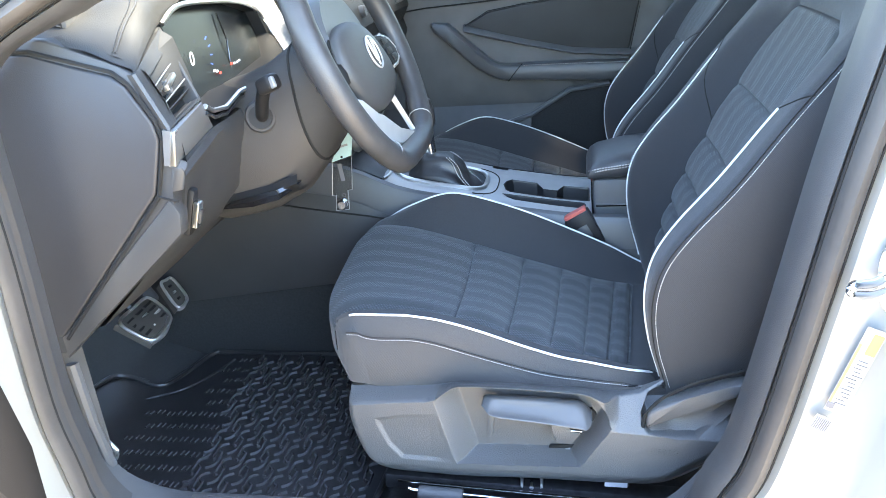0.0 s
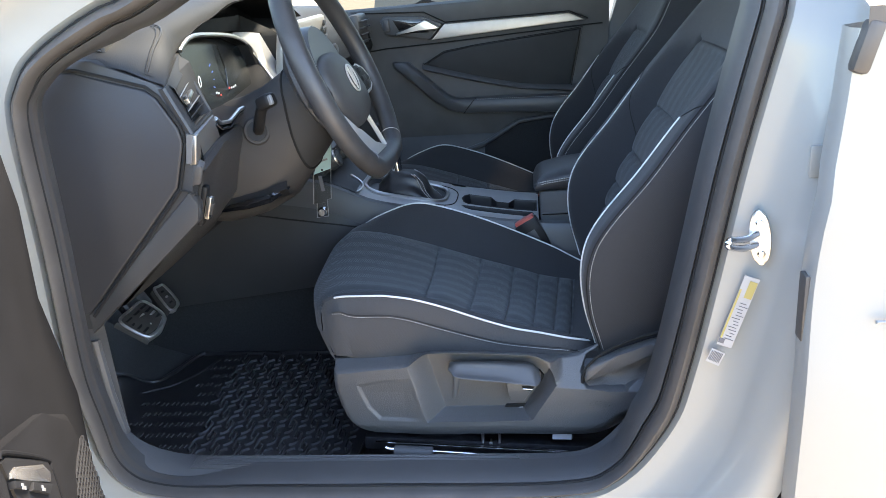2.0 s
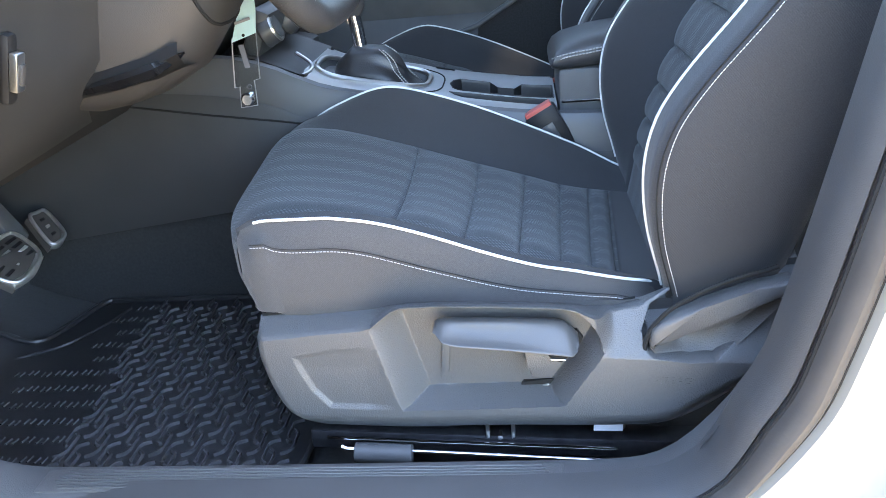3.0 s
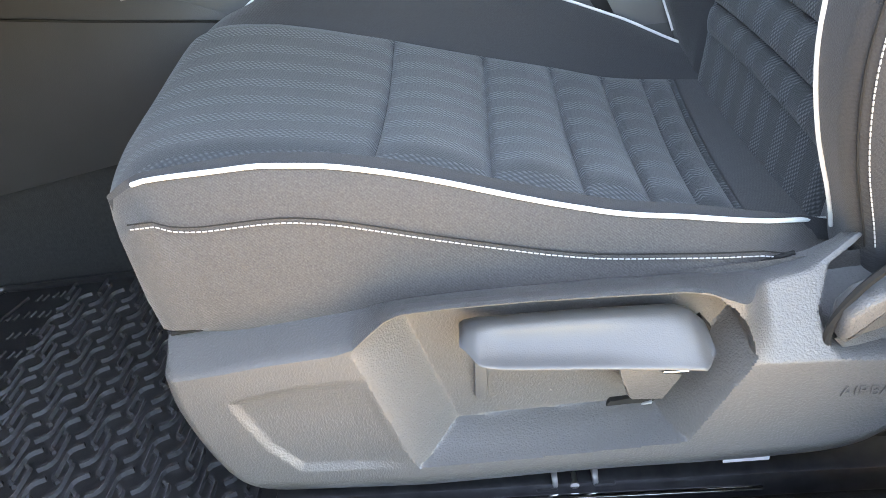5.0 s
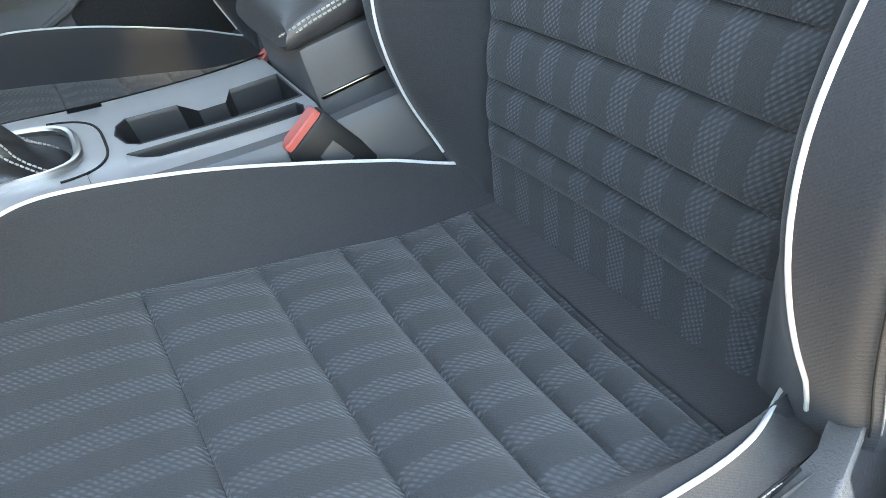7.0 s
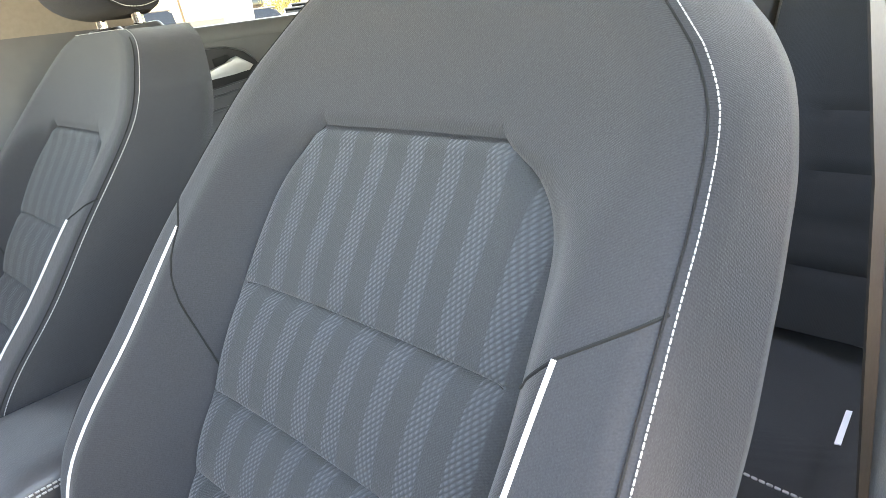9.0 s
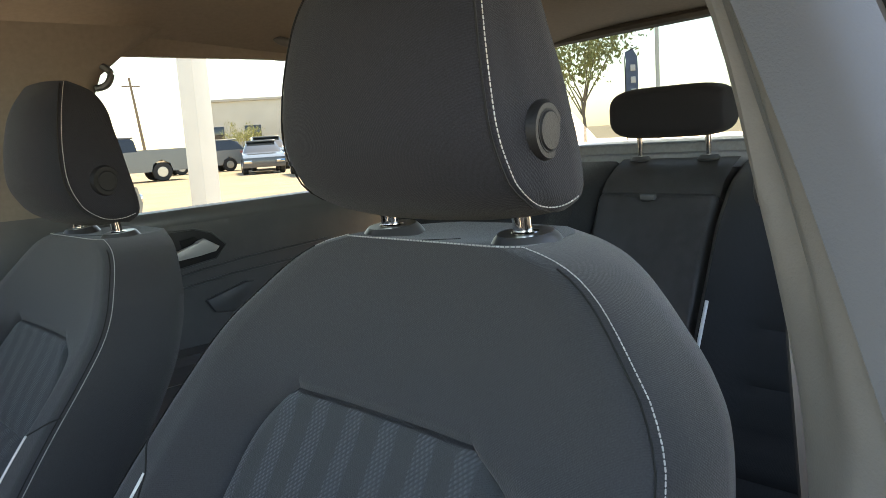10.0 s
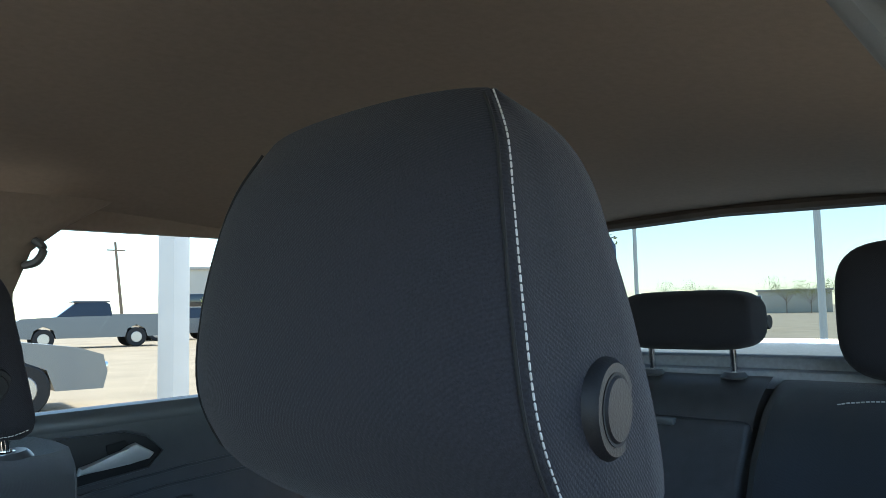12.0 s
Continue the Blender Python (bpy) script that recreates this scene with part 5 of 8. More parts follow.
for sgn in (1, -1):
    part("spoke", grid_bm([[onwheel(u * k * (1 if sgn > 0 else 0.7) - 0.024, sgn * v, w - 0.020) for u, w in ((0.026, 0.004), (0.020, 0.014), (0.0, 0.017), (-0.020, 0.014), (-0.026, 0.004), (0.0, -0.006))] for v, k in ((0.075, 1.0), (0.11, 0.95), (0.145, 0.85), (0.172, 0.8))], close_v=True, cap=True), HOUSING, wheel)
    if sgn < 0:
        continue
    PAD = [(0.000, 0.060), (-0.004, 0.100), (-0.014, 0.130), (-0.032, 0.147), (-0.046, 0.142), (-0.053, 0.120), (-0.054, 0.092), (-0.040, 0.085), (-0.015, 0.068)]
    pm = (-0.027, 0.103)
    pad = part("switch_pad", grid_bm([[onwheel(pm[0] + (u - pm[0]) * k, sgn * (pm[1] + (v - pm[1]) * k), w) for u, v in PAD] for k, w in ((0.98, -0.010), (1.0, 0.001), (0.96, 0.0045), (0.5, 0.006))], close_v=True, cap=True), BUTTON, wheel, "black switch pad")
    part("pad_edge", tube([onwheel(u, sgn * v, 0.0022) for u, v in PAD[1:7]], 0.0034, 8), WHEELSATIN, wheel, "satin silver pad edge")
    for u, v in ((-0.014, 0.096), (-0.030, 0.098), (-0.042, 0.112)):
        part("switch", rbox(onwheel(u, sgn * v, 0.0065), (0.004, 0.024, 0.010), 0.002, (0, -22, 0)), HOUSING, pad)
BLADE = [(-0.060, -0.112), (-0.078, -0.100), (-0.097, -0.058), (-0.136, -0.004), (-0.1505, 0.036), (-0.163, 0.058), (-0.164, 0.030), (-0.155, -0.012), (-0.139, -0.056), (-0.108, -0.100), (-0.085, -0.118)]
bm_ = (-0.120, -0.040)
tilt_ = lambda u, v: 0.10 * ((u - bm_[0]) * 0.80 + (v - bm_[1]) * 0.55)
part("lower_spoke", grid_bm([[onwheel(bm_[0] + (u - bm_[0]) * k, bm_[1] + (v - bm_[1]) * k, w + 2.2 * tilt_(u, v) * k) for u, v in BLADE] for k, w in ((0.97, -0.020), (1.0, -0.004), (0.93, -0.001), (0.5, 0.0))], close_v=True, cap=True), WHEELSATIN, wheel, "satin silver lower spoke")
part("lower_spoke", grid_bm([[onwheel(u + 0.0013 * e, v + 0.0024 * e, w) for e, w in ((1, -0.003), (0.6, 0.0002), (-0.6, 0.0002), (-1, -0.003), (-0.8, -0.007), (0.8, -0.007))] for u, v in ((-0.078, 0.046), (-0.090, 0.034), (-0.122, 0.044), (-0.148, 0.051), (-0.158, 0.050), (-0.160, 0.036))], close_v=True, cap=True), WHEELSATIN, wheel, "satin silver lower spoke")


column = thing("steering_column", (0.0, YD, 0.8), "dark plastic steering column shroud", "steering column")
rings = []
for x, up, low, w, z in ((0.118, 0.050, 0.055, 0.062, 0.905), (0.106, 0.066, 0.080, 0.075, 0.896), (0.068, 0.076, 0.096, 0.082, 0.866), (0.025, 0.082, 0.112, 0.086, 0.833), (-0.02, 0.084, 0.116, 0.088, 0.814), (-0.06, 0.084, 0.118, 0.088, 0.805), (-0.10, 0.084, 0.114, 0.086, 0.795), (-0.16, 0.08, 0.09, 0.08, 0.78)):
    rings.append([(x - 0.15 * (up if math.sin(a) > 0 else low) * math.sin(a), YD + w * math.copysign(abs(math.cos(a)) ** 0.6, math.cos(a)) * (1 + 0.10 * min(0, math.sin(a))), z + (up if math.sin(a) > 0 else low) * math.copysign(abs(math.sin(a)) ** 0.75, math.sin(a))) for a in [2 * math.pi * k / 36 for k in range(36)]])
part("shroud", grid_bm(rings[2:], close_v=True, cap=True), SHROUD, column)
part("shroud_collar", grid_bm(rings[:3], close_v=True, cap=True), SOFT, column)
part("shroud_gap", tube(rings[2], 0.0022, 6, closed=True), GAP, column)
part("collar", grid_bm([[onwheel(r * math.cos(a), r * math.sin(a), w) for a in [2 * math.pi * k / 32 for k in range(32)]] for r, w in ((0.085, -0.01), (0.092, -0.03), (0.090, -0.055), (0.06, -0.075))], close_v=True, cap=True), PLASTIC2, column)
part("lever_recess", grid_bm([[(x, y, z + dz) for y, dz in ((0.578, 0.012), (0.572, 0.0), (0.585, -0.014), (0.62, -0.02))] for x, z in ((-0.085, 0.722), (-0.04, 0.728), (0.01, 0.738), (0.05, 0.752))]), HOUSING, column)
part("tilt_lever", grid_bm([[(x + dx * w * 0.4, y + dy * w, z + dz * w) for dx, dy, dz in ((0, -1, 0.1), (0, -0.7, 0.45), (0, 0.7, 0.45), (0, 1, 0), (0, 0.6, -0.5), (0, -0.7, -0.45))] for x, y, z, w in ((-0.086, 0.588, 0.712, 0.003), (-0.060, 0.582, 0.721, 0.012), (-0.02, 0.578, 0.728, 0.017), (0.02, 0.580, 0.737, 0.017), (0.040, 0.588, 0.745, 0.010), (0.048, 0.594, 0.749, 0.003))], close_v=True, cap=True), GLOSS, column, "glossy black tilt lever")
part("stalk_boot", cyl((0.012, 0.590, 0.849), (0.0155, 0.567, 0.852), 0.0255, 0.0235, 28, 0.003), SHROUD, column)
part("stalk_ring", cyl((0.015, 0.570, 0.8515), (0.0162, 0.5645, 0.8525), 0.0175, 0.0165, 24), HOUSING, column)
stalk = part("stalk", tube(smooth_path([(0.016, 0.572, 0.852), (0.028, 0.545, 0.862), (0.042, 0.524, 0.888), (0.052, 0.515, 0.902)], 5), 0.0088, 12), HOUSING, column)
part("stalk_tip", rbox((0.058, 0.511, 0.906), (0.030, 0.024, 0.022), 0.007, (0, -20, -20), 3), HOUSING, stalk)
part("stalk_label", rbox((0.0665, 0.5005, 0.909), (0.014, 0.006, 0.015), 0.002, (0, -20, -30)), SATIN, stalk)

# a clear tag with a bolt, and a card in it, hanging from the column
tag = thing("key_tag", (0.06, 0.775, 0.66), "clear plastic tag with a pale card hanging by the column", "tag")
SLEEVE = [(0.046, 0.735), (0.080, 0.744), (0.0735, 0.682), (0.0655, 0.680), (0.064, 0.647), (0.041, 0.645), (0.0445, 0.673), (0.0375, 0.672)]
part("sleeve", prism([(x, z) for x, z in SLEEVE], "y", 0.752, 0.7545, 0.0006, 1), CLEAR, tag, "clear plastic sleeve")
part("sleeve_edge", tube([(x, 0.7515, z) for x, z in SLEEVE], 0.0009, 6, closed=True), SATIN, tag, "pale sleeve edge")
slab([(0.064, 0.757, 0.795), (0.085, 0.756, 0.792), (0.0865, 0.748, 0.772), (0.0805, 0.750, 0.741), (0.047, 0.748, 0.731), (0.058, 0.754, 0.762)], 0.0016, 0, CYAN, "card", tag, "pale blue card")
part("card_line", rbox((0.0655, 0.7485, 0.757), (0.022, 0.001, 0.0035), 0, (0, -14, 0)), SATIN, tag)
part("card_hole", cyl((0.064, 0.7475, 0.7395), (0.064, 0.7465, 0.7395), 0.002, None, 12), GAP, tag)
part("print", rbox((0.0585, 0.7512, 0.712), (0.007, 0.0006, 0.030), 0, (0, -6, 0)), INK, tag)
part("washer", tube([(0.0575 + 0.003 * math.cos(a), 0.7512, 0.672 + 0.003 * math.sin(a)) for a in [2 * math.pi * k / 14 for k in range(14)]], 0.0008, 5, closed=True), PLASTIC2, tag)
part("bolt", cyl((0.0545, 0.757, 0.6565), (0.0535, 0.743, 0.6565), 0.0088, None, 20, 0.002), CHROME, tag, "shiny bolt")

# ---- pedals ----
PEDAL = mat("brushed_steel", (0.70, 0.69, 0.67), 0.42, 0.9, var=0.08, scale=80)
brake = thing("brake_pedal", (-0.35, 0.70, 0.45), "black brake pedal with a steel edge and rubber pads", "pedal")


def pedal_pad(corners, owner, studs, lip):
    """A rubber pad framed by a steel edge, given its four corners from the top along to the bottom."""
    tl, tr, br, bl = (Vector(c) for c in corners)
    at = lambda u, v: tl.lerp(tr, u).lerp(bl.lerp(br, u), v)
    up_ = (tr - tl).cross(bl - tl).normalized()
    up_ = up_ if up_.z > 0 else -up_
    slab((tl, tr, br, bl), 0.012, 0.003, RUBBER, "pad", owner)
    rim_ = smooth_path([at(0.5, 0), at(0.92, 0.03), at(1, 0.5), at(0.92, 0.95), at(0.5, 1.04), at(0.08, 0.95), at(0, 0.5), at(0.08, 0.03)], 4, closed=True)
    part("steel_edge", tube([q + up_ * 0.002 for q in rim_], 0.0030, 8, closed=True), PEDAL, owner, "bright steel edge")
    part("steel_lip", tube(smooth_path([at(0.04, 0.92) - up_ * 0.004, at(0.5, 1.03) - up_ * 0.006, at(0.96, 0.92) - up_ * 0.004], 5), lip, 10), PEDAL, owner, "bright steel lip")
    for i, (u, v, m_) in enumerate(studs):
        a, b = at(u - 0.10, v), at(u + 0.10, v)
        dv_ = (bl - tl).normalized() * 0.0026
        slab((a - dv_ + up_ * 0.004, b - dv_ + up_ * 0.004, b + dv_ + up_ * 0.004, a + dv_ + up_ * 0.004), 0.005, 0.0012, m_, "stud", owner, seg=1)


pedal_pad(((-0.366, 0.662, 0.474), (-0.372, 0.785, 0.470), (-0.300, 0.738, 0.449), (-0.308, 0.668, 0.431)), brake, [(u, v, PEDAL if (u, v) in ((0.52, 0.74), (0.8, 0.56), (0.52, 0.38)) else BUTTON) for u in (0.22, 0.52, 0.8) for v in (0.20, 0.38, 0.56, 0.74)], 0.0065)
part("arm", tube([(-0.37, 0.73, 0.45), (-0.42, 0.735, 0.55), (-0.46, 0.735, 0.68)], 0.010), STEEL, brake)
accel = thing("accelerator_pedal", (-0.37, 0.80, 0.42), "black accelerator pedal with a steel edge", "pedal")
pedal_pad(((-0.362, 0.815, 0.480), (-0.360, 0.858, 0.474), (-0.312, 0.822, 0.444), (-0.315, 0.780, 0.442)), accel, [(0.5, 0.25, BUTTON), (0.5, 0.5, PEDAL), (0.5, 0.75, BUTTON)], 0.005)
part("mount", rbox((-0.44, 0.80, 0.52), (0.06, 0.04, 0.2), 0.01, (0, -30, 0)), PLASTIC, accel)

rest = thing("foot_rest", (-0.24, 0.40, 0.37), "black footrest with a steel edge beside the kick panel", "footrest")
slab(((-0.262, 0.402, 0.452), (-0.226, 0.402, 0.408), (-0.244, 0.405, 0.372), (-0.300, 0.41, 0.36), (-0.310, 0.41, 0.43)), 0.04, 0.004, PLASTIC2, "block", rest)
part("steel_edge", tube(smooth_path([(-0.262, 0.401, 0.453), (-0.240, 0.400, 0.428), (-0.225, 0.400, 0.406), (-0.236, 0.400, 0.386), (-0.246, 0.403, 0.372)], 4), 0.0035, 8), PEDAL, rest, "bright steel edge")

# ---- rubber floor mat with raised tread ----
fmat = thing("floor_mat", (-0.1, 0.65, 0.285), "black rubber floor mat with a raised woven tread", "floor mat")
outl = [(0.14, 0.43), (0.14, 0.862), (-0.02, 0.868), (-0.26, 0.872), (-0.31, 0.868), (-0.335, 0.79), (-0.36, 0.735), (-0.42, 0.735), (-0.45, 0.70), (-0.455, 0.55), (-0.40, 0.44), (-0.26, 0.405), (-0.1, 0.40), (0.1, 0.405)]


def mat_z(x):
    return 0.289 + 0.05 * max(0, (-0.33 - x) / 0.15) ** 1.4


edge_lo = linear([(-0.455, 0.55), (-0.40, 0.44), (-0.26, 0.405), (0.1, 0.405), (0.14, 0.43)])
edge_hi = linear([(-0.455, 0.70), (-0.42, 0.735), (-0.36, 0.735), (-0.335, 0.79), (-0.31, 0.868), (0.14, 0.862)])
mb = grid_bm([[(x, edge_lo(x) + (edge_hi(x) - edge_lo(x)) * k / 20, mat_z(x) + 0.004) for k in range(21)] for x in [-0.455 + 0.0175 * i for i in range(35)]])
part("sheet", mb, MATRUB, fmat)
part("rim", tube(smooth_path([(x, y, mat_z(x) + 0.006) for x, y in outl], 5, closed=True), 0.005, 8, closed=True), MATRUB, fmat)
part("inner_line", tube(smooth_path([(-0.39, 0.47, 0.30), (-0.405, 0.56, 0.302), (-0.395, 0.66, 0.300), (-0.355, 0.70, 0.297), (-0.31, 0.73, 0.296), (-0.275, 0.79, 0.295), (-0.255, 0.845, 0.295)], 6), 0.0025, 6), MATRUB, fmat)
tv, tf = [], []


def bar(pts, z, rise=0.0042):
    """A raised bent bar of the tread: places on the mat, each with its half width."""
    rows_ = []
    for i, (x, y, w) in enumerate(pts):
        a, b = pts[max(i - 1, 0)], pts[min(i + 1, len(pts) - 1)]
        d = Vector((b[0] - a[0], b[1] - a[1])).normalized()
        nx, ny = -d.y, d.x
        k = len(tv)
        for o, h in ((w + 0.0006, 0.0), (w - 0.0004, rise), (0.0004 - w, rise), (-w - 0.0006, 0.0)):
            tv.append((x + nx * o, y + ny * o, z + h))
        rows_.append(k)
    for a, b in zip(rows_, rows_[1:]):
        for j in range(3):
            tf.append((a + j, a + j + 1, b + j + 1, b + j))
    for a, o in ((rows_[0], 1), (rows_[-1], -1)):
        tf.append(tuple(range(a, a + 4))[::o])


MOTIF = [(0.0005, -0.0125, 0.0024), (-0.0042, -0.0085, 0.0026), (-0.0058, -0.0050, 0.0016), (-0.0058, 0.0215, 0.0015), (-0.0035, 0.0262, 0.0018), (0.0000, 0.0292, 0.0025), (0.0070, 0.0322, 0.0026)]
for j in range(-1, 12):
    for i in range(-7, 7):
        cx, cy = -0.0495 + 0.0415 * i + (0.02075 if j % 2 else 0), 0.5395 + 0.038 * (j - 3)
        if not 0.425 < cy < 0.85 or cx > 0.125 or cx < -0.345 or (cx < -0.26 and cy > 0.66):
            continue
        zz = mat_z(cx) + 0.004
        if cx < -0.19 - 0.10 * max(0.0, cy - 0.62):
            for q in (-0.0045, 0.0045):
                bar([(cx + q - 0.0005, cy - 0.0055, 0.0011), (cx + q + 0.0015, cy + 0.0055, 0.0011)], zz, 0.0016)
                bar([(cx + q + 0.0202, cy - 0.0055 + 0.003, 0.0011), (cx + q + 0.0222, cy + 0.0055 + 0.003, 0.0011)], zz, 0.0016)
            continue
        for sg in (1, -1):
            bar([(cx + sg * x, cy + sg * y, w * 0.78) for x, y, w in MOTIF], zz)
me = bpy.data.meshes.new("tread")
me.from_pydata(tv, [], tf)
me.materials.append(TREAD_SHEEN)
tr = new("tread", me)
tr.parent, tr.matrix_parent_inverse = fmat, fmat.matrix_basis.inverted()
tagged(tr, "raised bars of the rubber tread", kind="stuff")

# ---- centre console ----
con = thing("centre_console", (0.3, CL, 0.3), "dark centre console with a gear lever boot and cup holders", "console")
ctop = curve1([(-0.14, 0.70), (-0.02, 0.685), (0.04, 0.668), (0.12, 0.632), (0.23, 0.609), (0.30, 0.593), (0.46, 0.570), (0.80, 0.56)])
cx_ = [-0.45 + 0.05 * i for i in range(26)]
part("console_gap", tube([(-0.32, 0.8715, 0.652), (-0.167, 0.8715, 0.626), (-0.056, 0.8715, 0.607), (0.056, 0.8715, 0.590), (0.16, 0.8715, 0.572)], 0.0018, 6), GAP, con)
foot_z = lambda x: 0.450 + 0.12 * min(x + 0.04, 0.10)
part("tunnel", grid_bm([[(x, y, z) for y, z in ((0.888, foot_z(x) - 0.003), (0.8735, foot_z(x) - 0.001), (0.872, foot_z(x) + 0.003), (0.872, min(ctop(x) - 0.07, 0.60) - 0.02 * (x > 0.1)), (0.880, ctop(x) - 0.055))] for x in cx_]), DASHP, con)
part("tunnel_carpet", grid_bm([[(x, y, z) for y, z in ((0.878, 0.27), (0.884, 0.30), (0.887, foot_z(x)))] for x in cx_]), CARPET, con, "dark carpet on the tunnel side")
part("side_panel", grid_bm([[(x, y, z) for y, z in ((0.884, ctop(x) - 0.075), (0.886, ctop(x) - 0.012), (0.893, ctop(x)), (0.905, ctop(x) + 0.002))] for x in [-0.16 + 0.03 * i for i in range(33)]]), PLASTIC2, con)
DX, DY = [0.095 + 0.0045 * i for i in range(82)], [0.905 + 0.0044 * j for j in range(51)]


deck_z = lambda x, y: ctop(x) + 0.006 - 0.010 * max(0, (abs(y - CL) - 0.09) / 0.02) ** 2
CUP = [(0.300, 1.004), (0.306, 0.978), (0.316, 0.967), (0.39, 0.964), (0.466, 0.960), (0.468, 1.0), (0.464, 1.036), (0.414, 1.038), (0.402, 1.006), (0.376, 1.006), (0.362, 1.038), (0.314, 1.040), (0.304, 1.026)]
SLOT = [(0.303, 0.951), (0.313, 0.936), (0.326, 0.927), (0.39, 0.924), (0.452, 0.921), (0.456, 0.936), (0.453, 0.947), (0.39, 0.951)]
GATE = [(0.180 + 0.088 * math.copysign(abs(math.cos(a)) ** 0.45, math.cos(a)), 1.000 + 0.062 * math.copysign(abs(math.sin(a)) ** 0.6, math.sin(a))) for a in [2 * math.pi * k / 32 for k in range(32)]]
CUP = [(min(x, 0.463), y) for x, y in CUP]


def spans(x):
    """The stretches of the deck across the car that are solid at x."""
    cuts = []
    for lp in (CUP, SLOT, GATE):
        ys_ = []
        for k in range(len(lp)):
            (xa, ya), (xb, yb) = lp[k - 1], lp[k]
            if (xa - x) * (xb - x) < 0:
                ys_.append(ya + (yb - ya) * (x - xa) / (xb - xa))
        ys_.sort()
        cuts += [(ys_[k], ys_[k + 1]) for k in range(0, len(ys_) - 1, 2)]
    edges_ = [0.905] + [y for c_ in sorted(cuts) for y in c_] + [1.125]
    return list(zip(edges_[::2], edges_[1::2]))


stops = sorted({round(x, 5) for lp in (CUP, SLOT, GATE) for x, _ in lp} | {round(0.084 + 0.012 * i, 5) for i in range(32)} | {0.467})
dv, df = [], []
for xa, xb in zip(stops, stops[1:]):
    if xb - xa < 0.0001:
        continue
    for (a0, a1), (b0, b1) in zip(spans(xa + 0.00004), spans(xb - 0.00004)):
        n_ = 8
        row = []
        for x, y0_, y1_ in ((xa, a0, a1), (xb, b0, b1)):
            row.append([len(dv) + k for k in range(n_ + 1)])
            dv += [(x, y0_ + (y1_ - y0_) * k / n_, deck_z(x, y0_ + (y1_ - y0_) * k / n_)) for k in range(n_ + 1)]
        df += [(row[0][k], row[0][k + 1], row[1][k + 1], row[1][k]) for k in range(n_)]
me = bpy.data.meshes.new("top_deck")
me.from_pydata(dv, [], df)
dbm = bmesh.new()
dbm.from_mesh(me)
bpy.data.meshes.remove(me)
bmesh.ops.remove_doubles(dbm, verts=dbm.verts, dist=0.0002)
part("top_deck", dbm, DECK, con, "satin grey console deck", auto=35)


def well(name, loop, depth, material, label=""):
    """A recess sunk into the console's deck, with a rounded lip."""
    mx, my = sum(x for x, _ in loop) / len(loop), sum(y for _, y in loop) / len(loop)
    at = lambda k, dz: [(mx + (x - mx) * k, my + (y - my) * k, deck_z(x, y) + dz) for x, y in loop]
    part(name, grid_bm([at(1.015, -0.001), at(1.012, 0.0012), at(0.995, 0.0004), at(0.985, -0.004), at(0.94, -depth)], close_v=True, cap=False), material, con, label)
    part(name + "_floor", grid_bm([at(0.95, -depth), at(0.3, -depth)], close_v=True, cap=True), material, con)


well("cup_well", CUP, 0.055, WELL, "dark cup holder recess")
well("side_slot", SLOT, 0.016, WELL, "dark side slot")
well("shifter_well", GATE, 0.012, PLASTIC2)
# dark joint round the shifter's frame, and the tray ahead of it
part("frame_joint", tube([(x, y, deck_z(x, y) + 0.0004) for x, y in [(0.188 + 0.102 * math.copysign(abs(math.cos(a)) ** 0.45, math.cos(a)), 1.000 + 0.078 * math.copysign(abs(math.sin(a)) ** 0.6, math.sin(a))) for a in [radians(-72 + 6 * k) for k in range(25)]]], 0.0013, 6), GAP, con)
part("tray_edge", tube(smooth_path([(0.085, 0.912, deck_z(0.085, 0.912)), (0.092, 0.935, deck_z(0.092, 0.935) + 0.001), (0.086, 0.965, deck_z(0.086, 0.965) + 0.004), (0.060, 0.985, deck_z(0.06, 0.985) + 0.004)], 5), 0.003, 8), SILVER, con, "satin silver tray edge")
part("deck_edge", tube([(x, 0.9045, deck_z(x, 0.905) + 0.0005) for x in [0.07 + 0.02 * k for k in range(20)]], 0.0022, 8), SATIN, con, "satin grey deck edge")
part("deck_front", grid_bm([[(x, y, ctop(x) + 0.004 - 0.012 * (0.93 < y < 1.1)) for y in (0.905, 0.96, 1.015, 1.07, 1.125)] for x in (-0.02, 0.03, 0.0845)]), DASHP, con)
part("far_side", grid_bm([[(x, y, z) for y, z in ((1.125, ctop(x) + 0.002), (1.146, ctop(x) - 0.012), (1.158, 0.27))] for x in cx_]), PLASTIC2, con)
part("shifter_frame", tube([(x, y, deck_z(x, y) + 0.002) for x, y in GATE], 0.0042, 8, closed=True), SILVER, con, "satin silver shifter frame")


def boot_at(a, t):
    """A place on the lever's leather boot: a round it, t from its frame to its top."""
    z = 0.606 + 0.066 * t - 0.014 * math.cos(a) * (1 - t)
    cx, cy = 0.180 - 0.018 * t, 1.000 - 0.004 * t
    puff = (1 - t) ** 0.35 * (1 - 0.10 * math.sin(math.pi * t))
    rear, side = 0.012 + 0.068 * puff, 0.012 + 0.046 * puff * (1 - 0.25 * t)
    front = 0.012 + 0.066 * (1 - t) ** 0.9
    crease = 1 + (0.055 * math.sin(9 * t + 2.4 * math.cos(2 * a)) + 0.04 * math.sin(5 * a + 7 * t)) * math.sin(math.pi * min(1, t * 1.1))
    c, s_ = math.cos(a), math.sin(a)
    return Vector((cx + (rear if c > 0 else front) * math.copysign(abs(c) ** 0.65, c) * crease, cy + side * math.copysign(abs(s_) ** 0.65, s_) * crease, z))


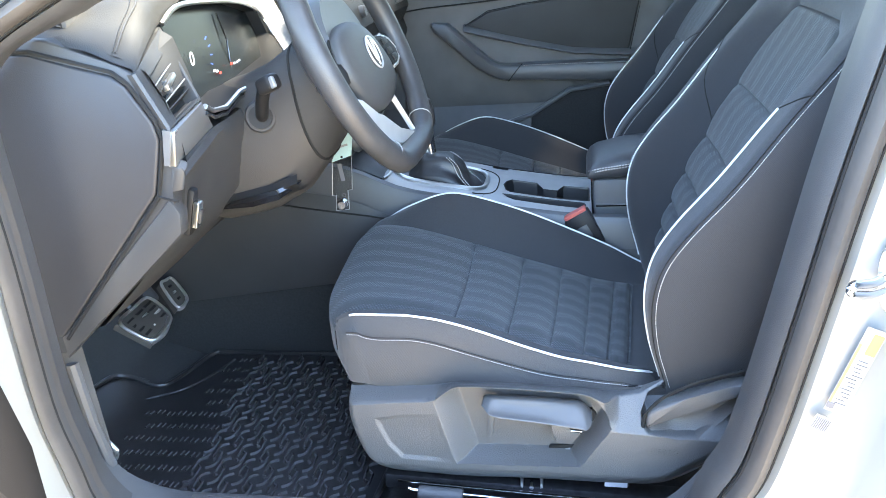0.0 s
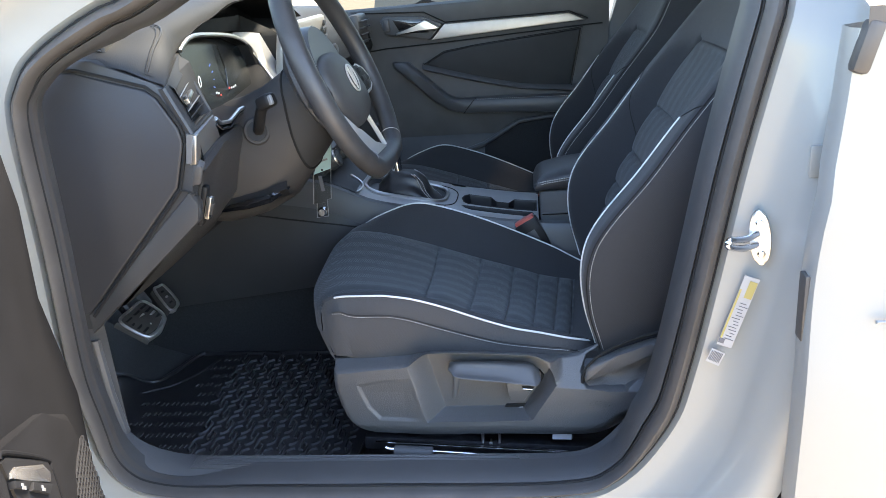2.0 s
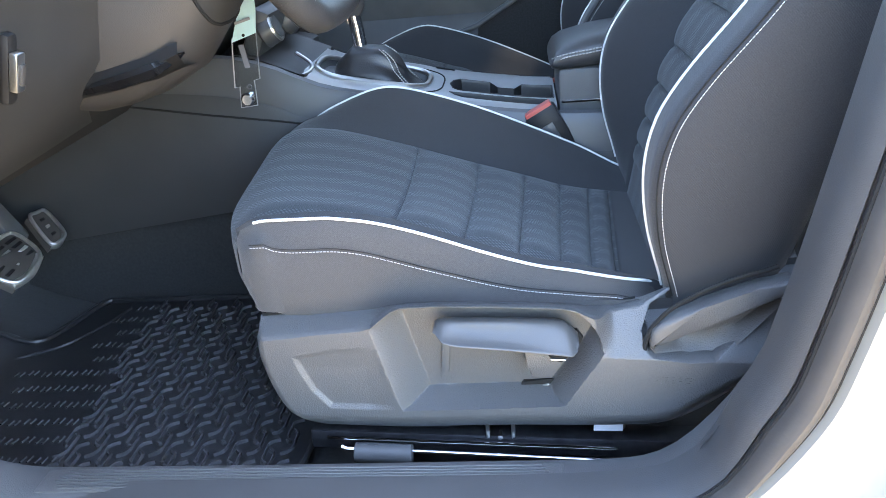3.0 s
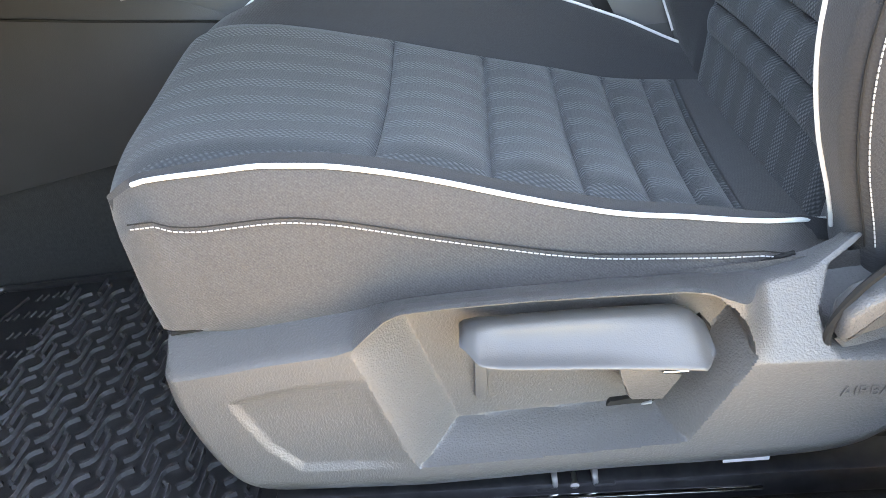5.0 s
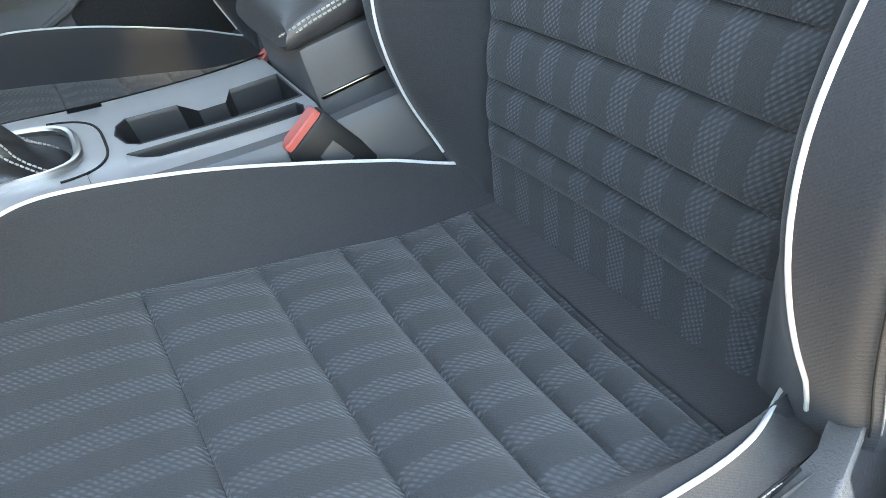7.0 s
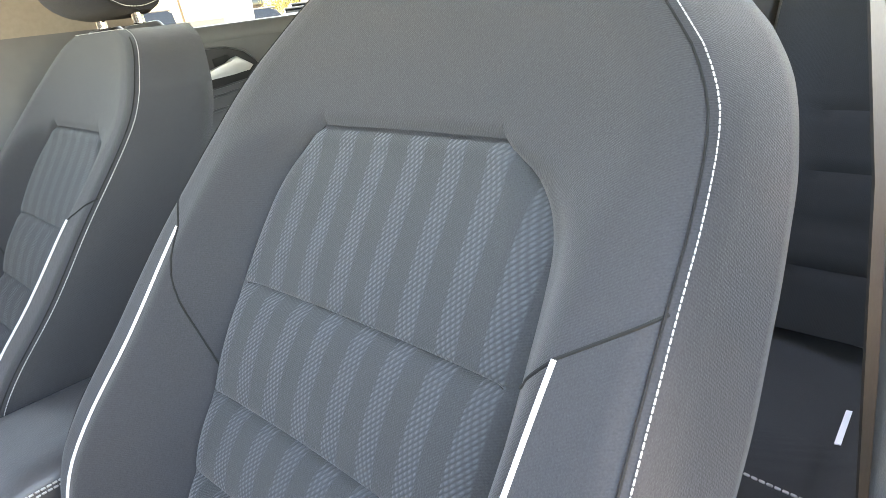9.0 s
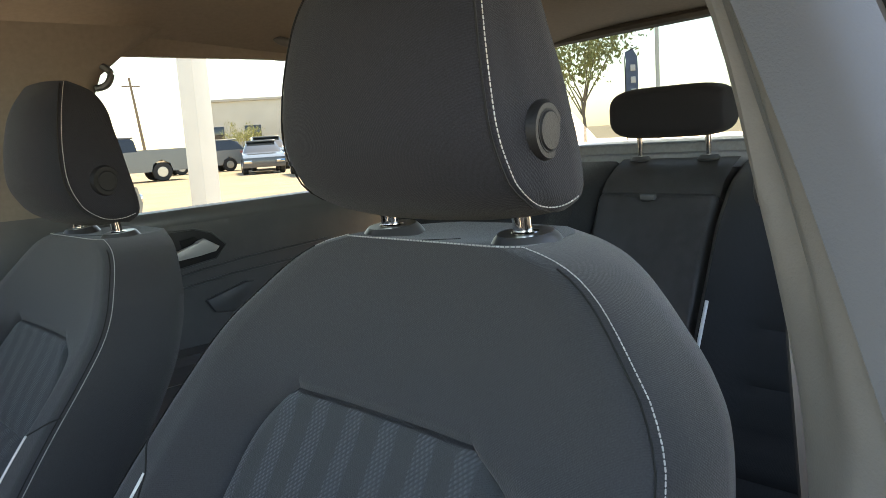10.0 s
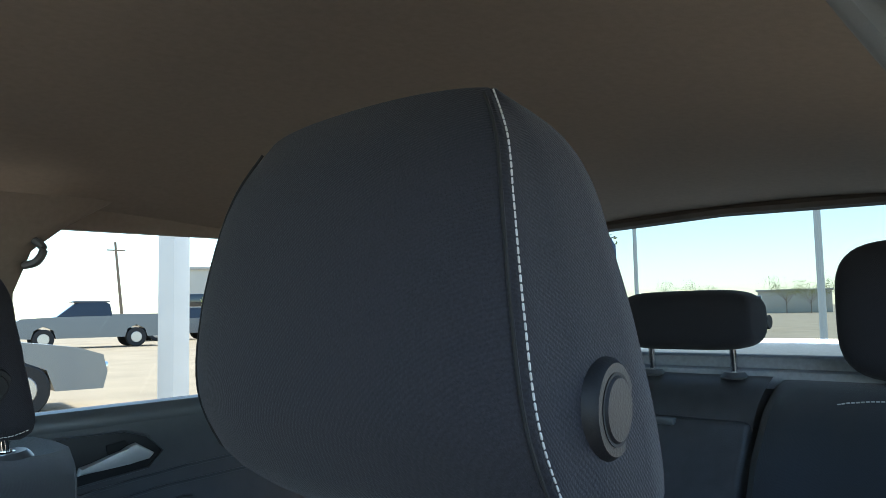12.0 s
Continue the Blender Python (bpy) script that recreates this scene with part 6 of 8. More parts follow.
bt = part("lever_boot", grid_bm([[boot_at(2 * math.pi * k / 48, t / 14) for k in range(48)] for t in range(15)], close_v=True, cap=True), BOOT, con, "creased black leather lever boot", auto=60)
for a in (-0.80, -0.62, 0.62, 0.80):
    part("boot_stitching", stitches([boot_at(a, 0.02 + 0.075 * k) + Vector((0.0008, 0, 0.0012)) for k in range(13)], 0.0042, 0.0009), THREAD, bt, "row of white stitches")
part("gear_lever", tube([(0.163, 0.997, 0.662), (0.160, 0.997, 0.70), (0.157, 0.997, 0.725)], 0.011, 14), CHROME, con, "satin gear lever")
part("gear_knob", grid_bm([[(0.154 + dx + r * 1.1 * math.cos(a), 0.997 + r * 0.8 * math.sin(a), z) for a in [2 * math.pi * k / 20 for k in range(20)]] for r, z, dx in ((0.012, 0.715, 0), (0.021, 0.73, 0), (0.024, 0.755, -0.004), (0.022, 0.775, -0.008), (0.010, 0.783, -0.01))], close_v=True, cap=True), LEATHER, con)
arm = thing("armrest", (0.55, CL, 0.55), "dark padded centre armrest with white stitching", "armrest")
pad = []
for x, z, h in ((0.462, 0.636, 0.006), (0.465, 0.637, 0.015), (0.478, 0.640, 0.021), (0.52, 0.646, 0.025), (0.60, 0.652, 0.027), (0.75, 0.658, 0.027), (0.80, 0.658, 0.018)):
    pad.append([(x + 0.004 * math.sin(a), 1.012 + 0.082 * math.copysign(abs(math.cos(a)) ** 0.5, math.cos(a)), z + h * math.copysign(abs(math.sin(a)) ** 0.7, math.sin(a))) for a in [2 * math.pi * k / 28 for k in range(28)]])
part("pad", grid_bm(pad, close_v=True, cap=True), LEATHER, arm)
part("stitching", stitches(smooth_path([(0.78, 0.930, 0.652), (0.60, 0.9295, 0.655), (0.50, 0.9290, 0.646), (0.472, 0.932, 0.640), (0.463, 0.948, 0.634)], 6), 0.005, 0.001), THREAD, arm, "row of white stitches")
part("stitching", stitches(smooth_path([(0.78, 0.9295, 0.656), (0.60, 0.929, 0.6595), (0.50, 0.9285, 0.6505), (0.470, 0.932, 0.6445), (0.461, 0.948, 0.638)], 6), 0.005, 0.001), THREAD, arm, "row of white stitches")
part("box", rbox((0.63, 1.012, 0.54), (0.32, 0.15, 0.17), 0.008), PLASTIC, arm)
part("box_seam", rbox((0.63, 0.9365, 0.575), (0.31, 0.003, 0.004), 0.001), GLOSS, arm)
for x, y, z, tilt in ((0.450, 0.889, 0.566, 40), (0.50, 1.13, 0.560, 40)):
    bk = thing("belt_buckle", (x, y, z - 0.05), "black seat belt buckle with a red button", "buckle", "seat belt buckles")
    slope = Vector((0.872, 0, 0.489))
    down = Vector((0.489, 0, -0.872))
    mid = Vector((x - 0.012, y, z + 0.011))
    q = lambda u, v, w: mid + slope * u + down * v + Vector((0, w, 0))
    shell = lambda k, v, tw=1.0: [q(u * k, v, w * tw) for u, w in ((-0.024, -0.009), (-0.019, -0.0115), (0.019, -0.0115), (0.024, -0.009), (0.024, 0.009), (0.019, 0.0115), (-0.019, 0.0115), (-0.024, 0.009))]
    part("body", grid_bm([shell(0.94, 0.001, 0.9), shell(1.0, 0.004), shell(1.0, 0.045), shell(0.9, 0.068), shell(0.55, 0.078, 0.8)], close_v=True, cap=True), HOUSING, bk, "black plastic buckle body")
    part("button", grid_bm([shell(0.88, 0.004, 0.72), shell(0.88, -0.004, 0.72), shell(0.80, -0.0055, 0.60)], close_v=True, cap=True), RED, bk, "red release button")
    part("slot", rbox(tuple(q(0.0, 0.036, -0.0118)), (0.026, 0.001, 0.018), 0.0003, (0, 61, 0)), PLASTIC2, bk)
    part("stem", tube([q(0.0, 0.07, 0), q(0.01, 0.13, 0)], 0.007, 10), PLASTIC, bk)


# ---- headliner, right-hand side, rear ----
def liner_z(x, y):
    u = (y - CL) / 0.62
    return 1.415 - 0.075 * max(0, (x - 0.9) / 1.05) ** 1.6 - 0.085 * abs(u) ** 2.6 - 0.06 * max(0, (0.45 - x) / 0.3) ** 2


liner = tagged(part("ceiling", grid_bm([[(x, CL + v, liner_z(x, CL + v)) for v in [-0.62 + 0.062 * k for k in range(21)]] for x in [0.22 + 0.0865 * i for i in range(21)]]), LINER), "grey cloth headliner of the car", "headliner", kind="structure")
tagged(part("ceiling", grid_bm([[(x, CL + v * 1.05, liner_z(x, CL + v) + 0.045) for v in [-0.64 + 0.064 * k for k in range(21)]] for x in [0.2 + 0.09 * i for i in range(21)]]), WHITE_DIM), "white car roof over the cabin", "roof", kind="structure")


# roof rails left and right, over the doors
for sgn in (1, -1):
    rail = [[(x, CL + sgn * v, z - 0.05 * max(0, (0.3 - x) / 0.3) ** 2 - 0.05 * max(0, (x - 1.3) / 0.6) ** 1.5) for v, z in ((0.600, 1.340), (0.618, 1.318), (0.622, 1.300), (0.640, 1.300), (0.655, 1.33))] for x in [0.2 + 0.1 * i for i in range(19)]]
    tagged(part("roof_rail", grid_bm(rail), LINER), "grey trimmed roof rail above the side windows", "trim", kind="structure")

# windscreen pillar and screen
ap = thing("windscreen_frame", (-0.2, CL, 1.0), "dark windscreen pillars and glass", "windscreen", kind="structure")
for sgn in (1, -1):
    part("pillar", tube([(-0.50, CL + sgn * 0.70, 0.98), (-0.15, CL + sgn * 0.672, 1.125), (0.22, CL + sgn * 0.61, 1.30)], 0.032, 10), PILLAR if sgn > 0 else PLASTIC, ap)
scr = part("windscreen", grid_bm([[(-0.70, CL + v, 1.0), (-0.25, CL + v * 0.95, 1.20), (0.22, CL + v * 0.88, 1.365)] for v in (-0.68, -0.3, 0.3, 0.68)]), SCREENGLASS, ap)


def door_card(name, x0, x1, label, front):
    """A right-hand door seen from inside."""
    d = thing(name, (x0, 1.72, 0.35), label, "car door")
    belt = 0.985 if front else 0.99
    prof = [(1.735, 0.34), (1.722, 0.36), (1.720, 0.56), (1.712, 0.60), (1.705, 0.68), (1.712, 0.76), (1.718, 0.86), (1.712, 0.93), (1.700, 0.965), (1.705, belt), (1.735, belt + 0.006), (1.75, belt + 0.004)]
    n = 20
    part("door_panel", grid_bm([[(x0 + (x1 - x0) * k / n, y, z + (0.012 * k / n if z > 0.9 else 0)) for y, z in prof] for k in range(n + 1)]), PLASTIC, d)
    w = x1 - x0
    hx = 0.10 if front else 1.12
    if front:
        part("trim_strip", prism([(0.174, 0.892), (0.213, 0.934), (0.575, 0.940), (0.621, 0.919)], "y", 1.696, 1.722, 0.003), TRIMSATIN, d, "satin champagne trim strip")
        # dark cord drawn in for the shadow groove above the trim
        part("trim_shadow_groove", tube([(-0.20, 1.698, 0.984), (-0.041, 1.698, 0.981), (0.156, 1.697, 0.972), (0.217, 1.697, 0.9395), (0.576, 1.697, 0.9455), (0.628, 1.697, 0.922)], 0.0020, 6), GAP, d)
        part("panel_seam", tube([(-0.20, 1.702, 0.856), (-0.052, 1.702, 0.866), (0.036, 1.702, 0.875), (0.209, 1.702, 0.882), (0.619, 1.702, 0.904), (0.67, 1.702, 0.906)], 0.0020, 6), GAP, d)
        part("insert", prism([(0.147, 0.823), (0.207, 0.854), (0.30, 0.866), (0.609, 0.895), (0.575, 0.735), (0.407, 0.742), (0.305, 0.772)], "y", 1.700, 1.722, 0.006, 3), SOFT, d)
        part("insert_gap", tube([(0.144, 1.6995, 0.822), (0.207, 1.6995, 0.857), (0.30, 1.6995, 0.869), (0.613, 1.6995, 0.899), (0.578, 1.6995, 0.735)], 0.0014, 6), GAP, d)
        part("insert_ledge", grid_bm([[(x, 1.708, z + 0.012), (x, 1.700, z + 0.0085), (x, 1.688, z), (x, 1.686, z - 0.004), (x, 1.694, z - 0.008), (x, 1.712, z - 0.010)] for x, z in ((0.140, 0.815), (0.207, 0.796), (0.305, 0.770), (0.39, 0.750), (0.43, 0.741), (0.50, 0.734), (0.59, 0.726))]), PLASTIC2, d)
        rest_ = []
        for x, t_, l_, y_ in ((0.052, 0.832, 0.822, 1.690), (0.060, 0.836, 0.814, 1.672), (0.098, 0.834, 0.783, 1.662), (0.132, 0.803, 0.752, 1.657), (0.172, 0.766, 0.714, 1.653), (0.212, 0.730, 0.689, 1.650), (0.235, 0.720, 0.681, 1.649), (0.262, 0.717, 0.677, 1.648), (0.319, 0.719, 0.675, 1.648), (0.42, 0.717, 0.670, 1.648), (0.54, 0.714, 0.664, 1.648), (0.665, 0.712, 0.660, 1.648)):
            rest_.append([(x, 1.716, t_ - 0.003), (x, y_ + 0.016, t_ + 0.001), (x, y_ + 0.005, t_ - 0.001), (x, y_, t_ - 0.007), (x, y_, l_ + 0.010), (x, y_ + 0.005, l_ + 0.003), (x, y_ + 0.018, l_), (x, 1.716, l_ - 0.004)])
        part("armrest", grid_bm(rest_), PLASTIC2, d)
        part("armrest_seam", tube([(0.296, 1.66, 0.7200), (0.287, 1.6475, 0.712), (0.268, 1.6475, 0.690), (0.258, 1.655, 0.677)], 0.0014, 6), GAP, d)
        part("armrest_stitching", stitches([(0.300, 1.6505, 0.7175), (0.42, 1.6505, 0.7155), (0.54, 1.6505, 0.7125), (0.66, 1.6505, 0.7105)], 0.006, 0.0007), THREAD, d, "row of white stitches")
        part("pocket", grid_bm([[(x, y, z) for y, z in ((1.722, 0.615), (1.690, 0.58), (1.675, 0.45), (1.70, 0.36))] for x in (-0.10, 0.1, 0.3, 0.5)]), PLASTIC, d)
        part("speaker", prism([(0.30, 0.42), (0.313, 0.575), (0.42, 0.640), (0.523, 0.652), (0.66, 0.655), (0.66, 0.42)], "y", 1.672, 1.722, 0.006), CARPET, d)
        part("speaker_edge", tube([(0.20, 1.670, 0.545), (0.313, 1.670, 0.580), (0.36, 1.670, 0.607), (0.42, 1.670, 0.643), (0.523, 1.670, 0.655)], 0.007, 8), PLASTIC2, d)
        bx0 = [(0.023, 0.955), (0.038, 0.968), (0.153, 0.961), (0.209, 0.935), (0.170, 0.893), (0.036, 0.916)]
    else:
        part("window_ledge", grid_bm([[(x, y, z + 0.012 * (x - x0) / (x1 - x0)) for y, z in ((1.6985, 0.980), (1.6970, 0.985), (1.6990, 1.000), (1.708, 1.009), (1.737, 1.011))] for x in [x0 + w * k / 8 for k in range(9)]]), LEDGE_LIT, d, "smooth grey window ledge")
        part("trim_line", tube([(1.0, 1.702, 0.845), (1.2, 1.700, 0.87), (1.5, 1.700, 0.885)], 0.003), PLASTIC2, d)
        part("armrest", grid_bm([[(x, y, z) for y, z in ((1.715, 0.735), (1.665, 0.730), (1.655, 0.715), (1.665, 0.68), (1.72, 0.66))] for x in (0.98, 1.05, 1.2, 1.4)]), PLASTIC2, d)
        bx0 = [(0.985, 0.905), (0.990, 0.973), (1.126, 0.973), (1.164, 0.961), (1.194, 0.933), (1.167, 0.907), (1.051, 0.892)]
    bezel = part("handle_bezel", prism(bx0, "y", 1.697, 1.722, 0.003, 3), PLASTIC2 if front else HOUSING, d, "smooth black handle bezel")
    if front:
        part("handle_recess", prism([(0.062, 0.956), (0.146, 0.951), (0.176, 0.937), (0.166, 0.914), (0.084, 0.916)], "y", 1.694, 1.700, 0.001), GLOSS, bezel)
        part("handle", prism([(0.072, 0.913), (0.074, 0.920), (0.135, 0.935), (0.158, 0.952), (0.170, 0.947), (0.199, 0.927), (0.190, 0.921), (0.140, 0.923), (0.11, 0.919)], "y", 1.678, 1.690, 0.003, 3), SILVER, bezel, "satin silver door handle")
        part("lock_switch", rbox((0.042, 1.695, 0.943), (0.020, 0.005, 0.034), 0.002), PLASTIC2, bezel)
        return d
    part("bezel_edge", tube([(x, 1.6965, z) for x, z in bx0], 0.0020, 6, closed=True), PLASTIC2, bezel)
    part("handle_hollow", prism([(1.095, 0.953), (1.126, 0.958), (1.134, 0.951), (1.106, 0.932), (1.098, 0.936)], "y", 1.6945, 1.699, 0.001), GAP, bezel)
    part("handle", prism([(1.046, 0.912), (1.049, 0.925), (1.105, 0.935), (1.126, 0.949), (1.140, 0.953), (1.172, 0.933), (1.163, 0.924), (1.130, 0.920), (1.08, 0.916)], "y", 1.680, 1.692, 0.004, 3), PALESATIN, bezel, "satin silver door handle")
    part("panel_step", tube([(0.99, 1.708, 0.866), (1.072, 1.706, 0.878), (1.142, 1.705, 0.888), (1.241, 1.705, 0.898), (1.45, 1.706, 0.910)], 0.003, 8), PLASTIC2, d)
    part("panel_recess", prism([(1.144, 0.823), (1.237, 0.846), (1.256, 0.844), (1.206, 0.787), (1.160, 0.796)], "y", 1.7045, 1.720, 0.002), PLASTIC2, d)
    return d


front_right = door_card("front_door", -0.22, 0.69, "dark front passenger door with a silver strip, closed", True)
rear_right = door_card("rear_door", 0.83, 1.62, "dark rear passenger door with a chrome handle, closed", False)
for x0, x1, lab in ((-0.05, 0.68, 0), (0.99, 1.60, 1)):
    g = part("side_window", grid_bm([[(x, y, z) for y, z in ((1.738, 0.98), (1.715, 1.10), (1.66, 1.32))] for x in (x0 - 0.1, x0, x1, x1 + 0.1)]), GLASS)
    tagged(g, "clear side window glass in the closed door", "window", kind="structure")
mp = thing("pillar_trim", (0.76, 1.70, 0.4), "dark grey middle pillar trim on the passenger side", "pillar trim", kind="structure")
for nm_, m_, levels in (("lower_trim", PLASTIC, ((0.34, 0.69, 0.84), (0.9, 0.69, 0.84), (1.0, 0.72, 0.965), (1.03, 0.732, 0.96))), ("trim", LINER, ((1.03, 0.732, 0.96), (1.05, 0.74, 0.955), (1.12, 0.755, 0.935), (1.20, 0.765, 0.925), (1.26, 0.76, 0.94), (1.30, 0.74, 0.985), (1.335, 0.70, 1.04)))):
    part(nm_, grid_bm([[(f - 0.004, 1.722 - lean(z), z), (f, 1.703 - lean(z), z), (f + 0.04, 1.69 - lean(z), z), (r - 0.03, 1.685 - lean(z), z), (r, 1.70 - lean(z), z), (r + 0.01, 1.745 - lean(z), z)] for z, f, r in levels]), m_, mp)
hook = thing("coat_hook", (0.93, 1.585, 1.25), "small black coat hook on the pillar", "hook")
part("hook", tube(smooth_path([(0.925, 1.60, 1.285), (0.935, 1.575, 1.278), (0.948, 1.56, 1.262), (0.940, 1.56, 1.243), (0.928, 1.575, 1.238)], 5), 0.006, 8), PLASTIC2, hook)
gh = thing("grab_handle", (1.38, 1.60, 1.33), "dark folding grab handle under the roof rail", "handle")
part("grip", tube(smooth_path([(1.29, 1.592, 1.338), (1.30, 1.572, 1.325), (1.38, 1.565, 1.318), (1.46, 1.572, 1.322), (1.47, 1.595, 1.334)], 6), 0.009, 10), PLASTIC, gh)
# rear quarter: C pillar trim right and left
for sgn in (1, -1):
    cp = thing("rear_pillar", (1.75, CL + sgn * 0.6, 1.0), "grey trim of the rear pillar", "pillar trim", kind="structure")
    part("trim", grid_bm([[(xa, CL + sgn * ya, z), (xa + 0.03, CL + sgn * (ya - 0.03), z), (xb, CL + sgn * yb, z), (xb + 0.02, CL + sgn * (yb + 0.05), z)] for z, xa, ya, xb, yb in ((0.95, 1.62, 0.70, 1.95, 0.58), (1.08, 1.60, 0.69, 2.20, 0.56), (1.2, 1.57, 0.655, 2.02, 0.545), (1.30, 1.52, 0.62, 1.93, 0.53), (1.345, 1.45, 0.60, 1.90, 0.50))]), PILLAR, cp)
lw = part("flank_left", grid_bm([[(x, 0.30, z) for x in (0.86, 1.2, 1.62)] for z in (0.3, 0.6, 0.95)]), PLASTIC)
tagged(lw, "dark inner trim of the rear door behind the driver", "side trim", kind="structure")
rw = thing("rear_window", (2.2, CL, 1.1), "sloping rear window glass", "window", kind="structure")
gl = part("pane", grid_bm([[(1.93, CL + v * 0.93, 1.335), (2.15, CL + v, 1.21), (2.36, CL + v * 1.04, 1.085)] for v in (-0.56, -0.3, 0, 0.3, 0.56)]), REARGLASS, rw)
part("frame_top", tube([(1.925, CL - 0.55, 1.318), (1.935, CL, 1.335), (1.925, CL + 0.55, 1.318)], 0.012, 8), RUBBER, rw)
SHELF = mat("parcel_shelf_cloth", (0.20, 0.21, 0.23), 0.9, var=0.1, scale=150)
shelf = thing("parcel_shelf", (1.95, CL, 1.05), "grey cloth parcel shelf behind the rear seat", "shelf", kind="structure")
part("shelf", rbox((2.05, CL, 1.055), (0.64, 1.24, 0.03), 0.008, (0, -1, 0)), SHELF, shelf)
part("shelf_edge", rbox((1.78, CL, 1.066), (0.05, 1.22, 0.035), 0.01), SHELF, shelf)
lid = tagged(part("boot_lid", grid_bm([[(2.38, CL + v, 1.075), (2.65, CL + v, 1.06), (2.85, CL + v, 1.03), (2.88, CL + v, 0.8)] for v in (-0.7, -0.3, 0.3, 0.7)]), WHITE_DIM), "white boot lid behind the rear window", "boot lid", kind="structure")

# ---- rear bench ----
bench = thing("rear_bench", (1.3, CL, 0.4), "black cloth rear bench with a folded centre armrest", "bench seat")


def bench_x(z):
    return 1.665 - (1.05 - z) * 0.46


for y0, y1, nm in ((0.37, 0.852, 0), (1.095, 1.66, 1)):
    rows = []
    for i in range(48):
        z = 0.52 + 0.0113 * i
        row = []
        for k in range(21):
            t = -1 + k / 10
            y = (y0 + y1) / 2 + t * (y1 - y0) / 2
            b = 0.03 * min(max((abs(t) - 0.62) / 0.2, 0), 1) * (1 if z < 0.95 else max(0, (1.04 - z) / 0.09))
            dip = sum(0.008 * math.exp(-((z - s) / 0.006) ** 2) for s in (0.60, 0.66, 0.72, 0.80)) * (abs(t) < 0.64)
            rnd = 0.05 * max(0, (z - 1.0) / 0.055) ** 2 + 0.04 * max(0, abs(t) - 0.93) / 0.07
            row.append((bench_x(z) - b + dip + rnd, y, z))
        rows.append(row)
    rows.append([(x + 0.09, y, 1.055) for x, y, z in rows[-1]])
    part("backrest", grid_bm(rows), BENCHCLOTH_DIM, bench)
    part("backrest_stitching", stitches([(bench_x(1.03) + 0.012, y0 + 0.05 + (y1 - y0 - 0.1) * k / 12, 1.036 - 0.03 * (abs(k - 6) / 6) ** 4) for k in range(13)], 0.006, 0.001), THREAD, bench, "row of white stitches")
    yi = y1 if nm == 0 else y0
    part("piping", tube([(bench_x(z) - 0.032, yi + (-0.03 if nm == 0 else 0.03), z) for z in (0.70, 0.74, 0.78, 0.82, 0.842)], 0.003), PIPING, bench, "white piping cord")
part("centre_top", grid_bm([[(bench_x(z) + 0.01 + 0.05 * max(0, (z - 1.0) / 0.055) ** 2, y, z) for y in (0.855, 0.95, 1.09)] for z in (0.985, 1.0, 1.02, 1.04, 1.055)] + [[(1.78, y, 1.056) for y in (0.855, 0.95, 1.09)]]), LEATHER, bench)
part("centre_armrest", rbox((bench_x(0.775) + 0.030, 0.973, 0.775), (0.06, 0.236, 0.474), 0.014, (0, 24.7, 0), 3), LEATHER, bench, "folded centre armrest")
part("bench_back", grid_bm([[(bench_x(z) + 0.075, y, z) for y in (0.36, 1.0, 1.66)] for z in (0.45, 0.8, 1.05)]), PLASTIC, bench)
part("release_tab", rbox((bench_x(0.99) - 0.004, 0.98, 0.992), (0.012, 0.03, 0.012), 0.004), PLASTIC2, bench)
part("cushion", grid_bm([[(x, y, z + 0.02 * math.cos((y - CL) / 0.65 * 4)) for y in [0.36 + 0.065 * k for k in range(21)]] for x, z in ((1.0, 0.36), (0.985, 0.44), (1.0, 0.50), (1.05, 0.525), (1.2, 0.52), (1.35, 0.505), (1.50, 0.50))]), BENCHCLOTH_DIM, bench)
part("cushion_stitching", stitches([(1.07, 0.38 + 0.02 * k, 0.5445 + 0.02 * math.cos((0.38 + 0.02 * k - CL) / 0.65 * 4)) for k in range(64)], 0.008, 0.0016), THREAD, bench, "row of white stitches")


def rear_headrest(yc, w, z0, z1, xc, group):
    h = thing("rear_headrest", (xc, yc, z0 - 0.03), "black cloth rear headrest on chrome posts", "headrest", group)
    rows = []
    for k in range(-12, 13):
        t = math.sin(math.pi / 2 * k / 12)
        s_ = max(1 - abs(t) ** 5, 0.0) ** 0.5
        rows.append([(xc + 0.046 * math.copysign(abs(math.cos(a)) ** 0.65, math.cos(a)) * (0.62 + 0.38 * s_), yc + t * w / 2, (z0 + z1) / 2 + (z1 - z0) / 2 * math.copysign(abs(math.sin(a)) ** 0.6, math.sin(a)) * (0.50 + 0.50 * s_)) for a in [2 * math.pi * q / 28 for q in range(28)]])
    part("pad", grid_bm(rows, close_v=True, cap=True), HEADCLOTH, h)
    for o in (-0.069, 0.069):
        part("post", cyl((xc + 0.005, yc + o, 1.04), (xc + 0.002, yc + o, z0 + 0.02), 0.0055, n=16), CHROME, h, "chrome headrest post")
        part("collar", cyl((xc + 0.005, yc + o, 1.050), (xc + 0.005, yc + o, 1.060), 0.022, 0.018, 20, 0.003), PLASTIC2, h)


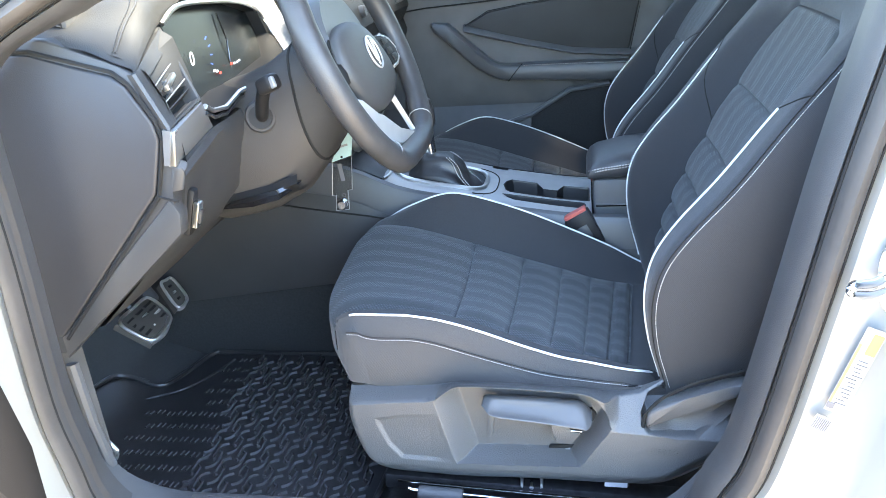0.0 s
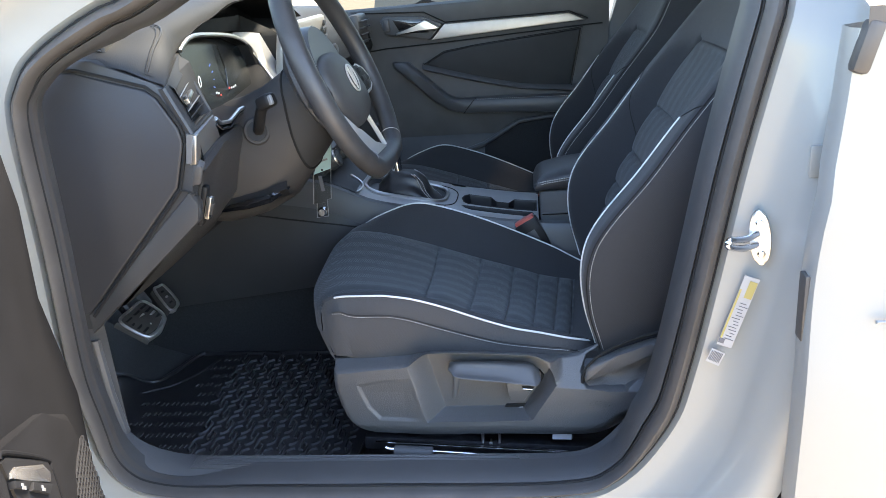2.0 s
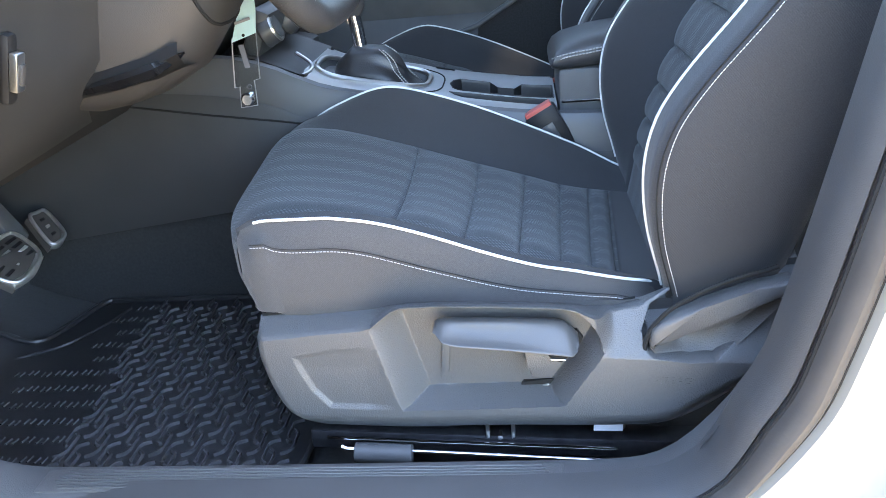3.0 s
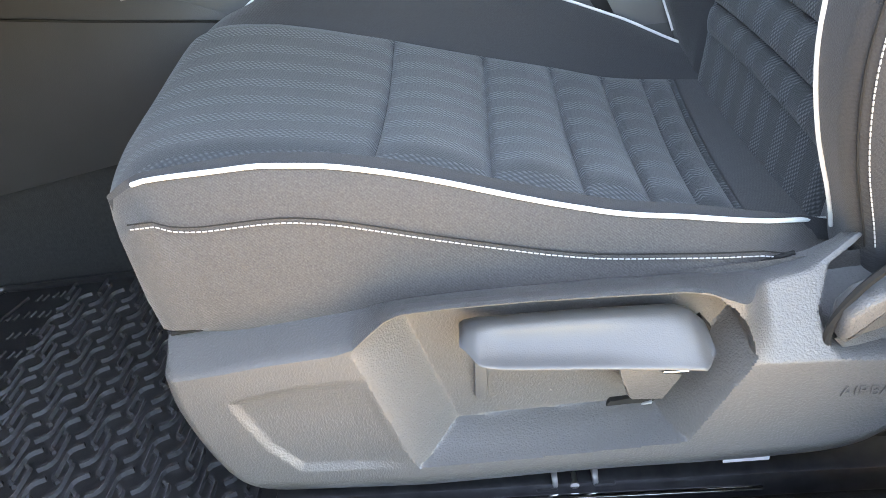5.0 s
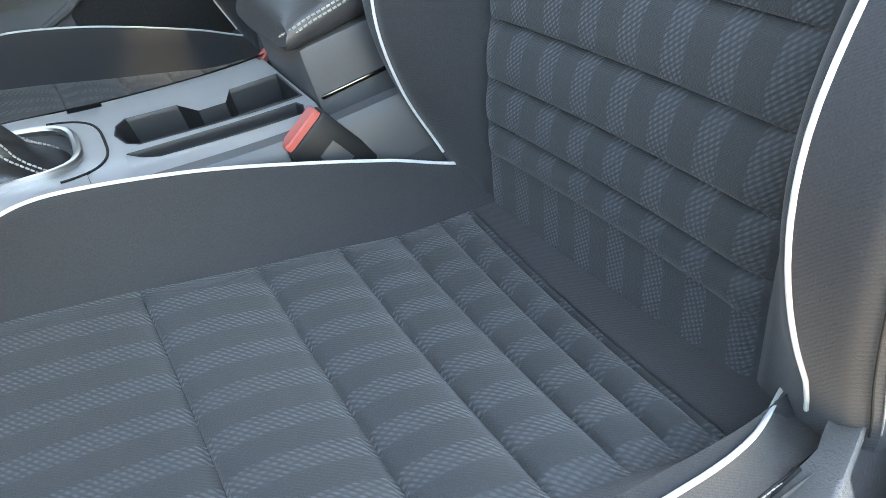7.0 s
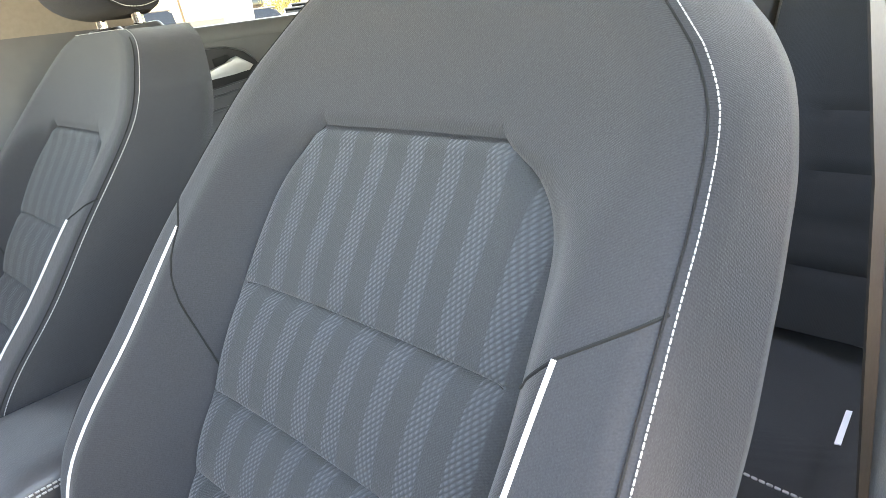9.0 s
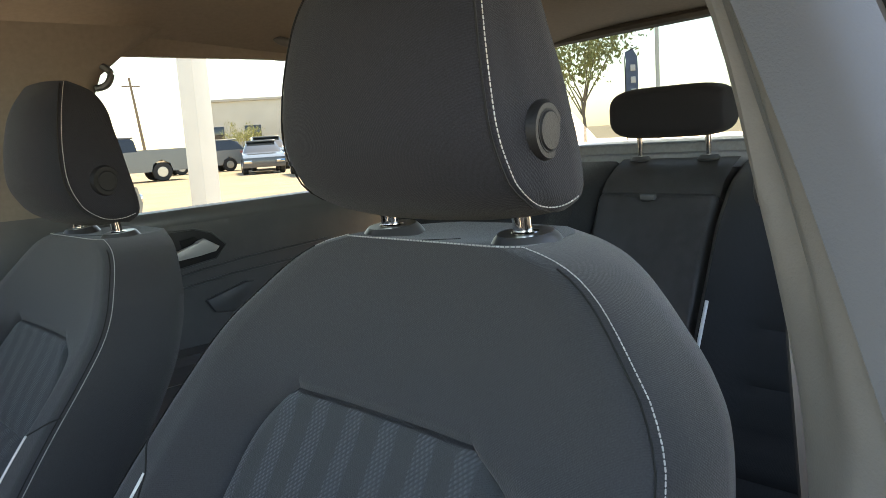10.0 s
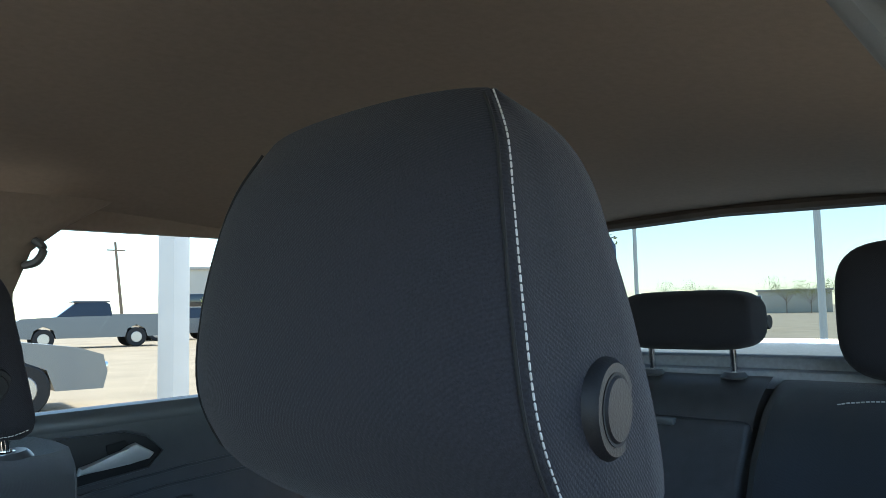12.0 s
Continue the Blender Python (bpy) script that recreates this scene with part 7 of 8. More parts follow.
rear_headrest(0.982, 0.225, 1.093, 1.186, 1.722, "rear headrests")
rear_headrest(0.615, 0.27, 1.055, 1.245, 1.715, "rear headrests")
rear_headrest(1.39, 0.27, 1.055, 1.245, 1.715, "rear headrests")
rb = thing("belt_buckle", (1.36, 0.80, 0.52), "black rear seat belt buckle lying on the bench", "buckle", "seat belt buckles")
part("body", rbox((1.34, 0.80, 0.55), (0.05, 0.025, 0.018), 0.004, (0, -20, 30)), PLASTIC2, rb)
part("tongue", rbox((1.30, 0.80, 0.545), (0.03, 0.02, 0.004), 0.001, (0, -20, 30)), CHROME, rb)
label_ = thing("seat_label", (1.16, 0.54, 0.55), "white paper label hanging from the rear bench", "label")
part("strip", rbox((1.165, 0.540, 0.556), (0.085, 0.006, 0.001), 0, (0, 6, 16)), PAPER, label_)
# front belt webbing at the pillar
belt = thing("seat_belt", (0.80, 0.43, 0.6), "black seat belt hanging by the middle pillar", "seat belt")
part("webbing", grid_bm([[(x + dx, y + dy, z) for dx, dy in ((-0.013, 0.0), (0.0, 0.002), (0.016, 0.004), (0.016, 0.0055), (0.0, 0.0035), (-0.013, 0.0015))] for x, y, z in ((0.857, 0.398, 0.5), (0.857, 0.399, 0.7), (0.858, 0.400, 0.9), (0.860, 0.410, 1.02), (0.862, 0.424, 1.09))], close_v=True), WEB, belt)
part("guide", rbox((0.869, 0.418, 1.093), (0.030, 0.034, 0.052), 0.013, (0, 8, 0), 4), WEB, belt, "black belt guide loop")
part("anchor", rbox((0.862, 0.412, 1.120), (0.036, 0.030, 0.040), 0.010, (20, 0, 0), 3), PLASTIC2, belt)


# ---- striker, labels and bolts on the white pillar ----
stri = thing("door_striker", (0.725, 0.235, 0.75), "chrome door striker bolted to the white pillar", "striker")
plate = prism([(0.7105 + 0.0115 * math.cos(a), 0.750 + 0.034 * math.sin(a)) for a in [2 * math.pi * k / 28 for k in range(28)]], "y", 0, 0.005, 0.0015)
SM = Matrix.Translation((0.7195, 0.2275, 0.7535)) @ Euler((0, radians(-6), radians(-18))).to_matrix().to_4x4() @ Matrix.Translation((-0.7105, 0, -0.750))
plate.transform(SM)
part("plate", plate, SILVER, stri)
part("loop", tube(smooth_path([(0.716, 0.2275, 0.759), (0.700, 0.2165, 0.757), (0.681, 0.206, 0.760), (0.681, 0.206, 0.752), (0.700, 0.2165, 0.746), (0.716, 0.2275, 0.746)], 5), 0.0042, 10), CHROME, stri)
for dz in (-0.019, 0.019):
    part("screw", cyl((0.7200 - dz * 0.1, 0.231, 0.7535 + dz), (0.7195 - dz * 0.1, 0.2232, 0.7535 + dz), 0.0045, None, 18, 0.001), CHROME, stri)
lab = thing("door_label", (0.70, 0.235, 0.65), "white and yellow information label on the white pillar", "label")
LM = Matrix.Translation((0.7000, 0.2302, 0.659)) @ Euler((0, radians(17), radians(-12))).to_matrix().to_4x4()


def lab_piece(name, x, z, w, h, m_, lift=0.0, parent=lab):
    q = rbox((x * 0.8, -lift, z * 0.8), (w * 0.8, 0.0006, h * 0.8), 0)
    q.transform(LM)
    return part(name, q, m_, parent, smooth=False)


lab_piece("sheet", 0.0, 0.0, 0.022, 0.120, LABELP_DIM)
lab_piece("yellow_band", 0.0045, 0.040, 0.011, 0.028, YELLOW, 0.0008)
lab_piece("yellow_strip", -0.009, -0.005, 0.003, 0.085, YELLOW, 0.0008)
lab_piece("roundel", -0.0065, -0.052, 0.008, 0.008, INK, 0.0010)
for k in range(13):
    lab_piece("printed_line", 0.002 + 0.002 * math.sin(k * 2.1), 0.016 - 0.0052 * k, 0.010 + 0.003 * math.sin(k * 1.7), 0.0009, INK, 0.0008)
lab2 = thing("door_label", (0.675, 0.24, 0.59), "small white printed label below the larger one", "label")
LM = Matrix.Translation((0.6765, 0.2325, 0.5985)) @ Euler((0, radians(22), radians(-12))).to_matrix().to_4x4()
lab_piece("sheet", 0, 0, 0.021, 0.024, LABELP_DIM, 0, lab2)
for k in range(8):
    lab_piece("printed_bar", -0.008 + 0.0022 * k, 0.001, 0.0009, 0.017, INK, 0.0008, lab2)
for x, y, z in ((0.775, 0.203, 0.847), (0.752, 0.203, 0.510)):
    hb = thing("hinge_bolt", (x, y, z), "white painted hinge bolt on the pillar", "bolt", "hinge bolts")
    part("plate", rbox((x, y + 0.004, z), (0.030, 0.006, 0.036), 0.002), WHITE_DIM, hb)
    part("head", cyl((x + 0.003, y + 0.002, z), (x + 0.003, y - 0.010, z), 0.0085, 0.0075, 6, 0.001), WHITE_DIM, hb)

# ---- rear left door, closed, behind the opening ----
rl = thing("rear_door", (1.2, 0.1, 0.3), "white rear car door on the driver's side, closed", "car door")
edge = curve1([(0.20, 0.738), (0.475, 0.738), (0.65, 0.739), (0.767, 0.743), (0.918, 0.758), (0.966, 0.762), (1.02, 0.768)])
rows = []
for k in range(24):
    z = 0.24 + 0.0327 * k
    e = edge(z)
    crease = 0.008 * math.exp(-((z - 0.82) / 0.02) ** 2) - 0.010 * min(max((z - 0.62) / 0.1, 0), 1)
    o = 0.105 + 0.02 * ((z - 0.7) / 0.4) ** 2 - crease
    rows.append([(e + 0.035, o + 0.07, z), (e + 0.004, o + 0.045, z), (e, o + 0.014, z), (e + 0.004, o + 0.003, z), (e + 0.015, o, z), (e + 0.1, o - 0.008, z), (e + 0.4, o - 0.012, z), (1.62, o + 0.01, z)])
part("skin", grid_bm(rows), WHITE_DIM, rl)
part("moulding", tube([(0.80, 0.098, 0.705), (1.0, 0.092, 0.705), (1.5, 0.095, 0.705)], 0.004, 8, squash=0.5), WHITE_DIM, rl)
part("check_strap", rbox((0.741, 0.135, 0.708), (0.006, 0.02, 0.075), 0.002), RUBBER, rl)
part("window_seal", grid_bm([[(x, y, z) for y, z in ((0.135, 0.985), (0.118, 0.995), (0.118, 1.012), (0.14, 1.02))] for x in (0.772, 0.80, 1.2, 1.6)]), RUBBER, rl)
part("pillar_cover", grid_bm([[(x + 0.2 * (z - 1.0), 0.128 + lean(z), z) for x in (0.778, 0.80, 0.88)] for z in (1.0, 1.1, 1.3)]), GLOSS, rl)
part("seal_end", rbox((0.775, 0.125, 0.975), (0.018, 0.02, 0.05), 0.006, (0, 15, 0)), RUBBER, rl)

# Open door stands in sun; its shade is put into these near-black bases.
SWITCHPL = mat("switch_plastic", (0.012, 0.012, 0.013), 0.5, spec=0.2, var=0.1, scale=40)
DOORPL_SHADE = mat("door_plastic_shade", (0.0095, 0.0095, 0.0105), 0.75, spec=0.05, var=0.1, scale=20, bump=0.4, bump_scale=900)
GREYGLOSS = mat("grey_gloss", (0.16, 0.155, 0.15), 0.16, 0.2, var=0.04, coat=0.6)
GRILLE = mat("speaker_mesh", (0.010, 0.010, 0.011), 0.6, var=0.6, scale=260, bump=1.0, bump_scale=260)
# ---- the driver's door, wide open ----
dd = thing("driver_door", (-0.27, 0.12, 0.3), "white front car door standing wide open, dark inside", "car door")
DM = Matrix.Translation((-0.27, 0.125, 0)) @ Euler((0, 0, radians(-63))).to_matrix().to_4x4()
# along the door: x from the hinge; y from the skin to the inside


def dpart(name, bm, m_, parent=dd, label="", **kw):
    bm.transform(DM)
    return part(name, bm, m_, parent, label, **kw)


dpart("skin", grid_bm([[(x, y, z) for x in (0.03, 0.06, 0.3, 0.6, 0.9, 1.03)] for y, z in ((0.05, 0.26), (0.0, 0.30), (-0.01, 0.5), (-0.015, 0.75), (0.0, 0.95), (0.02, 1.0))]), WHITE_DIM)
dpart("hinge_edge", grid_bm([[(x, y, z) for x, y in ((0.03, 0.0), (0.02, 0.03), (0.03, 0.09), (0.06, 0.13))] for z in (0.30, 0.5, 0.7, 0.9, 0.98)]), WHITE_DIM)
dpart("door_panel", grid_bm([[(x, y + 0.01 * math.sin(3 * x), z) for x in (0.07, 0.075, 0.10, 0.3, 0.5, 0.7, 0.98)] for y, z in ((0.10, 0.30), (0.135, 0.34), (0.145, 0.5), (0.15, 0.62), (0.135, 0.75), (0.14, 0.86), (0.135, 0.93), (0.11, 0.965), (0.06, 0.97))]), DOORPL_SHADE)
dpart("armrest", prism([(0.13, 0.585), (0.18, 0.655), (0.30, 0.715), (0.47, 0.775), (0.62, 0.80), (0.80, 0.80), (0.80, 0.66), (0.50, 0.60), (0.30, 0.52), (0.20, 0.48), (0.12, 0.50)], "y", 0.10, 0.155, 0.014, 4), DOORPL_SHADE)
def door_plate(name, poly, y0, y1, m_, label="", bev=0.0015):
    return dpart(name, prism(poly, "y", y0, y1, bev), m_, label=label)


door_plate("switch_panel", [(0.478, 0.770), (0.462, 0.766), (0.343, 0.690), (0.334, 0.672), (0.328, 0.626), (0.463, 0.722)], 0.148, 0.1575, SWITCHPL, "black release switch panel", 0.003)
door_plate("gloss_inlay", [(0.470, 0.756), (0.455, 0.752), (0.371, 0.702), (0.352, 0.682), (0.362, 0.678), (0.423, 0.7185), (0.471, 0.752)], 0.155, 0.1590, GREYGLOSS, "shiny grey inlay", 0.001)
for quad, ico in ((((0.473, 0.751), (0.4255, 0.7205), (0.440, 0.7225), (0.474, 0.7455)), (0.456, 0.7365)), (((0.421, 0.7165), (0.363, 0.6765), (0.382, 0.6785), (0.432, 0.7155)), (0.401, 0.6985))):
    door_plate("release_switch", quad, 0.155, 0.1605, HOUSING, "black release switch", 0.0008)
    x, z = ico
    dpart("switch_mark", rbox((x, 0.1608, z - 0.003), (0.010, 0.0008, 0.0026), 0, (0, -36, 0)), SATIN)
    dpart("switch_mark", rbox((x + 0.002, 0.1608, z + 0.001), (0.005, 0.0008, 0.0022), 0, (0, -36, 0)), SATIN)
dpart("panel_edge", tube(smooth_path([(0.330, 0.1565, 0.624), (0.336, 0.1565, 0.674), (0.346, 0.1565, 0.692), (0.462, 0.1565, 0.769), (0.480, 0.1565, 0.774)], 4), 0.0022, 8), DOORPL_SHADE)
GR = [(0.06, 0.34), (0.25, 0.34), (0.285, 0.575), (0.225, 0.611), (0.165, 0.606), (0.122, 0.590), (0.088, 0.446)]
door_plate("speaker_grille", GR, 0.140, 0.1555, GRILLE, "dark ribbed speaker grille", 0.004)
weave = bmesh.new()
for i in range(-14, 26):
    for j in range(30):
        x, z = 0.06 + 0.011 * j + 0.0055 * (i % 2), 0.36 + 0.0105 * i
        if inside(x, z, GR) > 0.004:
            rbox((x, 0.156, z), (0.0085, 0.0016, 0.0042), 0, (0, 32, 0), into=weave)
dpart("grille_ribs", weave, SWITCHPL)
dpart("pull_handle", tube(smooth_path([(0.70, 0.15, 0.98), (0.675, 0.18, 0.92), (0.632, 0.182, 0.855), (0.640, 0.18, 0.787), (0.65, 0.16, 0.72)], 5), 0.010, 12), DOORPL_SHADE)

# ---- the lot outside ----
LOT = mat("lot_surface", (0.36, 0.285, 0.195), 0.9, var=0.16, scale=0.7, bump=0.4, bump_scale=60)
TYRE = mat("tyre", (0.03, 0.03, 0.03), 0.8, var=0.1)
DARKGLASS = mat("dark_glass", (0.02, 0.025, 0.03), 0.08, coat=1.0)
BARK = mat("bark", (0.24, 0.19, 0.14), 0.9, var=0.3, scale=12, bump=0.6, bump_scale=80)
LEAF = mat("leaf", (0.30, 0.30, 0.11), 0.6, var=0.35, scale=3)
PALEROOF = mat("pale_roof", (0.50, 0.48, 0.44), 0.7, var=0.08, scale=0.8)
WALLM = mat("far_wall", (0.62, 0.58, 0.50), 0.8, var=0.06, scale=0.6)
ground = tagged(part("ground", grid_bm([[(x, y, 0.0) for x in (-3000, -60, -8, 0, 8, 60, 3000)] for y in (-3000, -60, -8, 0, 8, 60, 3000)]), LOT), "pale sandy concrete lot reaching to the horizon", "ground", kind="structure")


def bearing(deg, dist):
    """A place on the lot, by its bearing from the car's front seats."""
    return 0.53 + dist * math.sin(radians(deg)), 0.35 + dist * math.cos(radians(deg))


def vehicle(name, label, at, turn, paint, L, W, profile, cabin, wheels, r, category="car"):
    """A parked vehicle: side profile of the body, the glazed cabin over it, and four wheels."""
    v = thing(name, (*at, 0), label, category, "parked vehicles")
    M = Matrix.Translation((*at, 0)) @ Euler((0, 0, radians(turn))).to_matrix().to_4x4()

    def lofted(prof, w0, w1, inset):
        rows = []
        for t, s_ in ((-1, 0.90), (-0.97, 0.97), (-0.8, 1.0), (0.8, 1.0), (0.97, 0.97), (1, 0.90)):
            zmin, zmax = min(z for _, z in prof), max(z for _, z in prof)
            rows.append([((x - L / 2) * (0.985 + 0.015 * s_) , t * (w0 + (w1 - w0) * (z - zmin) / max(zmax - zmin, 0.01)) / 2, zmin + (z - zmin) * s_ if inset else z) for x, z in prof])
        b = grid_bm(rows, close_v=True, cap=True)
        b.transform(M)
        return b
    part("body", lofted(profile, W, W * 0.97, False), paint, v)
    gl_ = part("window", lofted(cabin, W * 0.93, W * 0.72, True), DARKGLASS, v, "dark glazed cabin")
    top = max(z for _, z in cabin)
    xs_ = [x for x, z in cabin if z > top - 0.12]
    rf = rbox(((min(xs_) + max(xs_)) / 2 - L / 2, 0, top), (max(xs_) - min(xs_), W * 0.72, 0.08), 0.035, seg=3)
    rf.transform(M)
    part("roof", rf, paint, v)
    for x in wheels:
        for sy in (1, -1):
            w_ = cyl((x - L / 2, sy * (W / 2 - 0.22), r), (x - L / 2, sy * (W / 2 + 0.01), r), r, None, 28, 0.03)
            w_.transform(M)
            ty = part("wheel", w_, TYRE, v)
            w_ = cyl((x - L / 2, sy * (W / 2 - 0.05), r), (x - L / 2, sy * (W / 2 + 0.022), r), r * 0.62, r * 0.58, 20, 0.02)
            w_.transform(M)
            part("rim", w_, SILVER, ty)
    for sy in (1, -1):
        q_ = rbox((-L / 2 + 0.03, sy * W * 0.38, max(z for x, z in profile if x < 0.3) - 0.16), (0.10, W * 0.2, 0.14), 0.03)
        q_.transform(M)
        part("headlight", q_, CHROME, v)
        q_ = rbox((L / 2 - 0.02, sy * W * 0.43, 0.95), (0.06, W * 0.1, 0.22), 0.02)
        q_.transform(M)
        part("tail_light", q_, RED, v)
    return v


GREY_P, BLUE_P, DARK_P = mat("grey_paint", (0.15, 0.16, 0.18), 0.3, var=0.03, coat=1.0), mat("blue_paint", (0.03, 0.22, 0.55), 0.3, var=0.03, coat=1.0), mat("dark_paint", (0.09, 0.10, 0.11), 0.3, var=0.03, coat=1.0)
PICKUP = [(0.05, 0.45), (0.0, 0.7), (0.05, 1.12), (0.25, 1.22), (1.55, 1.28), (3.6, 1.30), (3.62, 1.36), (5.75, 1.36), (5.85, 0.6), (5.8, 0.45), (5.0, 0.42), (4.9, 0.75), (4.55, 0.92), (4.2, 0.75), (4.1, 0.42), (1.5, 0.42), (1.4, 0.75), (1.05, 0.92), (0.7, 0.75), (0.6, 0.42)]
PCAB = [(1.5, 1.26), (2.15, 1.78), (2.4, 1.88), (3.35, 1.90), (3.55, 1.80), (3.62, 1.28)]
SUV = [(0.05, 0.35), (0.0, 0.6), (0.05, 0.98), (0.3, 1.06), (1.35, 1.12), (4.3, 1.14), (4.5, 1.10), (4.58, 0.6), (4.5, 0.35), (3.95, 0.35), (3.85, 0.62), (3.55, 0.78), (3.25, 0.62), (3.15, 0.35), (1.4, 0.35), (1.3, 0.62), (1.0, 0.78), (0.7, 0.62), (0.6, 0.35)]
SCAB = [(1.25, 1.10), (1.95, 1.60), (2.3, 1.68), (3.7, 1.68), (4.1, 1.58), (4.42, 1.12)]
SEDAN = [(0.05, 0.30), (0.0, 0.5), (0.05, 0.72), (0.35, 0.82), (1.35, 0.95), (3.9, 0.97), (4.6, 0.94), (4.68, 0.5), (4.6, 0.3), (4.0, 0.3), (3.9, 0.56), (3.62, 0.68), (3.34, 0.56), (3.24, 0.3), (1.36, 0.3), (1.26, 0.56), (0.98, 0.68), (0.7, 0.56), (0.6, 0.3)]
DCAB = [(1.3, 0.93), (2.05, 1.36), (2.4, 1.44), (3.2, 1.44), (3.55, 1.36), (4.1, 0.96)]
vehicle("pickup_truck", "grey pickup truck parked across the lot", bearing(21.0, 36.0), -12, GREY_P, 5.85, 1.95, PICKUP, PCAB, (1.05, 4.55), 0.40, "pickup truck")
vehicle("parked_car", "white sport utility car parked behind the pickup", bearing(26.5, 44.0), -12, WHITE_DIM, 4.6, 1.9, SUV, SCAB, (1.0, 3.55), 0.36)
vehicle("parked_car", "dark grey sport utility car in the parked row", bearing(31.0, 42.0), 65, DARK_P, 4.6, 1.9, SUV, SCAB, (1.0, 3.55), 0.36)
vehicle("parked_car", "dark sedan in the parked row", bearing(30.6, 37.0), 62, DARK_P, 4.7, 1.82, SEDAN, DCAB, (0.98, 3.62), 0.33)
vehicle("parked_car", "bright blue sport utility car parked nose out", bearing(34.5, 31.0), 62, BLUE_P, 4.6, 1.9, SUV, SCAB, (1.0, 3.55), 0.36)
vehicle("parked_car", "silver sedan parked close to the open lot", bearing(9.5, 11.4), 172, WHITE_DIM, 4.7, 1.82, SEDAN, DCAB, (0.98, 3.62), 0.33)
vehicle("parked_car", "silver sedan parked far beyond the side street", bearing(-3, 16.0), 178, GREY_P, 4.7, 1.82, SEDAN, DCAB, (0.98, 3.62), 0.33)
red = thing("parked_trailer", (*bearing(66.5, 42), 0), "dark trailer with red edges across the lot", "trailer")
tx, ty_ = bearing(66.5, 42)
part("box", rbox((tx, ty_, 1.2), (2.4, 1.4, 0.9), 0.04, (0, 0, 22)), DARK_P, red)
part("red_rail", rbox((tx, ty_, 0.72), (2.46, 1.46, 0.12), 0.02, (0, 0, 22)), RED, red, "red lower rail")
for o in (-0.5, 0.5):
    part("wheel", cyl((tx + o, ty_ - 0.9, 0.35), (tx + o, ty_ - 0.7, 0.35), 0.35, None, 20, 0.03), TYRE, red)

# canopy column, poles, far buildings, flag, trees
col = thing("canopy_column", (4.345, 8.06, 0), "square white steel canopy column standing in the lot", "column")
part("shaft", rbox((4.345, 8.06, 2.4), (0.23, 0.22, 4.8), 0.012, (0, 0, 20)), mat("column_paint", (0.8, 0.8, 0.78), 0.5, var=0.03, scale=4), col)
part("base_plate", rbox((4.345, 8.06, 0.02), (0.45, 0.45, 0.04), 0.01, (0, 0, 20)), STEEL, col)
up_ = thing("utility_pole", (*bearing(23.0, 82), 0), "tall wooden utility pole with a crossarm", "utility pole")
px_, py_ = bearing(23.0, 82)
part("pole", cyl((px_, py_, 0), (px_ - 0.9, py_, 8.6), 0.16, 0.11, 12), BARK, up_)
part("crossarm", rbox((px_ - 0.8, py_, 7.8), (1.8, 0.1, 0.12), 0.02), BARK, up_)
for bdeg, dist, h_, r_ in ((59.2, 26, 9.0, 0.06), (71.1, 20, 8.5, 0.075), (14.5, 60, 7.0, 0.08)):
    lp = thing("street_lamp", (*bearing(bdeg, dist), 0), "tall white lamp pole in the lot", "lamp pole", "lamp poles")
    lx, ly = bearing(bdeg, dist)
    part("pole", cyl((lx, ly, 0), (lx, ly, h_), r_ * 1.15, r_ * 0.9, 14), mat("pole_paint", (0.75, 0.75, 0.72), 0.5, var=0.03), lp)
    part("lamp_head", rbox((lx, ly + 0.35, h_), (0.25, 0.8, 0.12), 0.03), STEEL, lp)
for bdeg, dist, w_, d_, h_, lab_ in ((31.5, 95, 16, 10, 6.4, "pale flat-roofed shop building far beyond the lot"), (37.5, 80, 9, 8, 5.0, "pale low building far beyond the lot"), (69.5, 130, 10, 8, 3.2, "tan low building on the far side")):
    bl = thing("far_building", (*bearing(bdeg, dist), 0), lab_, "building")
    ox, oy = bearing(bdeg, dist)
    part("wall", rbox((ox, oy, h_ / 2), (w_, d_, h_), 0.05, (0, 0, -bdeg)), WALLM, bl)
    part("roof", rbox((ox, oy, h_ + 0.15), (w_ + 0.5, d_ + 0.5, 0.3), 0.05, (0, 0, -bdeg)), PALEROOF, bl)
    for k in range(4 if h_ > 4 else 0):
        a = radians(bdeg)
        off = (-w_ / 2 + w_ * (k + 0.5) / 4)
        wx, wy = ox + off * math.cos(a) - (d_ / 2 + 0.03) * math.sin(a), oy - off * math.sin(a) - (d_ / 2 + 0.03) * math.cos(a)
        part("window", rbox((wx, wy, h_ * 0.45), (w_ / 9, 0.1, h_ * 0.26), 0.03, (0, 0, -bdeg)), DARKGLASS, bl)
fl = thing("feather_flag", (*bearing(57.0, 24), 0), "dark blue feather flag on a bent pole", "flag")
fx, fy = bearing(57.0, 24)
part("pole", tube(smooth_path([(fx, fy, 0), (fx, fy, 2.6), (fx + 0.08, fy, 3.15), (fx + 0.35, fy - 0.2, 3.35)], 6), 0.018, 8), STEEL, fl)
part("cloth", grid_bm([[(fx + 0.02 + t * 0.36 * w_, fy - 0.2 * t * w_ + 0.03 * math.sin(6 * z), z + 0.12 * t) for t in (0, 0.33, 0.66, 1)] for z, w_ in ((1.2, 0.5), (1.6, 0.8), (2.1, 1), (2.6, 1), (2.95, 0.9), (3.2, 0.6))]), mat("flag_cloth", (0.12, 0.16, 0.26), 0.8, var=0.2, scale=5), fl)
for z in (1.7, 2.05, 2.4, 2.75):
    part("printed_bar", rbox((fx + 0.2, fy - 0.14, z), (0.16, 0.02, 0.18), 0.005, (0, 0, -30)), PAPER, fl)


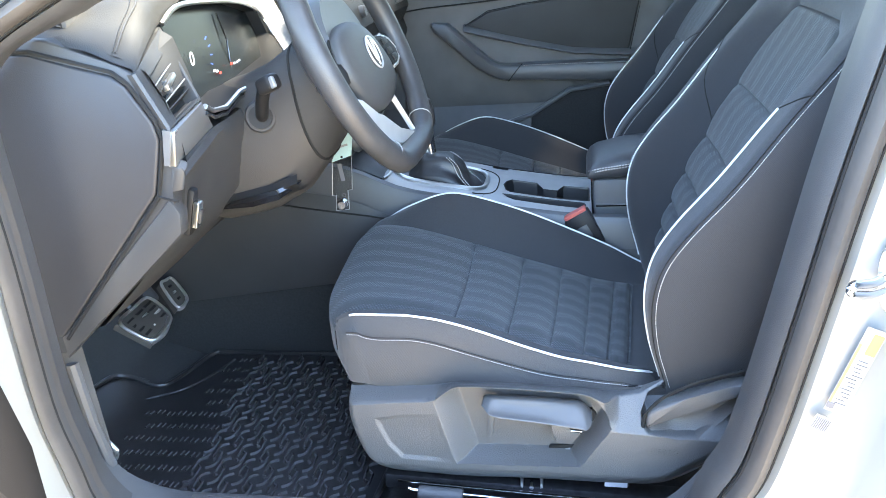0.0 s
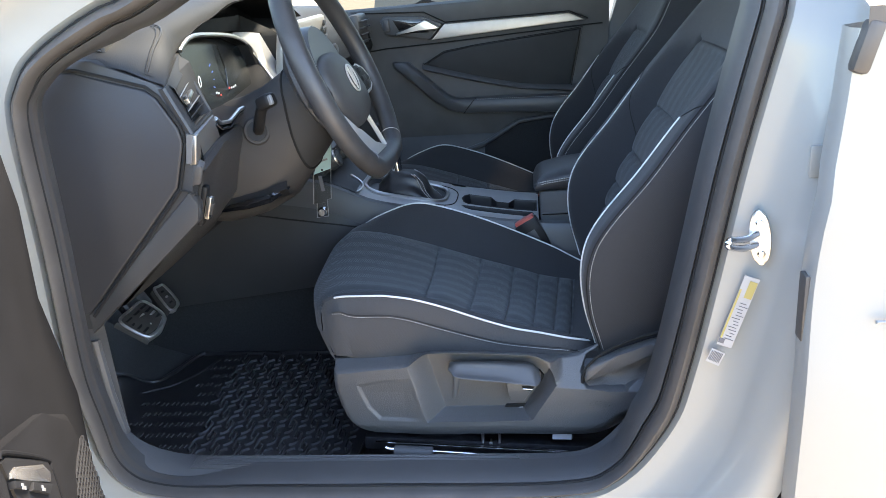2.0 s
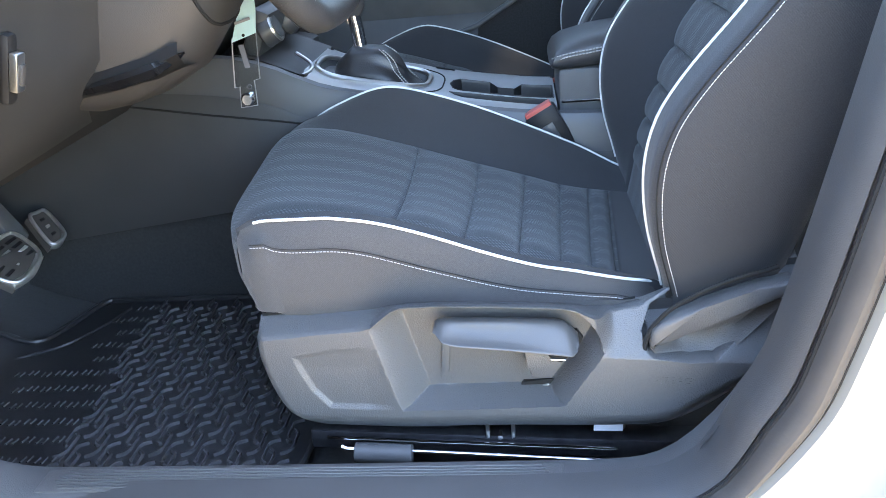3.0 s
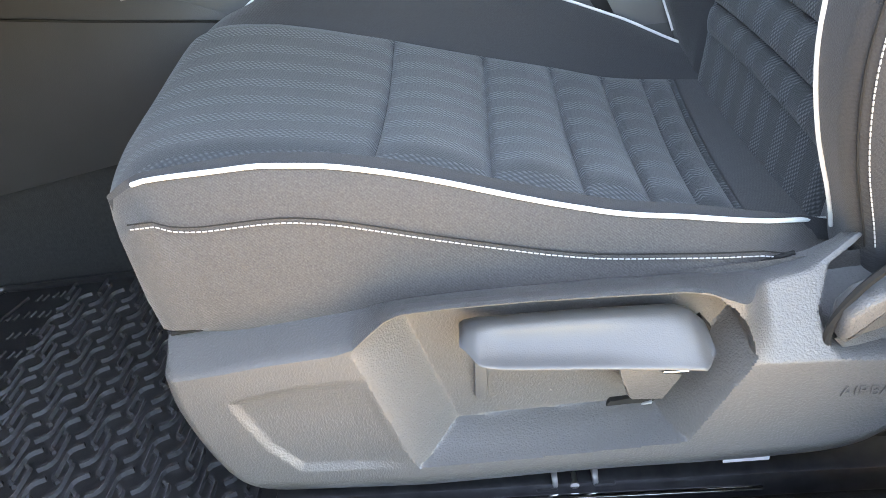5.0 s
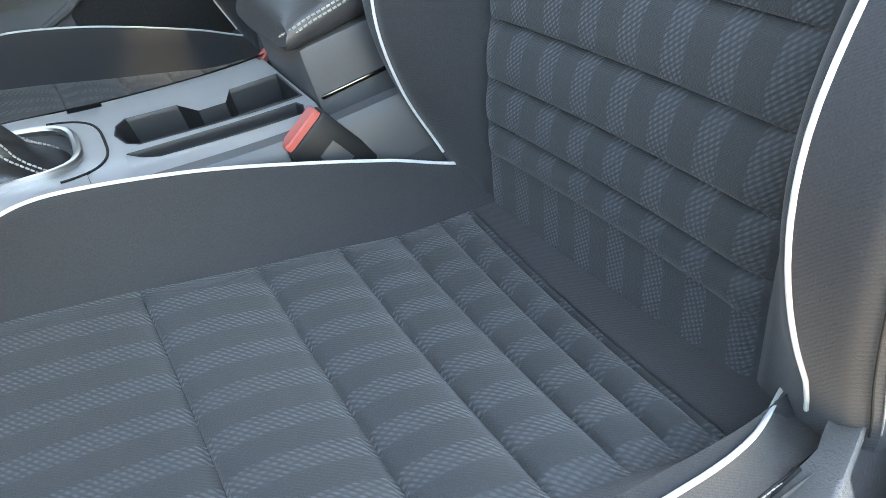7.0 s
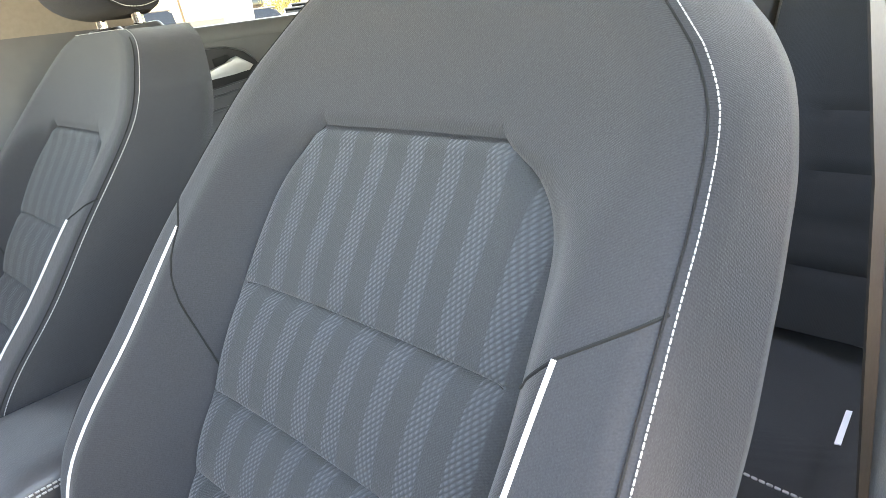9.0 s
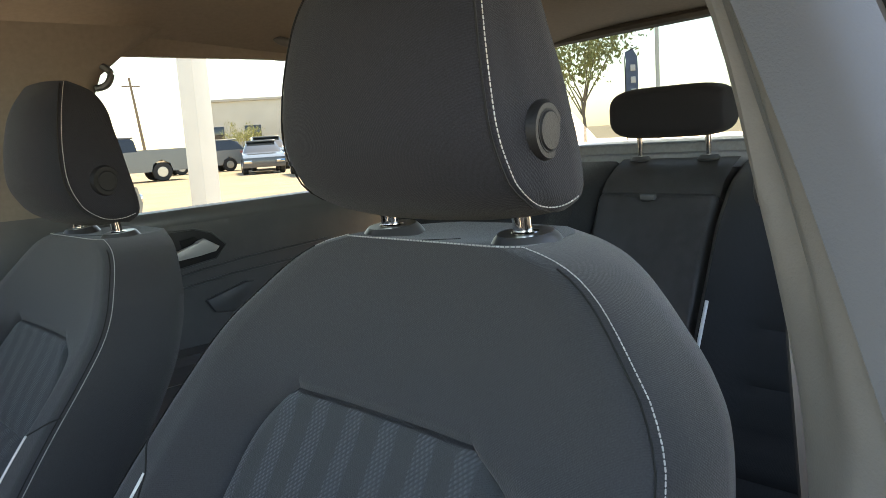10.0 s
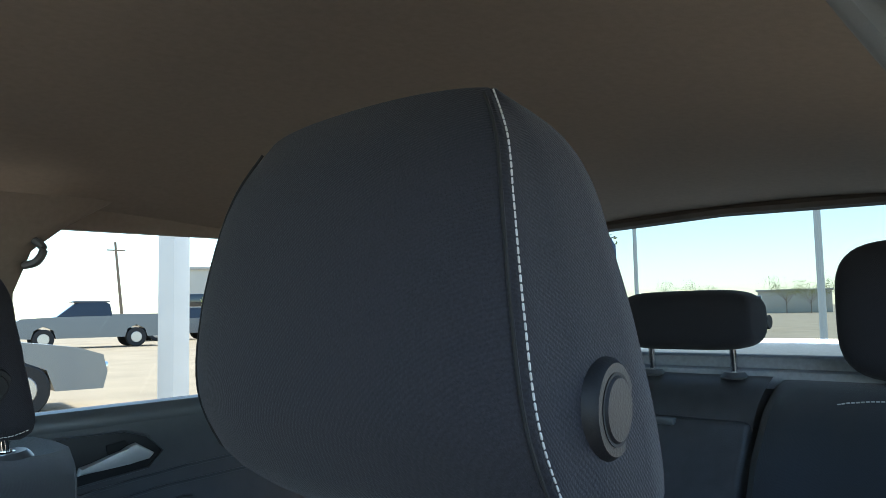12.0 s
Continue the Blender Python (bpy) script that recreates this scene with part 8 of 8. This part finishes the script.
def tree(at, h, w, name, label, n=900, seed=1):
    """A tree: trunk and limbs, and a loose crown of many leaf clumps."""
    rng = random.Random(seed)
    t_ = thing(name, (*at, 0), label, "tree", "trees")
    x0, y0 = at
    tips = []
    lm = bmesh.new()
    tube([(x0, y0, 0), (x0 + 0.05, y0, h * 0.22), (x0, y0 + 0.05, h * 0.4)], lambda t: 0.055 * h / 4 * (1 - 0.4 * t), 10, into=lm)
    for k in range(11):
        a = 2 * math.pi * k / 11 + rng.random()
        q = Vector((x0, y0, h * (0.25 + 0.15 * rng.random())))
        e = Vector((x0 + math.cos(a) * w * 0.42 * (0.5 + rng.random() * 0.6), y0 + math.sin(a) * w * 0.42 * (0.5 + rng.random() * 0.6), h * (0.6 + 0.38 * rng.random())))
        mid_ = q.lerp(e, 0.5) + Vector((rng.uniform(-0.2, 0.2), rng.uniform(-0.2, 0.2), 0.1))
        tube(smooth_path([q, mid_, e], 5), lambda t: 0.022 * h / 4 * (1.05 - t), 6, into=lm)
        tips += [mid_.lerp(e, s) for s in (0.2, 0.5, 0.8, 1.0)]
    part("trunk", lm, BARK, t_)
    vs, fs = [], []
    for i in range(n):
        c = tips[rng.randrange(len(tips))] + Vector((rng.gauss(0, w * 0.09), rng.gauss(0, w * 0.09), rng.gauss(0, h * 0.06)))
        if c.z < h * 0.2:
            continue
        s_ = 0.05 + 0.06 * rng.random()
        R_ = Euler((rng.random() * 6, rng.random() * 6, rng.random() * 6)).to_matrix()
        k = len(vs)
        vs += [tuple(c + R_ @ Vector(p)) for p in ((-s_, 0, 0), (0, -s_ * 0.5, 0.01), (s_, 0, 0), (0, s_ * 0.5, 0.01))]
        fs.append((k, k + 1, k + 2, k + 3))
    me_ = bpy.data.meshes.new("crown")
    me_.from_pydata(vs, [], fs)
    me_.materials.append(LEAF)
    cr = new("crown", me_)
    cr.parent, cr.matrix_parent_inverse = t_, t_.matrix_basis.inverted()
    return t_


tree(bearing(54.0, 27), 5.2, 4.2, "young_tree", "young thin tree with pale yellow-green leaves", 2600, 3)
tree(bearing(29.5, 70), 3.4, 3.2, "round_shrub", "round green shrub far across the lot", 1400, 5)
for k, (bd, ds, hh) in enumerate(((69.0, 120, 5.0), (70.5, 115, 4.4), (72.5, 125, 5.5), (74.5, 110, 4.6), (62.0, 130, 5.2), (64.0, 125, 4.5))):
    tree(bearing(bd, ds), hh, hh * 1.3, "far_tree", "low green tree on the far side of the lot", 900, 20 + k)
